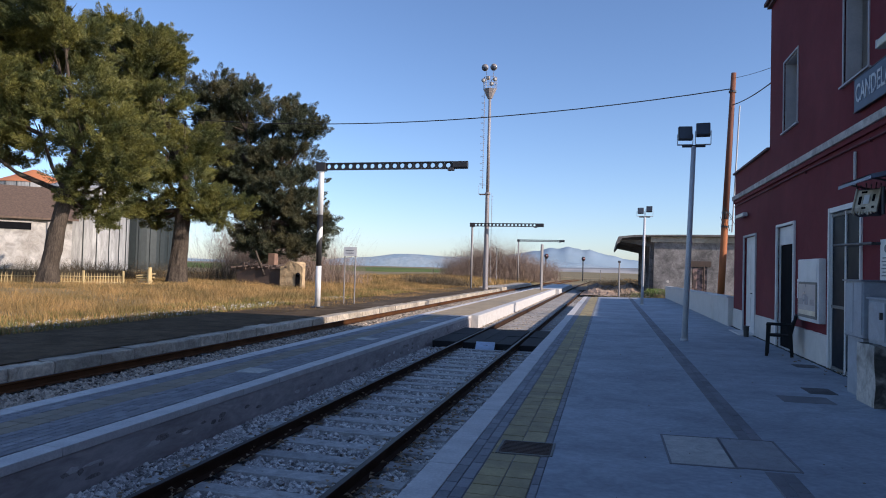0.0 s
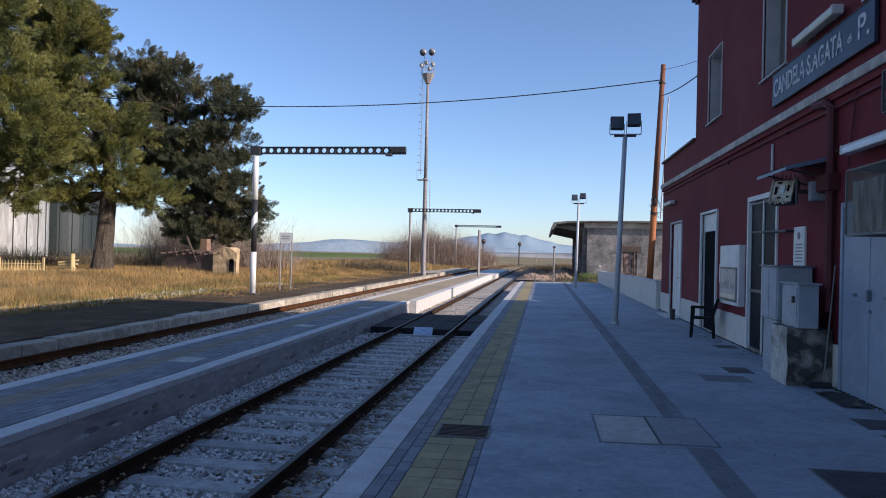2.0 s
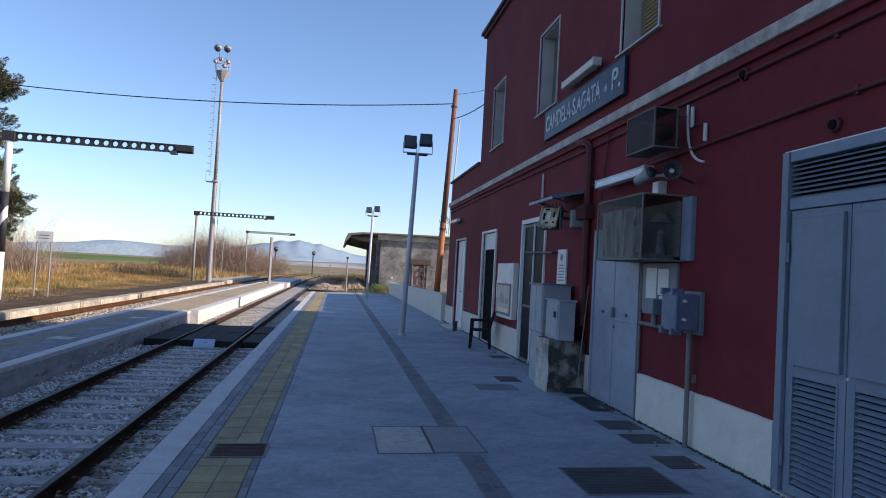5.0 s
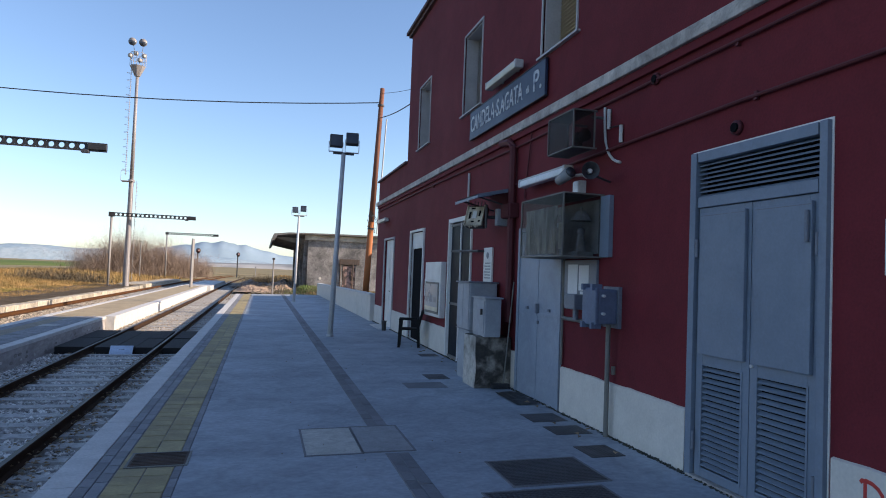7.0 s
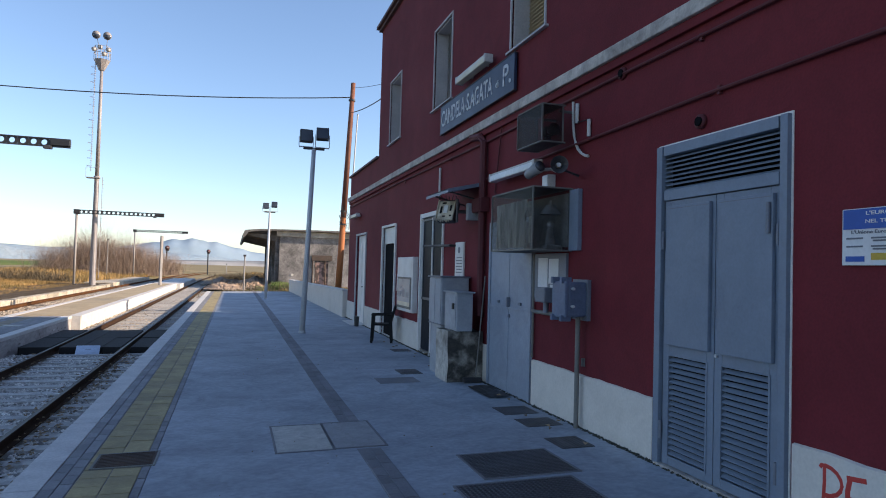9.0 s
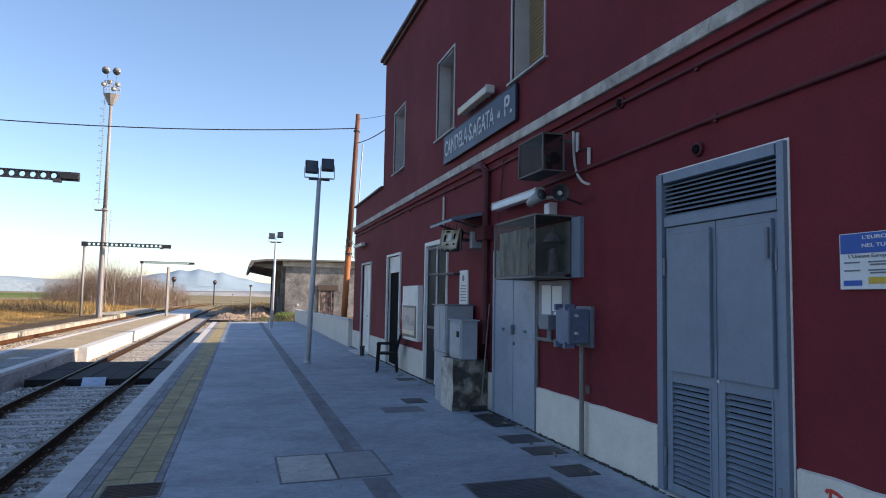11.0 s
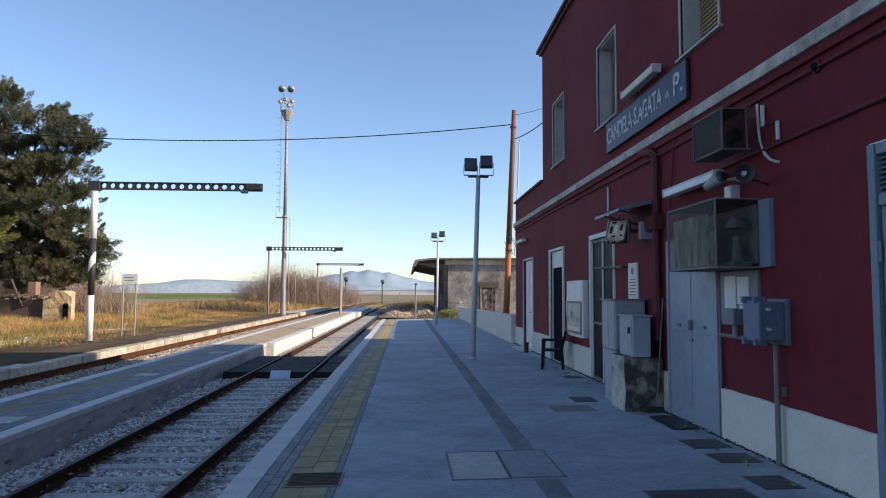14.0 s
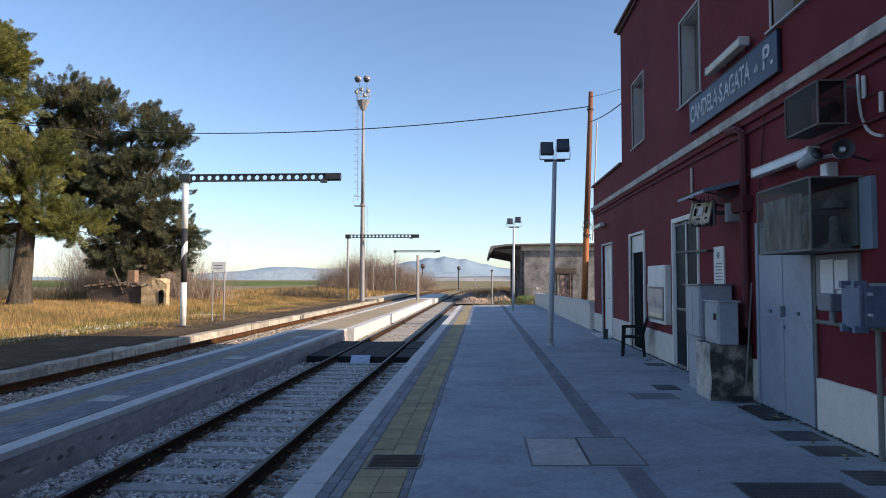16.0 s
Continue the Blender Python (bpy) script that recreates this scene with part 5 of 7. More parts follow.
for z in (1.25, 1.42):
    rpart("bolt", (3.16, 5.53, z), (3.16, 5.57, z), 0.014, M["galv"], mb)
pipe("steel_conduit", [(W - 0.08, 5.66, 0.06), (W - 0.08, 5.66, 1.14)], 0.024, M["frame_grey"], "dull grey conduit running down to the platform", [(5.66, 0.7)])
pipe("steel_conduit", [(W - 0.06, 6.72, 1.13), (W - 0.06, 5.85, 1.13)], 0.022, M["frame_grey"], "horizontal grey conduit under the boxes")
vs = pipe("door_rail", [(W - 0.03, 6.78, 0.6), (W - 0.03, 6.78, 1.82)], 0.015, M["frame_grey"], "thin grey post beside the steel door")

# ---- timetable, plates, bar ----
tb = thing("timetable_case", "white metal timetable case with a glazed poster", "notice board")
bpart("case", (W - 0.11, 11.85, 0.74, W, 13.05, 1.80), M["white"], tb, bev=0.012)
bpart("header", (W - 0.116, 11.95, 1.45, W - 0.111, 12.95, 1.72), M["white"], tb, bev=0)
win = bpart("glazed_door", (W - 0.122, 11.93, 0.80, W - 0.111, 12.97, 1.41), M["frame_grey"], tb, "dull metal frame round the poster", bev=0.004)
# poster and cream strip are coloured like the bright reflection in the pane
bpart("poster", (W - 0.126, 11.98, 0.85, W - 0.1225, 12.92, 1.37), M["poster_blue"], win, "poster behind glass with a blue-grey reflection painted into its colour", bev=0)
bpart("poster_edge", (W - 0.128, 11.98, 0.85, W - 0.1262, 12.92, 0.93), M["tube_old"], win, "cream strip of the reflection painted along the poster", bev=0)
for k_ in range(3):
    bpart("print_block", (W - 0.128, 12.05 + 0.3 * k_, 1.02, W - 0.1262, 12.27 + 0.3 * k_, 1.12 + 0.05 * (k_ % 2)), M["plate_grey"], win, bev=0)
for y0, y1, z0, z1 in ((13.12, 13.32, 1.5, 1.68), (13.1, 13.45, 1.1, 1.45)):
    pl = thing("wall_plate", "small white enamel plate beside the dark door", "plate")
    bpart("plate", (W - 0.02, y0, z0, W, y1, z1), M["white"], pl)
    bpart("print_bar", (W - 0.023, y0 + 0.04, z1 - 0.07, W - 0.0205, y1 - 0.04, z1 - 0.045), M["ink"], pl, bev=0)
pl = thing("notice_plate", "narrow white notice plate with a dark emblem", "plate")
bpart("plate", (W - 0.03, 9.24, 1.48, W, 9.62, 2.0), M["white"], pl)
for k in range(6):
    bpart("print_bar", (W - 0.034, 9.29, 1.53 + k * 0.045, W - 0.031, 9.56 - 0.03 * (k % 2), 1.545 + k * 0.045), M["ink"], pl, bev=0)
bm = rod(bmesh.new(), (W - 0.035, 9.43, 1.88), (W - 0.031, 9.43, 1.88), 0.05, n=16)
part("emblem", bm, M["ink"], pl)
ba = thing("wall_bar", "black iron bar projecting from the wall by the glazed door", "bracket")
bm = rod(bmesh.new(), (W - 0.12, 9.6, 1.95), (W - 0.12, 11.1, 1.98), 0.02)
rod(bm, (W, 9.62, 1.95), (W - 0.12, 9.62, 1.95), 0.018)
part("bar", bm, M["black"], ba)
eu = thing("funding_sign", "white information panel with a blue heading", "sign")
bpart("panel", (W - 0.025, 2.05, 1.655, W, 2.78, 1.97), M["paper"], eu)
bpart("heading", (W - 0.029, 2.06, 1.855, W - 0.0255, 2.77, 1.965), M["blue_print"], eu, bev=0)
text_part("lettering", "L'EUROPA", 0.029, Matrix.Translation((W - 0.031, 2.53, 1.940)) @ WALL_TEXT, M["white"], eu, width=0.20, depth=0.001)
text_part("lettering", "NEL TUO", 0.029, Matrix.Translation((W - 0.031, 2.545, 1.895)) @ WALL_TEXT, M["white"], eu, width=0.175, depth=0.001)
text_part("lettering", "L'Unione Europea", 0.027, Matrix.Translation((W - 0.028, 2.59, 1.838)) @ WALL_TEXT, M["ink"], eu, width=0.26, depth=0.001)
for y0, y1, z in ((2.65, 2.75, 1.80), (2.40, 2.60, 1.80), (2.42, 2.59, 1.785), (2.65, 2.75, 1.755), (2.38, 2.60, 1.755), (2.42, 2.59, 1.74)):
    bpart("print_bar", (W - 0.028, y0, z, W - 0.0255, y1, z + 0.009), M["ink"], eu, bev=0)
bpart("emblem", (W - 0.028, 2.64, 1.675, W - 0.0255, 2.755, 1.705), M["blue_print"], eu, bev=0)
bpart("emblem", (W - 0.028, 2.45, 1.685, W - 0.0255, 2.60, 1.722), M["gold"], eu, bev=0)


def graffiti():
    t = thing("spray_tag", "red spray-painted letters on the plinth", "graffiti")
    def stroke(pts, r=0.012):
        bm = tube(bmesh.new(), [(0, y, z) for y, z in pts], r, 8)
        for v in bm.verts:
            v.co.x = W - 0.0225 + 0.12 * v.co.x
        part("stroke", bm, M["graffiti"], t)
    stroke([(2.915, 0.485), (2.905, 0.50), (2.885, 0.50)])
    stroke([(2.885, 0.50), (2.885, 0.40), (2.892, 0.30), (2.895, 0.18)])
    arc = [(2.885 - 0.115 * math.sin(k * math.pi / 8), 0.42 + 0.085 * math.cos(k * math.pi / 8)) for k in range(9)]
    stroke(arc)
    stroke([(2.885, 0.335), (2.85, 0.33), (2.82, 0.28), (2.80, 0.2)])
    stroke([(2.72, 0.47), (2.735, 0.40), (2.73, 0.2)], 0.016)
    stroke([(2.74, 0.475), (2.62, 0.49)], 0.014)
    stroke([(2.74, 0.36), (2.65, 0.37)], 0.014)


graffiti()

# ---- covers in the platform ----
def cover(name, label, x0, x1, y0, y1, material, ribs=0, rim=None):
    t = thing(name, label, "cover")
    part("plate", slab(x0, x1, y0, y1, depth=0.02, lift=0.005, bev=0.002), material, t)
    if rim:
        for dims in ((x0 - 0.02, x0 - 0.002, y0 - 0.02, y1 + 0.02), (x1 + 0.002, x1 + 0.02, y0 - 0.02, y1 + 0.02), (x0, x1, y0 - 0.02, y0 - 0.002), (x0, x1, y1 + 0.002, y1 + 0.02)):
            part("rim", slab(*dims, depth=0.02, lift=0.007), rim, t)
    for i in range(ribs):
        yy = y0 + (i + 0.5) * (y1 - y0) / ribs
        part("rib", slab(x0 + 0.015, x1 - 0.015, yy - 0.006, yy + 0.006, depth=0.006, lift=0.010), material, t)
    return t


cover("access_cover", "pale chequered steel half of the access cover", 0.45, 0.905, 5.50, 6.40, M["plate_light"], 0, M["asphalt"])
cover("access_cover", "grey painted half of the access cover", 0.93, 1.36, 5.52, 6.42, M["plate_grey"], 0, M["asphalt"])
cover("drain_grate", "dark iron drain grate in the yellow paving", -0.90, -0.485, 5.42, 5.79, M["rust"], 9, M["frame_grey"])
for x0, x1, y0, y1, lab in ((2.83, 3.22, 6.34, 6.72, "small iron cover near the wall"), (2.84, 3.22, 5.80, 6.14, "small iron cover near the wall"),
                            (2.80, 3.12, 5.02, 5.38, "small iron cover near the wall"), (1.87, 2.63, 4.44, 5.05, "wide dark iron cover"),
                            (1.60, 2.50, 3.6, 4.33, "wide dark iron cover"), (2.40, 2.72, 9.12, 9.56, "small iron cover near the glazed door"),
                            (2.88, 3.22, 11.6, 11.95, "small iron cover by the threshold")):
    cover("iron_cover", lab + ", set flush in the concrete", x0, x1, y0, y1, M["chequer"], 0, M["asphalt"] if x0 < 2 else None)
trenches = []
for y0, y1 in ((-10, 5.46), (6.46, 39.2)):
    st = thing("trench_patch", "strip of dark grey pavers filling a trench in the concrete", "patch", kind="structure")
    part("fill", slab(1.10, 1.30, y0, y1, depth=0.01, lift=0.002), M["asphalt"], st)
    trenches.append((st, y0, y1))
st = thing("repair_patch", "dark rectangular repair patch in the concrete", "patch", kind="structure")
part("fill", slab(1.95, 2.5, 8.45, 8.87, depth=0.01, lift=0.004), M["asphalt"], st)


stones("wall_grit", 3.295, 3.35, 2.0, 20.0, 3200, 0.013, 0.064, 51, "dark mossy grit along the foot of the wall", "grime", mound=0.006)
stones("platform_crumbs", 0.0, 3.2, 3.0, 16.0, 90, 0.010, 0.045, 52, "few small stones lying on the concrete", "yard_stone", mound=0.0)

# ---- plastic chair ----
def chair():
    t = thing("plastic_chair", "dark green moulded plastic garden chair by the wall", "chair", (2.98, 13.15, pz(2.98)))
    P_ = M["plastic"]
    def leg(x, y, lx, ly, top):
        bm = bmesh.new()
        r0 = [bm.verts.new((x + lx + a, y + ly + b, 0)) for a, b in ((-0.03, -0.025), (0.03, -0.025), (0.03, 0.025), (-0.03, 0.025))]
        r1 = [bm.verts.new((x + a, y + b, top)) for a, b in ((-0.04, -0.03), (0.04, -0.03), (0.04, 0.03), (-0.04, 0.03))]
        for k in range(4):
            bm.faces.new((r0[k], r0[(k + 1) % 4], r1[(k + 1) % 4], r1[k]))
        bm.faces.new(r0[::-1])
        bm.faces.new(r1)
        part("leg", bm, P_, t)
    leg(-0.20, -0.20, -0.03, -0.03, 0.60)
    leg(-0.20, 0.20, -0.03, 0.03, 0.60)
    leg(0.19, -0.20, 0.05, -0.03, 0.60)
    leg(0.19, 0.20, 0.05, 0.03, 0.60)
    part("seat", box(bmesh.new(), -0.23, -0.21, 0.37, 0.22, 0.21, 0.41, 0.015), P_, t)
    for y in (-0.225, 0.225):
        bm = box(bmesh.new(), -0.25, y - 0.03, 0.585, 0.24, y + 0.03, 0.615, 0.012)
        part("armrest", bm, P_, t)
    back = part("backrest", tube(bmesh.new(), [(0.20, -0.20, 0.40), (0.27, -0.21, 0.66), (0.30, -0.15, 0.75), (0.31, 0, 0.78), (0.30, 0.15, 0.75), (0.27, 0.21, 0.66), (0.20, 0.20, 0.40)], 0.034, 8), P_, t)
    for y in (-0.13, -0.065, 0, 0.065, 0.13):
        part("slat", box(bmesh.new(), -0.008, -0.024, 0, 0.008, 0.024, 0.38, 0.004), P_, back).matrix_basis = pose(0.20, y, 0.39, 0, 15, 0)
    t.rotation_euler[2] = radians(-14)
    t.scale = (0.86, 0.86, 0.94)


chair()
bn = thing("ash_bin", "small dark cylindrical bin on the doorstep", "bin")
bm = rod(bmesh.new(), (3.1, 16.7, pz(3.1)), (3.1, 16.7, 0.31), 0.055, 0.065, 18)
part("body", bm, M["black"], bn)
rpart("rim", (3.1, 16.7, 0.30), (3.1, 16.7, 0.315), 0.07, M["iron"], bn, n=18)


# ---- platform lamps ----
def platform_lamp(x, y, lean, drop, k_):
    t = thing("platform_lamp", "tall grey steel post with two black floodlights", "street lamp", (x, y, pz(x)), "platform lamps")
    top = Vector((lean, 0, 4.28 - drop))
    rpart("post", (0, 0, 0), top, 0.065, M["galv"], t, r1=0.05, n=18)
    rpart("base_collar", (0, 0, 0), (0, 0, 0.05), 0.085, M["galv"], t, n=18)
    bpart("crossbar", (top.x - 0.24, -0.03, top.z - 0.02, top.x + 0.24, 0.03, top.z + 0.03), M["black"], t)
    for sx, tilt, zz in ((-0.18, 8, 4.55 - drop), (0.19, 20, 4.62 - drop)):
        bpart("yoke", (top.x + sx - 0.16, -0.012, top.z + 0.02, top.x + sx + 0.16, 0.012, top.z + 0.05), M["galv"], t)
        for s in (-0.16, 0.16):
            bpart("yoke", (top.x + sx + s - 0.008, -0.012, top.z + 0.05, top.x + sx + s + 0.008, 0.012, zz), M["galv"], t)
        head = part("floodlight", box(bmesh.new(), -0.145, -0.07, -0.14, 0.145, 0.05, 0.16, 0.02), M["black"], t)
        head.matrix_basis = pose(top.x + sx, 0, zz, -tilt, 0, 4 if sx < 0 else -6) @ Matrix.Scale(k_, 4)
        bpart("glass", (-0.125, -0.074, -0.12, 0.125, -0.0705, 0.13), M["lamp_face"], head, bev=0)
        for k in range(5):
            bpart("fin", (-0.12 + k * 0.055, 0.05, -0.1, -0.11 + k * 0.055, 0.085, 0.12), M["black"], head, bev=0)
    return t


pl1 = platform_lamp(1.58, 15.2, 0.13, 0.05, 1.0)
pl2 = platform_lamp(1.46, 30.8, 0.06, 0.34, 0.9)


# ---- perforated arms over the tracks ----
def holed_arm(length, h=0.26, cells=20):
    bm = bmesh.new()
    w = length / cells
    for y in (-0.03, 0.03):
        for k in range(cells):
            cx = (k + 0.5) * w
            outer, inner = [], []
            for i in range(16):
                a = i * math.pi / 8
                ca, sa = math.cos(a), math.sin(a)
                m_ = max(abs(ca) / (w / 2), abs(sa) / (h / 2))
                outer.append(bm.verts.new((cx + ca / m_, y, sa / m_)))
                inner.append(bm.verts.new((cx + ca * 0.36 * h, y, sa * 0.36 * h)))
            for i in range(16):
                j = (i + 1) % 16
                bm.faces.new((outer[i], outer[j], inner[j], inner[i]))
    for z in (-h / 2, h / 2):
        box(bm, 0, -0.06, z - 0.018, length, 0.06, z + 0.018)
    return bm


def track_arm(x, y, z0, top, length, banded, seed):
    t = thing("perforated_arm_mast", "white post with a black perforated arm reaching over the track" if banded else "grey post with a black perforated arm reaching over the track",
              "mast", (x, y, z0), "perforated arm masts")
    h = top - z0
    if banded:
        for a, b, m_ in ((0.0, 1.72, "white"), (1.72, 3.82, "black"), (3.82, h, "white")):
            rpart("post", (0, 0, a), (0, 0, b), 0.115, M[m_], t, n=20)
        bm = rod(bmesh.new(), (0, 0, 2.72), (0, 0, 3.14), 0.117, n=20, cap=False)
        for v in bm.verts:
            v.co.z += v.co.x * 1.7
        part("band", bm, M["white"], t, "slanting white band")
    else:
        rpart("post", (0, 0, 0), (0, 0, h), 0.09, M["post_grey"], t, n=16)
    bpart("foot", (-0.2, -0.2, 0, 0.2, 0.2, 0.06), M["iron"], t)
    arm = part("arm", holed_arm(length), M["black"], t)
    arm.location = (-0.15, 0, h + 0.02)
    bpart("end_box", (length - 0.75, -0.11, h - 0.08, length - 0.15, 0.11, h + 0.13), M["black"], t, bev=0.02)
    bpart("lamp", (length - 0.95, -0.1, h - 0.2, length - 0.7, 0.1, h - 0.08), M["iron"], t, bev=0.02)
    bpart("head_plate", (-0.2, -0.14, h - 0.16, 0.2, 0.14, h + 0.18), M["black"], t, bev=0.01)


track_arm(-11.55, 25.0, -0.3, 5.48, 6.3, True, 1)
track_arm(-11.3, 55.0, -0.3, 5.17, 6.2, False, 2)
track_arm(-12.2, 92.0, -0.3, 5.5, 6.5, False, 3)

# ---- lighting tower ----
tw = thing("lighting_tower", "tall slim steel tower with a ladder, platform and round lamps", "mast", (-10.15, 55.5, -0.3))
S = 18.0
bm = bmesh.new()
rod(bm, (0, 0, 0), (0, 0, 8.2), 0.23, 0.17, 14)
part("lower_post", bm, M["tower"], tw)
rpart("upper_post", (0, 0, 8.2), (0, 0, 16.6), 0.15, M["tower"], tw, r1=0.11, n=18)
rpart("flange", (0, 0, 8.1), (0, 0, 8.28), 0.23, M["tower"], tw, n=18)
lad = rpart("ladder_stile", (-0.42, -0.15, 8.6), (-0.42, -0.15, 17.0), 0.02, M["tower"], tw, n=6)
rpart("ladder_stile", (0.42, -0.15, 0.5), (0.42, -0.15, 8.2), 0.02, M["tower"], tw, n=6)
me = None
for k in range(46):
    z = 8.7 + k * 0.18 if k < 46 else 0
    bm = None
    if me is None:
        ob = rpart("rung", (-0.5, -0.15, 0), (-0.34, -0.15, 0), 0.012, M["tower"], lad, n=5)
        me = ob.data
    else:
        ob = link("rung", me, None, lad)
    ob.location.z = z
for k in range(26):
    ob = link("rung", me, None, lad)
    ob.location = (0.88, 0, 0.7 + k * 0.29)
for k in range(14):
    z = 9.0 + k * 0.58
    bm = bmesh.new()
    tube(bm, [(-0.42, -0.15, z), (-0.62, -0.2, z), (-0.66, -0.4, z), (-0.42, -0.55, z)], 0.012, 5)
    part("cage_hoop", bm, M["tower"], tw)
bpart("platform_low", (-0.7, -0.35, 8.1, 0.2, 0.3, 8.16), M["tower"], tw)
for x in (-0.7, 0.2):
    rpart("rail_post", (x, -0.35, 8.16), (x, -0.35, 8.9), 0.015, M["tower"], tw, n=5)
rpart("rail_bar", (-0.7, -0.35, 8.9), (0.2, -0.35, 8.9), 0.015, M["tower"], tw, n=5)
bm = rod(bmesh.new(), (0, 0, 16.4), (0, 0, 17.2), 0.2, 0.58, 8)
part("basket", bm, M["tower"], tw)
for k in range(8):
    a = k * math.pi / 4
    rpart("rail_post", (0.58 * math.cos(a), 0.58 * math.sin(a), 17.2), (0.58 * math.cos(a), 0.58 * math.sin(a), 18.2), 0.02, M["tower"], tw, n=5)
    a2 = (k + 1) * math.pi / 4
    for z in (17.7, 18.2):
        rpart("rail_bar", (0.58 * math.cos(a), 0.58 * math.sin(a), z), (0.58 * math.cos(a2), 0.58 * math.sin(a2), z), 0.018, M["tower"], tw, n=5)
for dx, dz in ((-0.38, 18.95), (0.38, 18.95), (-0.5, 17.85), (-0.1, 18.05), (0.48, 17.9), (0.2, 17.55)):
    lampr = rpart("round_lamp", (dx, -0.55, dz), (dx, -0.25, dz + 0.08), 0.30 if dz > 18.5 else 0.17, M["tower"], tw, r1=0.16, n=20)
    rpart("lens", (dx, -0.57, dz), (dx, -0.552, dz), 0.27 if dz > 18.5 else 0.14, M["lamp_face"] if dz > 18.5 else M["plate_light"], lampr, n=20)
    rpart("lamp_arm", (dx, -0.3, dz), (dx * 0.6, 0, 18.0), 0.02, M["tower"], tw, n=5)

# ---- wooden pole and overhead cable ----
wp = thing("wooden_pole", "leaning wooden cable pole, orange below and dark above", "pole", (4.62, 30.2, -0.1))
rpart("lower_shaft", (0, 0, 0), (0.16, 0, 3.95), 0.145, M["wood_orange"], wp, r1=0.14, n=16)
rpart("upper_shaft", (0.16, 0, 3.95), (0.42, 0, 10.25), 0.139, M["wood_pole"], wp, r1=0.105, n=16)
for z in (3.6, 4.2, 9.4):
    rpart("band", (0.16 * z / 3.95, 0, z), (0.16 * z / 3.95 + 0.003, 0, z + 0.08), 0.155, M["iron"], wp)
rpart("conduit", (0.42, -0.1, 3.4), (0.66, -0.1, 8.8), 0.03, M["pvc"], wp)
bm = bmesh.new()
for k in range(5):
    a = 2 * math.pi * k / 5
    tube(bm, [(0.1 + 0.2 * math.cos(a), -0.2, 3.9 + 0.25 * math.sin(a)), (0.3 + 0.25 * math.cos(a + 1), -0.22, 3.75 + 0.3 * math.sin(a + 1)), (0.05, -0.21, 4.5)], 0.012, 5)
part("cable_coil", bm, M["cable"], wp)


def cable(name, a, b, sag, label, r=0.025):
    pts = []
    for i in range(25):
        u = i / 24
        p_ = Vector(a).lerp(Vector(b), u)
        p_.z -= sag * 4 * u * (1 - u)
        pts.append(p_)
    t = thing(name, label, "cable")
    part("strand", tube(bmesh.new(), pts, r, 5), M["cable"], t)


cable("overhead_cable", (4.95, 30.1, 9.45), (-34, 34.5, 11.3), 1.42, "black overhead cable sagging across the tracks")
cable("overhead_cable", (5.0, 30.1, 8.75), (4.4, 15.95, 6.75), 0.22, "black service cable running to the station wall", 0.02)
cable("overhead_cable", (5.02, 30.1, 9.9), (7.0, 19.0, 8.6), 0.3, "thin wire running behind the station", 0.01)

# ---- goods shed ----
sh = thing("goods_shed", "derelict grey goods shed with a cantilevered concrete roof", "shed")
bm = wall_sheet(0, 0.3, 0, 9.0, 0, 5.0, [(3.2, 4.4, 0.0, 2.35)])
fw = part("front_wall", bm, M["shed"], sh)
fw.matrix_basis = Matrix(((0, 1, 0, 3.9), (1, 0, 0, 60.9), (0, 0, 1, -0.3), (0, 0, 0, 1)))
bm = bmesh.new()
box(bm, 3.9, 61.2, -0.3, 4.2, 86, 4.3)
part("side_wall", bm, M["shed"], sh)
for k in range(5):
    bpart("pilaster", (3.55, 61.4 + k * 5.2, -0.3, 3.9, 61.8 + k * 5.2, 4.2), M["shed"], sh, bev=0.01)
    bm = bmesh.new()
    pr = [(3.9, 3.7), (3.9, 4.35), (0.9, 4.42), (0.9, 4.3)]
    r0 = [bm.verts.new((x, 61.45 + k * 5.2, z)) for x, z in pr]
    r1 = [bm.verts.new((x, 61.75 + k * 5.2, z)) for x, z in pr]
    for i in range(4):
        bm.faces.new((r0[i], r0[(i + 1) % 4], r1[(i + 1) % 4], r1[i]))
    bm.faces.new(r0[::-1])
    bm.faces.new(r1)
    part("bracket", bm, M["shed_roof"], sh)
bm = bmesh.new()
prof = [(0.75, 3.95), (0.65, 4.15), (0.85, 4.62), (2.2, 4.78), (6, 4.85), (13.2, 4.9), (13.2, 4.74), (4.1, 4.70), (2.2, 4.62), (1.15, 4.46), (0.95, 4.12)]
r0 = [bm.verts.new((x, 60.2, z)) for x, z in prof]
r1 = [bm.verts.new((x, 87, z)) for x, z in prof]
for i in range(len(prof)):
    j = (i + 1) % len(prof)
    bm.faces.new((r0[i], r0[j], r1[j], r1[i]))
bm.faces.new(r0[::-1])
bm.faces.new(r1)
part("roof", bm, M["shed_roof"], sh)
# pale colour stands in for bounce light on the soffit and beam
bpart("bounce_lit_band", (3.6, 60.72, 4.20, 13.0, 60.9, 4.68), M["barn"], sh, "pale band under the roof with the soffit's bounce light painted in", bev=0.02)
bpart("doorway", (7.0, 61.1, -0.3, 8.4, 61.18, 2.1), M["void"], sh, bev=0)
bpart("door_hood", (6.8, 60.82, 2.1, 8.65, 60.9, 2.6), M["dark_ruin"], sh, bev=0.02)
for x in (6.9, 8.05):
    rpart("hood_post", (x, 60.86, -0.3), (x, 60.86, 2.1), 0.06, M["dark_ruin"], sh)
bpart("door_leaf", (7.15, 60.95, -0.2, 8.3, 61.02, 2.0), M["shed_door"], sh, "sprayed pinkish door panel")
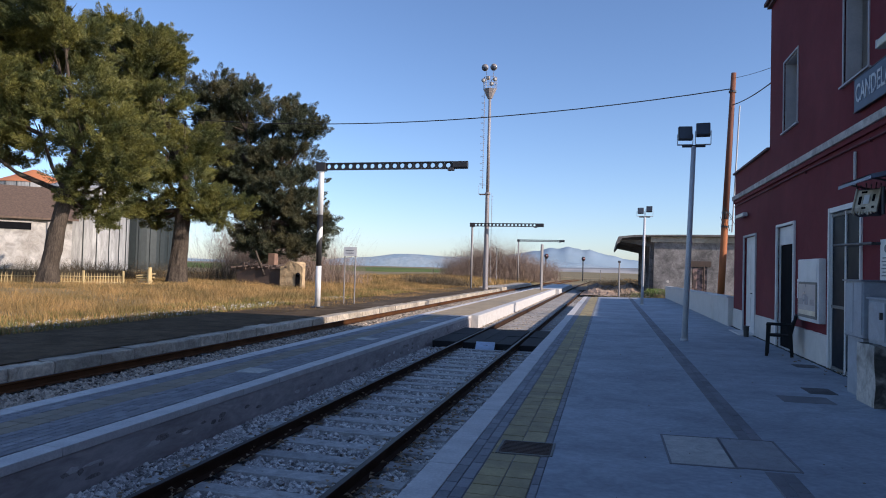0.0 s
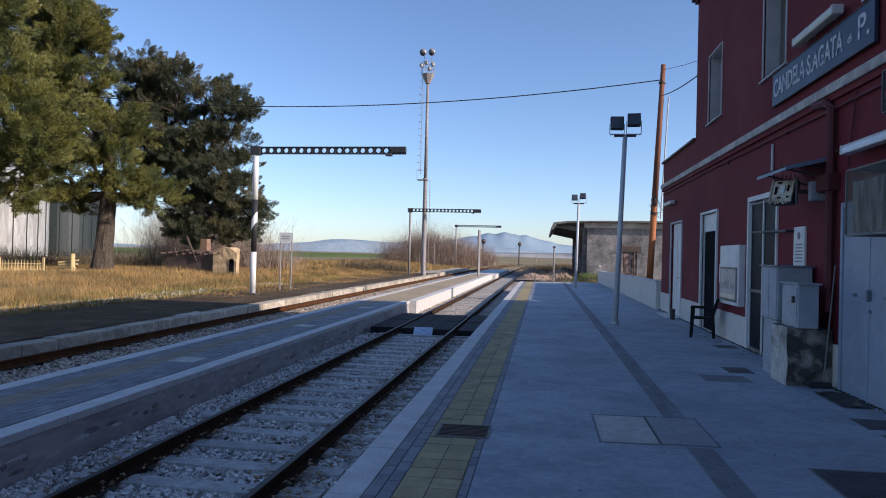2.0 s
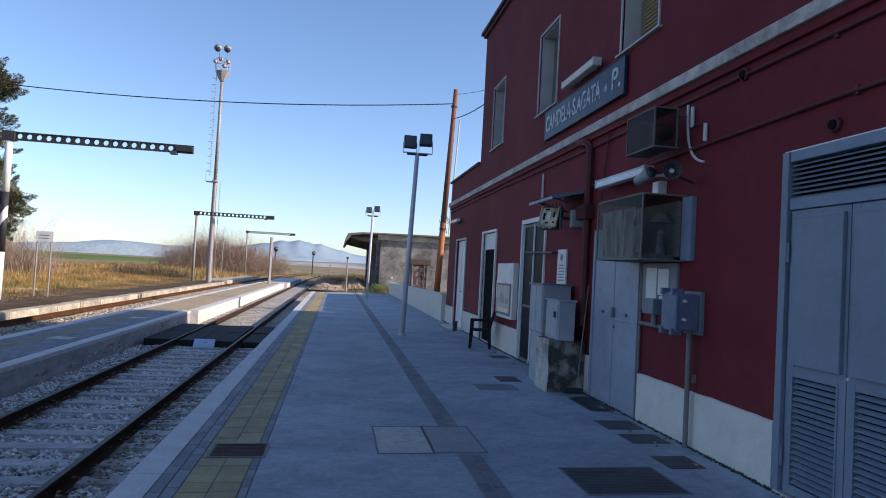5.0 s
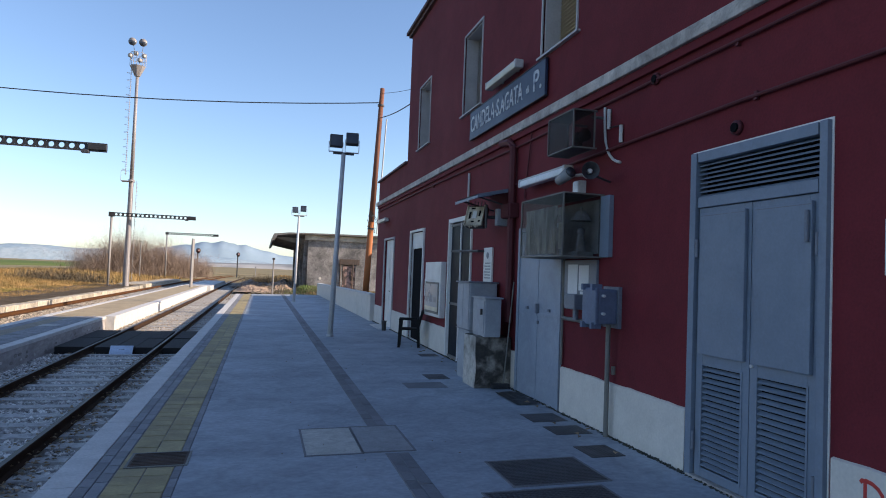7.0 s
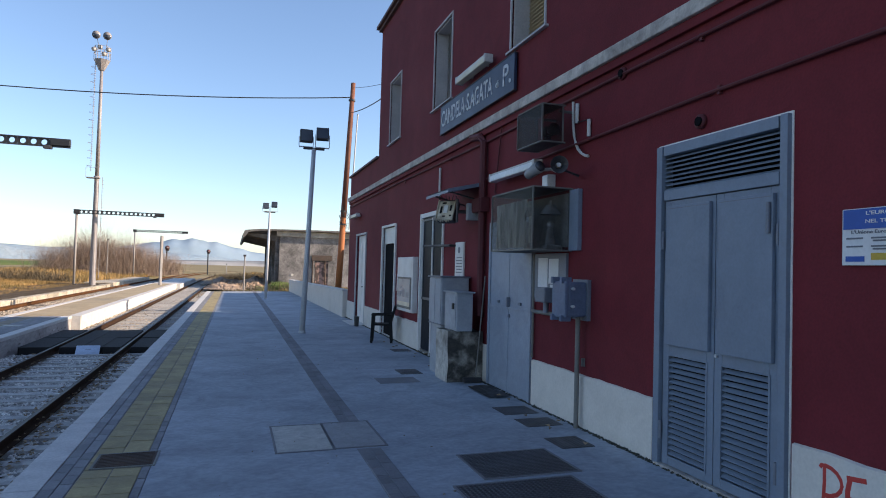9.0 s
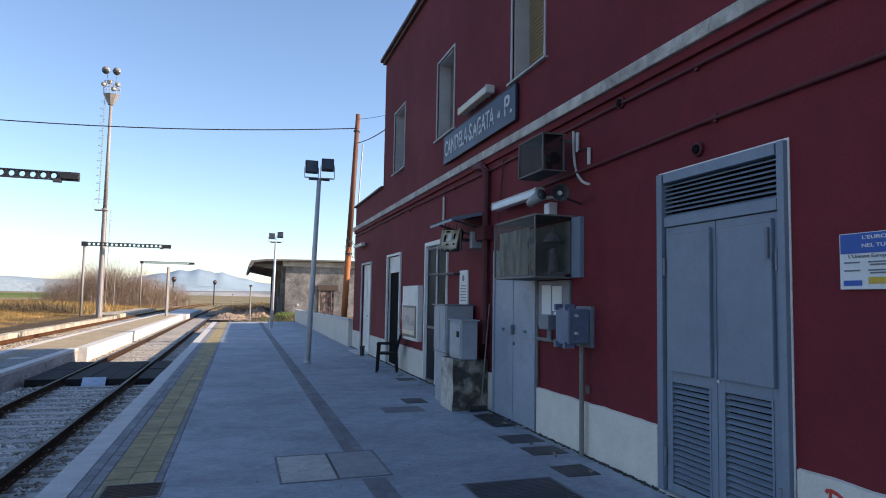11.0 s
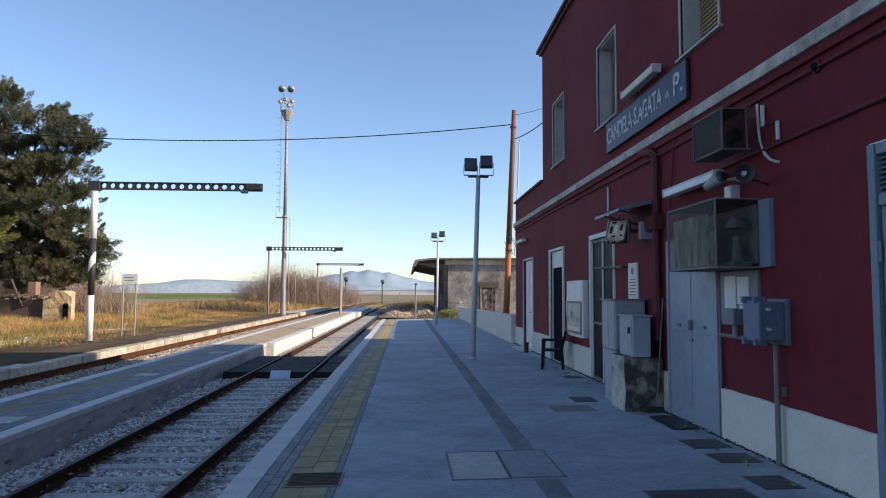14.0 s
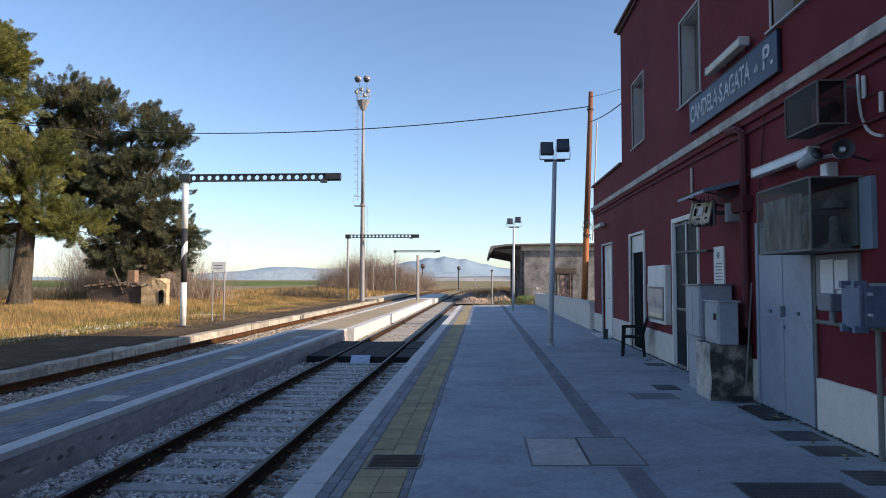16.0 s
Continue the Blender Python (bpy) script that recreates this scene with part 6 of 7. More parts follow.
bm = rod(bmesh.new(), (5.1, 60.85, 0.75), (5.1, 60.895, 0.75), 0.12, n=18)
part("painted_mark", bm, M["plinth"], sh, "round white painted mark")

# ---- posts and signals down the line ----
ip = thing("platform_post", "grey twin-post sign frame standing edge-on on the middle platform", "post")
for y in (54.6, 55.4):
    rpart("post", (-5.35, y, ISL_Z), (-5.35, y, 3.6), 0.08, M["post_grey"], ip)
bpart("panel", (-5.40, 54.6, 2.6, -5.30, 55.4, 3.5), M["post_grey"], ip)


def signal(x, y, h, label):
    t = thing("railway_signal", label, "signal", (x, y, -0.5), "line signals")
    rpart("post", (0.05, 0, 0), (0.05, 0, h + 0.3), 0.07, M["black"], t)
    bpart("head", (-0.12, -0.10, h + 0.25, 0.32, 0.10, h + 1.0), M["black"], t, bev=0.05)
    rpart("target", (0.1, -0.11, h + 0.7), (0.1, -0.15, h + 0.7), 0.36, M["black"], t, n=24)
    rpart("ring", (0.1, -0.15, h + 0.7), (0.1, -0.16, h + 0.7), 0.225, M["red_light"], t, n=24)
    rpart("inner_disc", (0.1, -0.16, h + 0.7), (0.1, -0.17, h + 0.7), 0.175, M["black"], t, n=24)
    rpart("lens", (0.1, -0.17, h + 0.7), (0.1, -0.19, h + 0.7), 0.08, M["plate_light"], t, n=24)
    bpart("ladder", (-0.09, 0.08, 0, -0.02, 0.12, h + 0.3), M["iron"], t)


signal(-9.9, 109, 3.6, "colour light signal with a red-ringed round target")
signal(-4.6, 128, 3.6, "distant colour light signal with a red-ringed target")
for x, y, h in ((0.7, 45, 2.6), (-14.6, 88, 4.6), (-1.2, 120, 2.0), (6.0, 110, 6.5)):
    po = thing("track_post", "thin weathered post beside the line", "post", (x, y, -0.5))
    rpart("shaft", (0, 0, 0), (0, 0, h), 0.05, M["post_grey"], po)
    bpart("cap", (-0.09, -0.09, h, 0.09, 0.09, h + 0.12), M["iron"], po)

# ---- small white notice on two posts ----
ns = thing("track_notice", "white notice board on two thin posts at the platform edge", "sign", (-11.9, 28.6, -0.3))
for x in (0.0, 0.52):
    rpart("post", (x, 0, 0), (x, 0, 2.55), 0.03, M["post_grey"], ns)
bpart("panel", (-0.05, -0.05, 2.2, 0.6, -0.03, 2.62), M["white"], ns, bev=0.004)
for k in range(2):
    bpart("print_bar", (0.05, -0.054, 2.32 + 0.12 * k, 0.45, -0.051, 2.35 + 0.12 * k), M["ink"], ns, bev=0)

# ---- ruined hut ----
hu = thing("ruined_hut", "low roofless hut of crumbling ochre masonry", "hut", (-18.9, 37.7, -0.2))
hu.scale = (1.2, 1.2, 1.15)
bm = bmesh.new()
box(bm, -0.92, 0.0, 0, 0.34, 0.35, 1.6)
bmesh.ops.subdivide_edges(bm, edges=bm.edges, cuts=6, use_grid_fill=True)
for v in bm.verts:
    k = noise.noise(v.co * 2.3)
    if v.co.z > 0.9:
        v.co.z += 0.30 * k - 0.35 * abs(v.co.x + 0.29)
    v.co.y += 0.05 * noise.noise(v.co * 4)
part("end_wall", bm, M["brick_ruin"], hu)
bm = bmesh.new()
box(bm, -3.6, 0.2, 0, -0.5, 0.6, 1.15)
bmesh.ops.subdivide_edges(bm, edges=bm.edges, cuts=6, use_grid_fill=True)
for v in bm.verts:
    if v.co.z > 0.6:
        v.co.z += 0.22 * noise.noise(v.co * 2.1)
# long wall: brown brick and the shade on it in one dark colour
part("long_wall", bm, M["dark_ruin"], hu)
for k in range(9):
    rpart("fallen_rafter", (-3.8 + 0.4 * k, -0.1, 1.15 + 0.05 * (k % 3)), (-3.5 + 0.4 * k, 2.0, 1.35), 0.05, M["dark_ruin"], hu, n=6)
rpart("leaning_beam", (-1.9, 0.1, 0.8), (-2.5, 0.2, 2.1), 0.055, M["bark"], hu)
bpart("chimney", (-2.1, 0.8, 1.0, -1.7, 1.2, 2.0), M["chimney_brick"], hu, bev=0.03)
# black solids paint the shade of the arched opening
bpart("doorway", (-0.02, -0.04, 0.0, 0.22, 0.36, 0.85), M["void"], hu, bev=0)
rpart("arch", (0.10, -0.04, 0.85), (0.10, 0.36, 0.85), 0.12, M["void"], hu, n=16)
rng_ = random.Random(8)
for k in range(26):
    x_, z_ = rng_.uniform(-3.5, -0.7), rng_.uniform(1.05, 1.25)
    bpart("broken_masonry", (x_, 0.1 + rng_.uniform(0, 0.3), z_, x_ + rng_.uniform(0.1, 0.3), 0.6, z_ + rng_.uniform(0.08, 0.26)), M["dark_ruin"], hu, bev=0.02)

# ---- barn and silos on the far side ----
def oriented(x, y, deg):
    return pose(x, y, 0, 0, 0, deg)


bn_ = thing("barn", "low farm building with pale walls and a brown pitched roof", "barn")
bn_.matrix_basis = oriented(-55.3, 58.2, 46) @ Matrix.Scale(1.42, 4)
bpart("wall", (-14, 0, 0.0, 0, 7, 3.9), M["barn"], bn_, bev=0)
bm = bmesh.new()
for a, b in (((-0.4, 3.75), (3.5, 6.3)), ((3.5, 6.3), (7.4, 3.75))):
    quad(bm, (-14.5, a[0], a[1]), (0.4, a[0], a[1]), (0.4, b[0], b[1]), (-14.5, b[0], b[1]))
    quad(bm, (-14.5, a[0], a[1] + 0.15), (0.4, a[0], a[1] + 0.15), (0.4, b[0], b[1] + 0.15), (-14.5, b[0], b[1] + 0.15))
quad(bm, (-14.5, -0.4, 3.75), (0.4, -0.4, 3.75), (0.4, -0.4, 3.9), (-14.5, -0.4, 3.9))
part("roof", bm, M["barn_roof"], bn_)
for x in (-3.6, -8.5):
    # black sheet painted as the unlit opening
    w_ = bpart("vent_window", (x - 1.4, -0.06, 3.0, x + 1.0, -0.003, 3.5), M["void"], bn_, bev=0)
    bpart("frame", (x - 1.5, -0.09, 3.5, x + 1.1, -0.002, 3.6), M["barn"], w_)
bpart("pilaster", (-1.6, -0.15, 0, -1.2, -0.002, 3.7), M["barn"], bn_)


def silo(x, y, r, z1, material, roof, label, ribs=22):
    t = thing("grain_silo", label, "silo", (x, y, 0.0), "silos")
    bm = bmesh.new()
    n = 48
    ring = []
    for z in (0, z1):
        ring.append([bm.verts.new(((r + (0.03 if k % 2 else 0)) * math.cos(2 * math.pi * k / n), (r + (0.03 if k % 2 else 0)) * math.sin(2 * math.pi * k / n), z)) for k in range(n)])
    for k in range(n):
        bm.faces.new((ring[0][k], ring[0][(k + 1) % n], ring[1][(k + 1) % n], ring[1][k]))
    part("shell", bm, material, t)
    bm = bmesh.new()
    rod(bm, (0, 0, z1), (0, 0, z1 + r * 0.42), r + 0.12, 0.25, n)
    part("roof", bm, roof, t)
    for k in range(ribs):
        a = 2 * math.pi * k / ribs
        rpart("stiffener", ((r + 0.05) * math.cos(a), (r + 0.05) * math.sin(a), 0), ((r + 0.05) * math.cos(a), (r + 0.05) * math.sin(a), z1), 0.05, M["silo_dark"], t, n=5)


silo(-61.8, 67.0, 4.9, 9.6, M["silo"], M["silo"], "round galvanised grain silo with vertical ribs")
silo(-65.0, 80.2, 5.0, 8.2, M["silo_dark"], M["silo_dark"], "dark grain silo behind the pines")
silo(-78.0, 75.0, 5.2, 11.4, M["silo"], M["silo_orange"], "grain silo with a ribbed orange conical roof")

# ---- picket fence ----
fe = thing("picket_fence", "low pale wooden picket fence at the edge of the grass", "fence")
fa, fb = Vector((-31.6, 25.75, 0)), Vector((-26.0, 31.05, 0))
bm = bmesh.new()
box(bm, -0.03, -0.012, 0.0, 0.03, 0.012, 0.62)
top = [v for v in bm.verts if v.co.z > 0.5]
for v in top:
    v.co.x *= 0.25
    v.co.z += 0.05
first = part("picket", bm, M["picket"], fe)
n = 56
ang = math.atan2(fb.y - fa.y, fb.x - fa.x)
for k in range(n):
    p_ = fa.lerp(fb, k / (n - 1))
    ob = first if k == 0 else link("picket", first.data, None, fe)
    ob.location = (p_.x, p_.y, 0.02 + 0.03 * noise.noise((k * 0.3, 0, 0)))
    ob.rotation_euler = (random.uniform(-0.06, 0.06), random.uniform(-0.07, 0.07), ang)
for k in range(5):
    p_ = fa.lerp(fb, k / 4)
    bpart("post", (p_.x - 0.05, p_.y - 0.05, 0, p_.x + 0.05, p_.y + 0.05, 0.82), M["picket"], fe)
for z in (0.2, 0.5):
    rpart("stringer", (fa.x, fa.y + 0.03, z), (fb.x, fb.y + 0.03, z), 0.02, M["picket"], fe, n=5)

ts = thing("timber_stack", "few weathered boards and a stump stacked by the fence", "timber", (-25.3, 32.0, 0.0))
rpart("stump", (0.25, 0, 0), (0.25, 0, 1.05), 0.13, M["picket"], ts, r1=0.11)
for k in range(4):
    ob = bpart("board", (-0.5, -0.09, 0, 0.5, 0.09, 0.07), M["picket"], ts, bev=0.008)
    ob.matrix_basis = pose(-0.1, 0.05 * k, 0.12 + 0.16 * k, 6 * (k % 2), 8 - 5 * k, 14 * k - 20)
for k in (-0.42, 0.1):
    bpart("bearer", (k, -0.2, 0, k + 0.1, 0.3, 0.12), M["bark"], ts, bev=0.008)

# ---- far telegraph column seen past the pines ----
tc = thing("concrete_column", "pale concrete column standing beyond the pines", "column", (-35.5, 67.0, -0.3))
rpart("shaft", (0, 0, 0), (0, 0, 7.6), 0.3, M["plinth"], tc, r1=0.24, n=12)
bpart("cap", (-0.4, -0.4, 7.6, 0.4, 0.4, 7.9), M["plinth"], tc)


# ---- vegetation ----
def leaf_cloud(rng, centres, aims, radii, per, size):
    """Tufts of needles: each tuft leans outwards and up, longer than wide."""
    n = len(centres) * per
    c, g_ = np.repeat(centres, per, 0), np.repeat(aims, per, 0)
    r = np.repeat(radii, per)[:, None]
    along = rng.uniform(-1.0, 1.0, (n, 1))
    d = rng.normal(size=(n, 3))
    d /= np.linalg.norm(d, axis=1, keepdims=True)
    girth = (1 - 0.75 * np.clip(along, -0.2, 1)) * (0.35 + 0.65 * rng.uniform(0, 1, (n, 1)) ** 0.5)
    p_ = c + g_ * along * r * 1.15 + d * r * 0.62 * girth
    ax = g_ * 0.9 + d * 0.75 + rng.normal(size=(n, 3)) * 0.25
    ax /= np.linalg.norm(ax, axis=1, keepdims=True)
    sd = np.cross(ax, rng.normal(size=(n, 3)))
    sd /= np.linalg.norm(sd, axis=1, keepdims=True)
    ln = size * rng.uniform(0.6, 1.5, (n, 1))
    w_ = ln * 0.12
    v = np.stack([p_ - sd * w_, p_ + sd * w_, p_ + ax * ln], 1).reshape(-1, 3)
    return v, np.arange(3 * n).reshape(-1, 3)


def pine(name_label, x, y, z, lean, height, blobs, clumps, per, material, seed, trunk_r, size=0.12, clear=0.45):
    """blobs: crown masses as (dx, dy, dz, radius) from the foot of the trunk."""
    rng = np.random.default_rng(seed)
    t = thing("pine_tree", name_label, "tree", (x, y, z), "pines")
    bm = bmesh.new()
    pts = [Vector((lean[0] * u ** 1.3 + 0.25 * math.sin(u * 5 + seed) * u, lean[1] * u, height * clear * 1.35 * u)) for u in (0, 0.12, 0.3, 0.5, 0.75, 1.0)]
    rr = [trunk_r * k for k in (1.3, 1.0, 0.9, 0.8, 0.6, 0.35)]
    stations, widths = [], []
    for k in range(len(pts) - 1):
        for q_ in range(5):
            stations.append(pts[k].lerp(pts[k + 1], q_ / 5))
            widths.append(rr[k] + (rr[k + 1] - rr[k]) * q_ / 5)
    rings = [[bm.verts.new(c_ + Vector((math.cos(a_ * math.pi / 9), math.sin(a_ * math.pi / 9), 0)) * w_ * (1 + 0.16 * noise.noise((a_ * 0.9 if a_ < 9 else (18 - a_) * 0.9, c_.z * 1.3, seed)))) for a_ in range(18)] for c_, w_ in zip(stations, widths)]
    for p_, q_ in zip(rings[:-1], rings[1:]):
        for a_ in range(18):
            bm.faces.new((p_[a_], p_[(a_ + 1) % 18], q_[(a_ + 1) % 18], q_[a_]))
    bm.faces.new(rings[-1])
    part("trunk", bm, M["bark"], t)
    cen, way, rad = [], [], []
    for bx, by, bz, rx in blobs:
        lb = bmesh.new()
        s0 = pts[3] if bz < height * 0.6 else pts[4]
        end = Vector((bx, by, bz))
        midp = s0.lerp(end, 0.5) + Vector((0, 0, -0.4))
        rod(lb, s0, midp, trunk_r * 0.34, trunk_r * 0.22, 8)
        rod(lb, midp, end, trunk_r * 0.22, trunk_r * 0.08, 8)
        for q_ in range(4):
            e2 = end + Vector(rng.normal(size=3) * rx * 0.3)
            rod(lb, midp.lerp(end, 0.5), e2, trunk_r * 0.12, trunk_r * 0.03, 5)
        part("limb", lb, M["bark"], t)
        boughs = max(4, int(clumps * 0.15 * rx * rx))
        d = rng.normal(size=(boughs, 3))
        d /= np.linalg.norm(d, axis=1, keepdims=True)
        swell = np.array([1 + 0.28 * noise.noise(Vector(q_) * 2.2 + Vector((bx, by, bz))) for q_ in d])[:, None]
        hub = np.array([bx, by, bz]) + d * rx * swell * np.array([1, 1, 0.85]) * (rng.uniform(0.25, 1.0, (boughs, 1)) ** 0.35)
        tufts = 10
        spread = np.repeat(rng.uniform(0.5, 1.0, boughs), tufts)[:, None]
        o = rng.normal(size=(boughs * tufts, 3)) * np.array([0.58, 0.58, 0.26])
        cen.append(np.repeat(hub, tufts, 0) + o * spread)
        g_ = np.repeat(d, tufts, 0) * 0.5 + o * 0.8 + np.array([0, 0, 0.5])
        way.append(g_ / np.linalg.norm(g_, axis=1, keepdims=True))
        rad.append(rng.uniform(0.2, 0.42, boughs * tufts))
    v, f = leaf_cloud(rng, np.concatenate(cen), np.concatenate(way), np.concatenate(rad), per, size)
    ob = soup("crown", v, f, M[material], t)
    return t


pine("large pine with rough brown trunk and dense olive-green crown", -27.05, 27.0, 0.0, (0.9, 1.0), 15.5,
     [(-6.4, 1, 14.2, 3.8), (-3.5, 1.4, 14.4, 2.9), (-0.7, 1, 14, 2.3), (-3.8, 0.4, 11.6, 2.7), (-1.5, 1.6, 12.1, 2.1), (-3.2, -0.6, 9.3, 2.6), (-6.1, 0.6, 7.8, 2.8), (-3.6, -1.2, 7.2, 1.6), (-1.1, 0.2, 8.2, 1.8), (1.1, 1.6, 9.5, 2.1), (2.3, 0.4, 7.2, 2), (1.3, 1.6, 5.7, 1.8), (3.2, 1, 5.7, 1.5), (0.9, 2, 4.3, 1.2), (2.9, 2.2, 7.9, 1.6), (-6.7, 1, 10.4, 2.9)], 31, 260, "needles", 11, 0.42)
pine("broad pine with a thick dark trunk and drooping boughs", -25.4, 34.9, 0.0, (0.2, 0.3), 15.0,
     [(2.6, 0.6, 4.7, 1.4), (-5.2, 1.6, 14.7, 2.5), (-2.8, 0.6, 13.6, 2.3), (-4.6, 0.2, 12, 2.5), (-1.9, 0, 11.4, 2), (-3.6, 1.2, 15, 1.8), (-1.2, -0.4, 8, 2.2), (0.4, 0.2, 6.3, 1.9), (-1.6, -0.8, 5.2, 1.6), (-2.5, 0.6, 4.4, 1), (1.2, 1, 5.4, 1.2), (-0.2, 0.8, 9.1, 1.7), (-6.1, 0.6, 15.7, 1.5)], 32, 260, "needles", 12, 0.52)
pine("tall dark evergreen with a ragged silvery crown", -23.3, 42.2, 0.0, (-0.6, 0.2), 14.5,
     [(-5.7, 0.6, 13.6, 2.3), (-2.7, 0, 12.6, 2.3), (-5.6, 1.2, 10.5, 2.5), (-0.3, 0.8, 12.3, 1.7), (1.5, 0.2, 11.2, 1.3), (-2.2, -0.4, 9.4, 2.6), (0.7, 0.6, 9.1, 2.2), (-3.1, 1, 6.7, 2.2), (0.5, -0.4, 6.4, 2.3), (2.3, 0.8, 7.2, 1.3), (-0.6, 0.2, 4.1, 1.8), (1.7, 1, 3.6, 1.5), (3.9, 0.6, 4.6, 1.2), (-1.4, 0.6, 2.9, 0.9), (-3.7, 0, 8.6, 2.2), (2.9, 0.6, 11.2, 0.7), (2.3, 0.4, 5.2, 1.6), (3.0, 0.8, 3.4, 1.2), (-0.7, 0.2, 5.4, 1.8), (-4.3, 0.8, 12.2, 1.8), (0.2, -0.9, 2.7, 1.1), (-1.2, -0.6, 3.1, 1.0), (1.7, -0.4, 2.7, 1.1)], 34, 240, "needles_dark", 13, 0.45)


def blades(name, label, count, region, height, width, material, seed, z_of, bend=0.35, category="grass"):
    rng = np.random.default_rng(seed)
    x0, x1, y0, y1 = region
    x, y = rng.uniform(x0, x1, count), rng.uniform(y0, y1, count)
    patch = np.array([noise.noise((a * 0.25, b * 0.25, seed)) for a, b in zip(x, y)])
    keep = patch > rng.uniform(-0.9, 0.1, count)
    x, y, patch = x[keep], y[keep], patch[keep]
    n = len(x)
    z = np.array([z_of(a, b) for a, b in zip(x, y)])
    h = height * rng.uniform(0.45, 1.25, n) * (0.8 + 0.6 * np.clip(patch, -0.3, 0.6))
    h = np.where(x < -23, h * 0.6, h)
    a = rng.uniform(0, 6.28, n)
    sx, sy = np.cos(a) * width / 2, np.sin(a) * width / 2
    bx, by = rng.normal(0, bend, n) * h, rng.normal(0, bend, n) * h
    v = np.stack([np.stack([x - sx, y - sy, z - 0.02], 1), np.stack([x + sx, y + sy, z - 0.02], 1), np.stack([x + bx, y + by, z + h], 1)], 1).reshape(-1, 3)
    ob = soup(name, v.tolist(), np.arange(3 * n).reshape(-1, 3).tolist(), M[material])
    return tagged(ob, label, category, kind="stuff")


blades("dry_grass", "tall dry yellow grass beyond the far platform", 290000, (-46, -15.0, 10, 66), 0.36, 0.018, "grass", 21, ground_z, bend=0.5)
blades("dry_grass", "thin dry grass at the back of the far platform", 16000, (-15.2, -13.2, 8, 66), 0.22, 0.03, "grass", 22, lambda x, y: max(-0.31, ground_z(x, y)))
blades("dry_grass", "thin tufts growing on the earth platform", 9000, (-13.6, -11.2, 22, 62), 0.10, 0.02, "grass", 27, lambda x, y: -0.305)
blades("dry_grass", "dry grass along the far stretch of the line", 30000, (-30, -10.8, 66, 130), 0.6, 0.09, "grass", 23, ground_z)
blades("green_weeds", "low green weeds in the rubble strip", 24000, (-16.5, -13.3, 12, 45), 0.12, 0.03, "green_grass", 24, lambda x, y: max(-0.31, ground_z(x, y)))
blades("green_weeds", "rough weeds past the end of the platform", 9000, (-1.0, 9, 41, 60), 0.16, 0.05, "green_grass", 25, ground_z)
blades("green_weeds", "bright green weeds at the foot of the derelict shed", 9000, (1.9, 4.4, 52, 60), 0.5, 0.05, "leaf_green", 61, ground_z)
blades("brown_scrub", "low brown scrub scattered over the rough yard", 15000, (-2.5, 14, 44, 130), 0.26, 0.06, "scrub", 28, ground_z, category="scrub")
blades("dry_grass", "pale dry tufts in the rough yard", 9000, (-2.5, 10, 46, 90), 0.2, 0.05, "grass", 29, ground_z)
blades("dry_grass", "dry scrub between the platform end and the shed", 16000, (2, 40, 70, 150), 0.35, 0.09, "grass", 26, ground_z)


def rubble_heap(x, y, rx, ry, h, seed):
    n = 26
    v, f = [], []
    for j in range(n + 1):
        for i in range(n + 1):
            a, b = 2 * i / n - 1, 2 * j / n - 1
            k = max(0.0, 1 - a * a - b * b)
            z = h * k * (0.75 + 0.5 * noise.noise((a * 2.3, b * 2.3, seed))) + 0.22 * h * noise.noise((a * 8, b * 8, seed)) * (k > 0) * min(1, 4 * k)
            v.append((x + rx * a, y + ry * b, -0.42 + max(0, z)))
    for j in range(n):
        for i in range(n):
            q = j * (n + 1) + i
            f.append((q, q + 1, q + n + 2, q + n + 1))
    tagged(soup("rubble_heap", v, f, M["rubble"]), "low heap of reddish-brown earth and rubble in the yard", "rubble", kind="stuff")


for k, (x, y, rx, ry, h) in enumerate(((-0.6, 57, 1.6, 3.0, 0.55), (1.3, 63, 1.9, 3.5, 0.75), (-0.9, 72, 2.2, 4.5, 0.6), (2.6, 76, 1.4, 4, 0.8))):
    rubble_heap(x, y, rx, ry, h, k * 3.7 + 1)


def thicket(name, label, count, centres, height, seed, z, width=0.05, material="twigs"):
    rng = np.random.default_rng(seed)
    v, f = [], []
    for cx, cy, rad, hh in centres:
        for _ in range(int(count * rad)):
            x, y = cx + rng.normal(0, rad * 0.5), cy + rng.normal(0, rad * 0.5)
            p_ = np.array([x, y, z])
            d = np.array([rng.normal(0, 0.25), rng.normal(0, 0.25), 1.0])
            steps = 4
            ln = hh * height * rng.uniform(0.5, 1.1) / steps
            w_ = width * rng.uniform(0.5, 1.2)
            for s in range(steps):
                q_ = p_ + d / np.linalg.norm(d) * ln
                sx = w_ * (1 - s / (steps + 0.5))
                k = len(v)
                a = rng.uniform(0, 3.14)
                o = np.array([math.cos(a), math.sin(a), 0]) * sx / 2
                v += [(p_ - o).tolist(), (p_ + o).tolist(), (q_ + o * 0.7).tolist(), (q_ - o * 0.7).tolist()]
                f.append((k, k + 1, k + 2, k + 3))
                if s:
                    for _b in range(2):
                        e = p_ + np.array([rng.normal(0, 0.5), rng.normal(0, 0.5), rng.uniform(0.2, 0.9)]) * ln * 1.3
                        k = len(v)
                        v += [(p_ - o * 0.5).tolist(), (p_ + o * 0.5).tolist(), e.tolist()]
                        f.append((k, k + 1, k + 2))
                p_ = q_
                d = d + np.array([rng.normal(0, 0.3), rng.normal(0, 0.3), 0])
    ob = soup(name, v, f, M[material])
    return tagged(ob, label, "shrubs", kind="stuff")


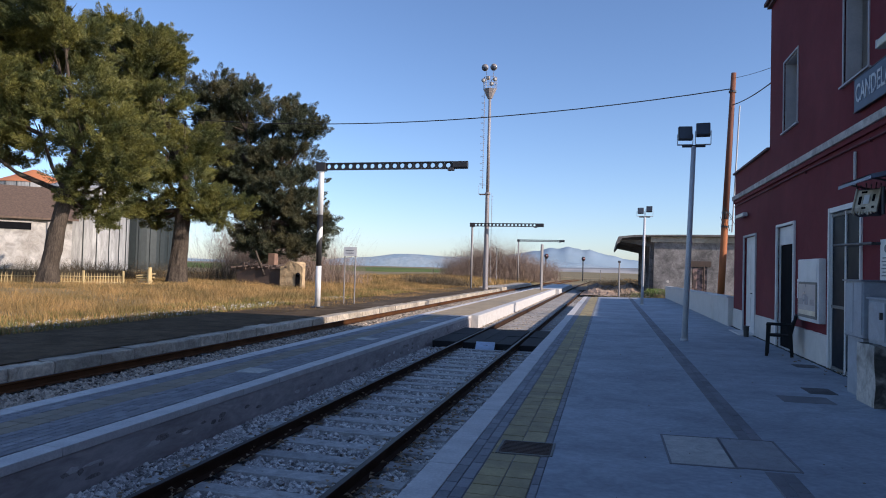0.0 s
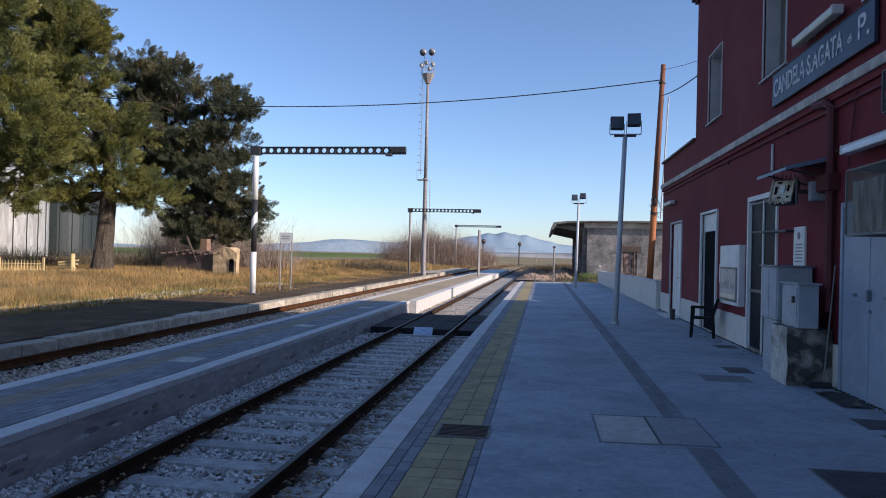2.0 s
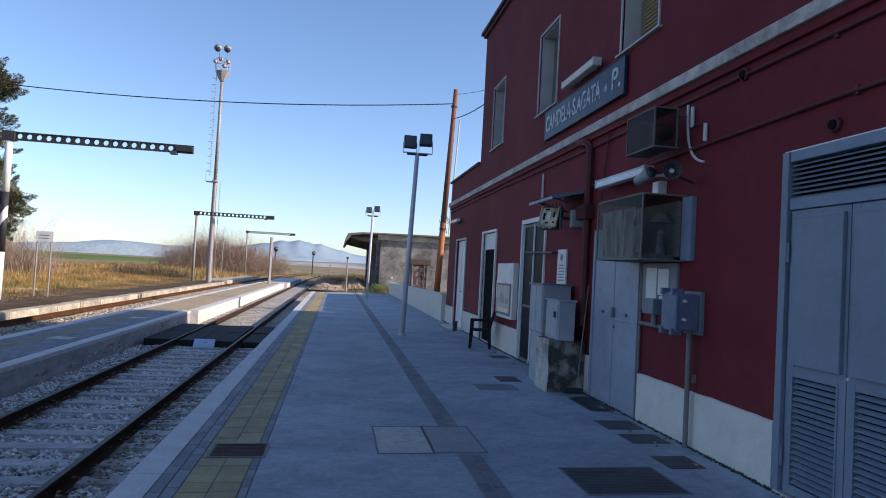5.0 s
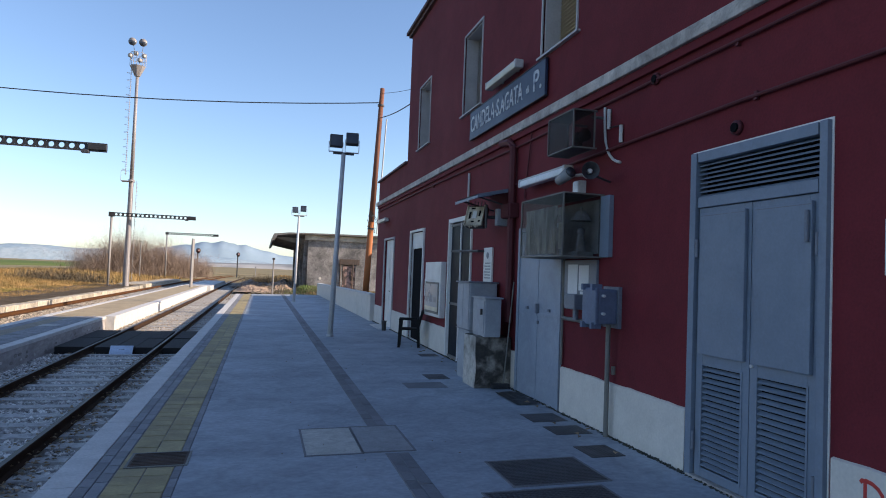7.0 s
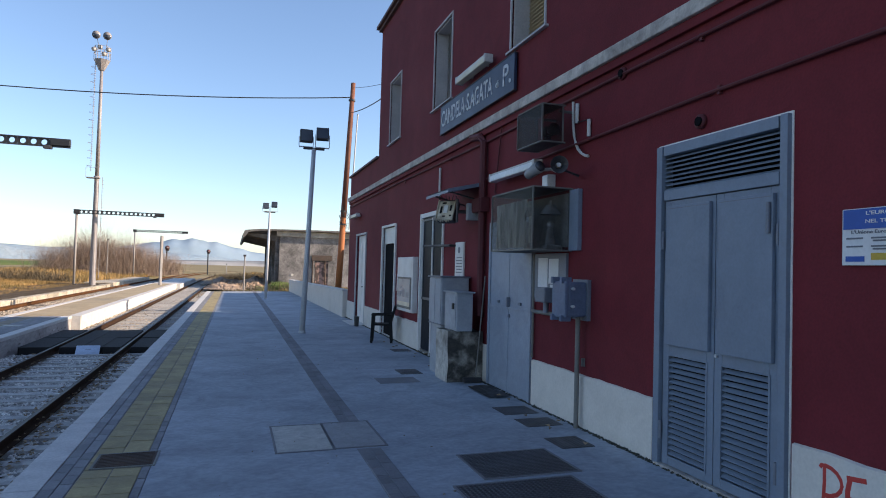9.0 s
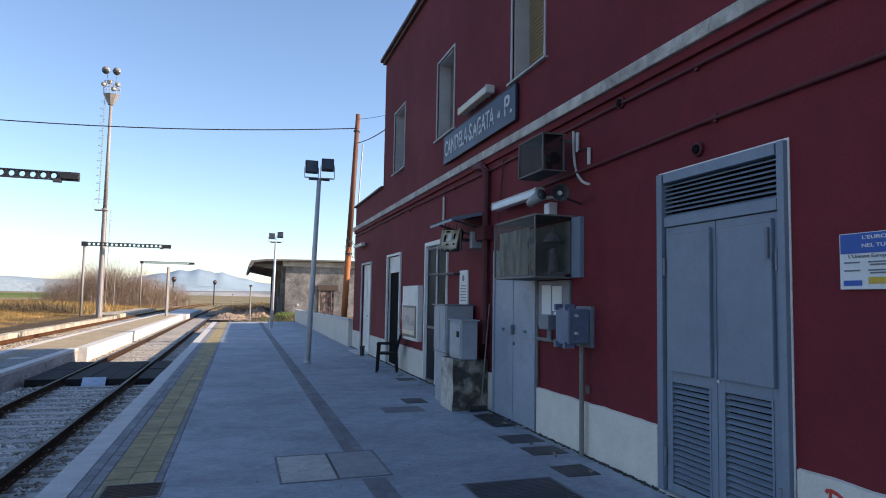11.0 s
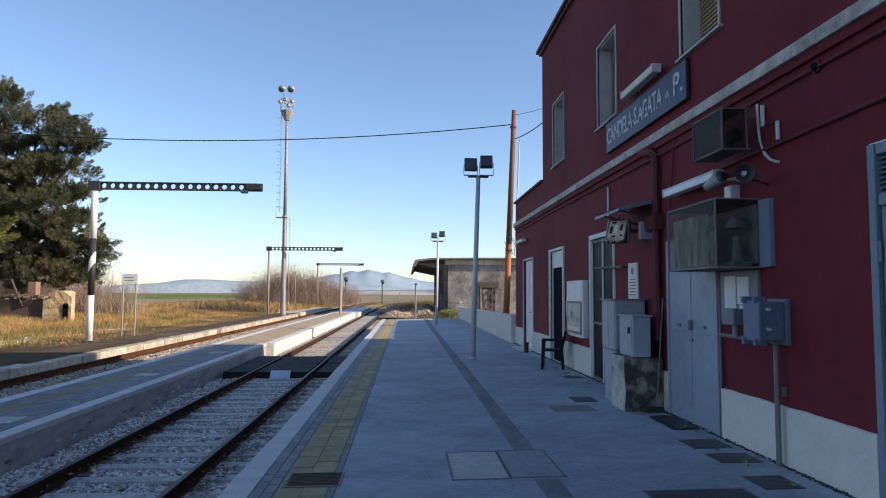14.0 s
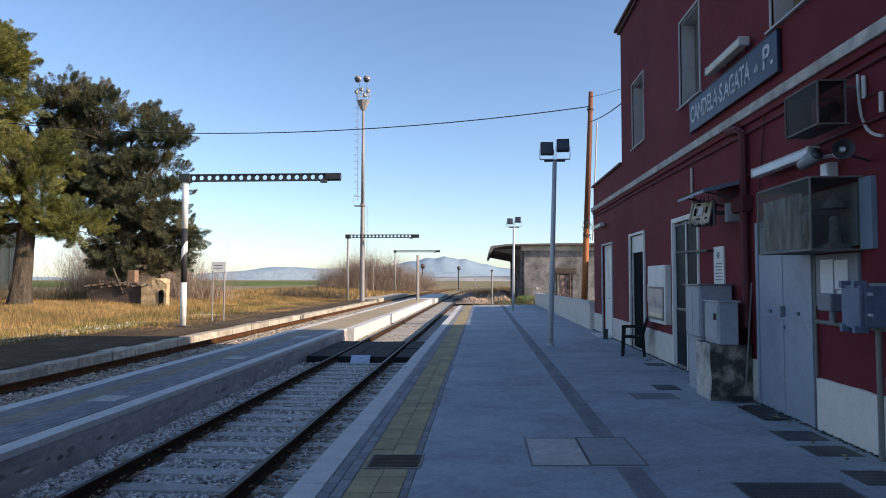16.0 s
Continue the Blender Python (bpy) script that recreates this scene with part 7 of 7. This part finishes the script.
thicket("bare_shrubs", "thicket of bare grey-brown shrubs beside the line", 620,
        [(-21, 93, 2.5, 1.0), (-17.5, 95, 3, 1.25), (-14, 97, 3, 1.15), (-11.5, 99, 2.5, 1.0), (-9.5, 105, 2, 0.8), (-18, 102, 3, 1.3), (-16.4, 95, 1.0, 1.75), (-18.6, 94, 0.7, 1.6), (-13.2, 97, 0.8, 1.5)], 4.3, 31, -0.3, 0.024)
thicket("bare_shrubs", "bare shrubs and saplings behind the ruined hut", 210,
        [(-27, 47, 3, 1.15), (-24, 50, 3, 1.0), (-30, 52, 3, 1.35), (-33, 55, 3, 1.3), (-21, 48, 2.5, 0.55), (-28, 55, 3, 1.2)], 4.9, 32, 0.0, 0.026)
thicket("bramble", "dark brown brambles below the silos", 260, [(-34, 38, 3, 0.36), (-31, 41, 3, 0.36), (-36, 35, 3, 0.32), (-28, 43, 2.5, 0.36), (-38, 32, 3, 0.3), (-33, 35, 2.5, 0.3)], 4.0, 33, 0.05, 0.024, "scrub")
thicket("bramble", "dark low bramble patch in the dry field", 200, [(-17.5, 60, 2.2, 0.32), (-15.5, 61, 2.0, 0.34), (-14.0, 62, 1.4, 0.24)], 4.0, 34, -0.3, 0.04, "scrub")
thicket("bramble", "long dark bank of scrub beyond the platform end", 200, [(0 + 3.2 * k, 92 + 1.5 * (k % 3), 2.4, 0.34 + 0.05 * (k % 2)) for k in range(10)], 3.0, 36, -0.5, 0.06, "scrub")
thicket("bramble", "dark scrub against the end of the platform", 110, [(0.5, 41, 0.7, 0.13), (1.6, 41.3, 0.7, 0.12), (2.6, 41.2, 0.6, 0.13)], 4.0, 37, -0.4, 0.03, "scrub")
thicket("bramble", "brown scrub by the derelict shed", 60, [(1.8, 47, 1.2, 0.2), (3.8, 50, 1.5, 0.22), (0.2, 58, 2, 0.15)], 4.0, 35, -0.3, 0.03, "scrub")

# ---- paving pieces ----
near_m = {"paver": "paver", "tile": "yellow"}
far_m = {"paver": "paver_far", "tile": "yellow_far"}
cells = [(-1.093, 0.092, 0.2, "paver", 0.0), (-1.001, 0.092, 0.2, "paver", 0.1), (-0.854, 0.2, 0.2, "tile", 0.0), (-0.654, 0.2, 0.2, "tile", 0.0), (-0.522, 0.06, 0.2, "paver", 0.1)]
paving(platform, cells, pz, near_m, far_m, -13.8, 39.2, 17.0)
icells = [(-5.07, 0.1, 0.2, "paver", 0.0), (-5.17, 0.1, 0.2, "paver", 0.1), (-5.27, 0.1, 0.2, "paver", 0.0), (-5.37, 0.1, 0.2, "paver", 0.1), (-5.47, 0.1, 0.2, "paver", 0.0), (-5.57, 0.1, 0.2, "paver", 0.1),
          (-5.72, 0.2, 0.2, "tile", 0.0), (-5.92, 0.2, 0.2, "tile", 0.0), (-6.07, 0.1, 0.2, "paver", 0.0), (-6.17, 0.1, 0.2, "paver", 0.1), (-6.25, 0.06, 0.2, "paver", 0.0)]
paving(island, icells, lambda x: ISL_Z, {"paver": "paver", "tile": "worn_tile"}, {"paver": "paver_far", "tile": "worn_tile_far"}, -9.8, 23.0, 10.0)
for y in (9.2, 14.2, 19.5):
    bpart("inspection_lid", (-5.62, y, ISL_Z - 0.02, -5.2, y + 0.45, ISL_Z + 0.006), M["plate_light"], island, "pale concrete lid in the paving")
for st, y0, y1 in trenches:
    paving(st, [(1.15, 0.1, 0.2, "paver", 0.0), (1.25, 0.1, 0.2, "paver", -0.1)], lambda x: pz(x) + 0.007, {"paver": "dark_paver"}, {"paver": "dark_paver_far"}, y0 + 0.11, y1 - 0.21, 17.0)
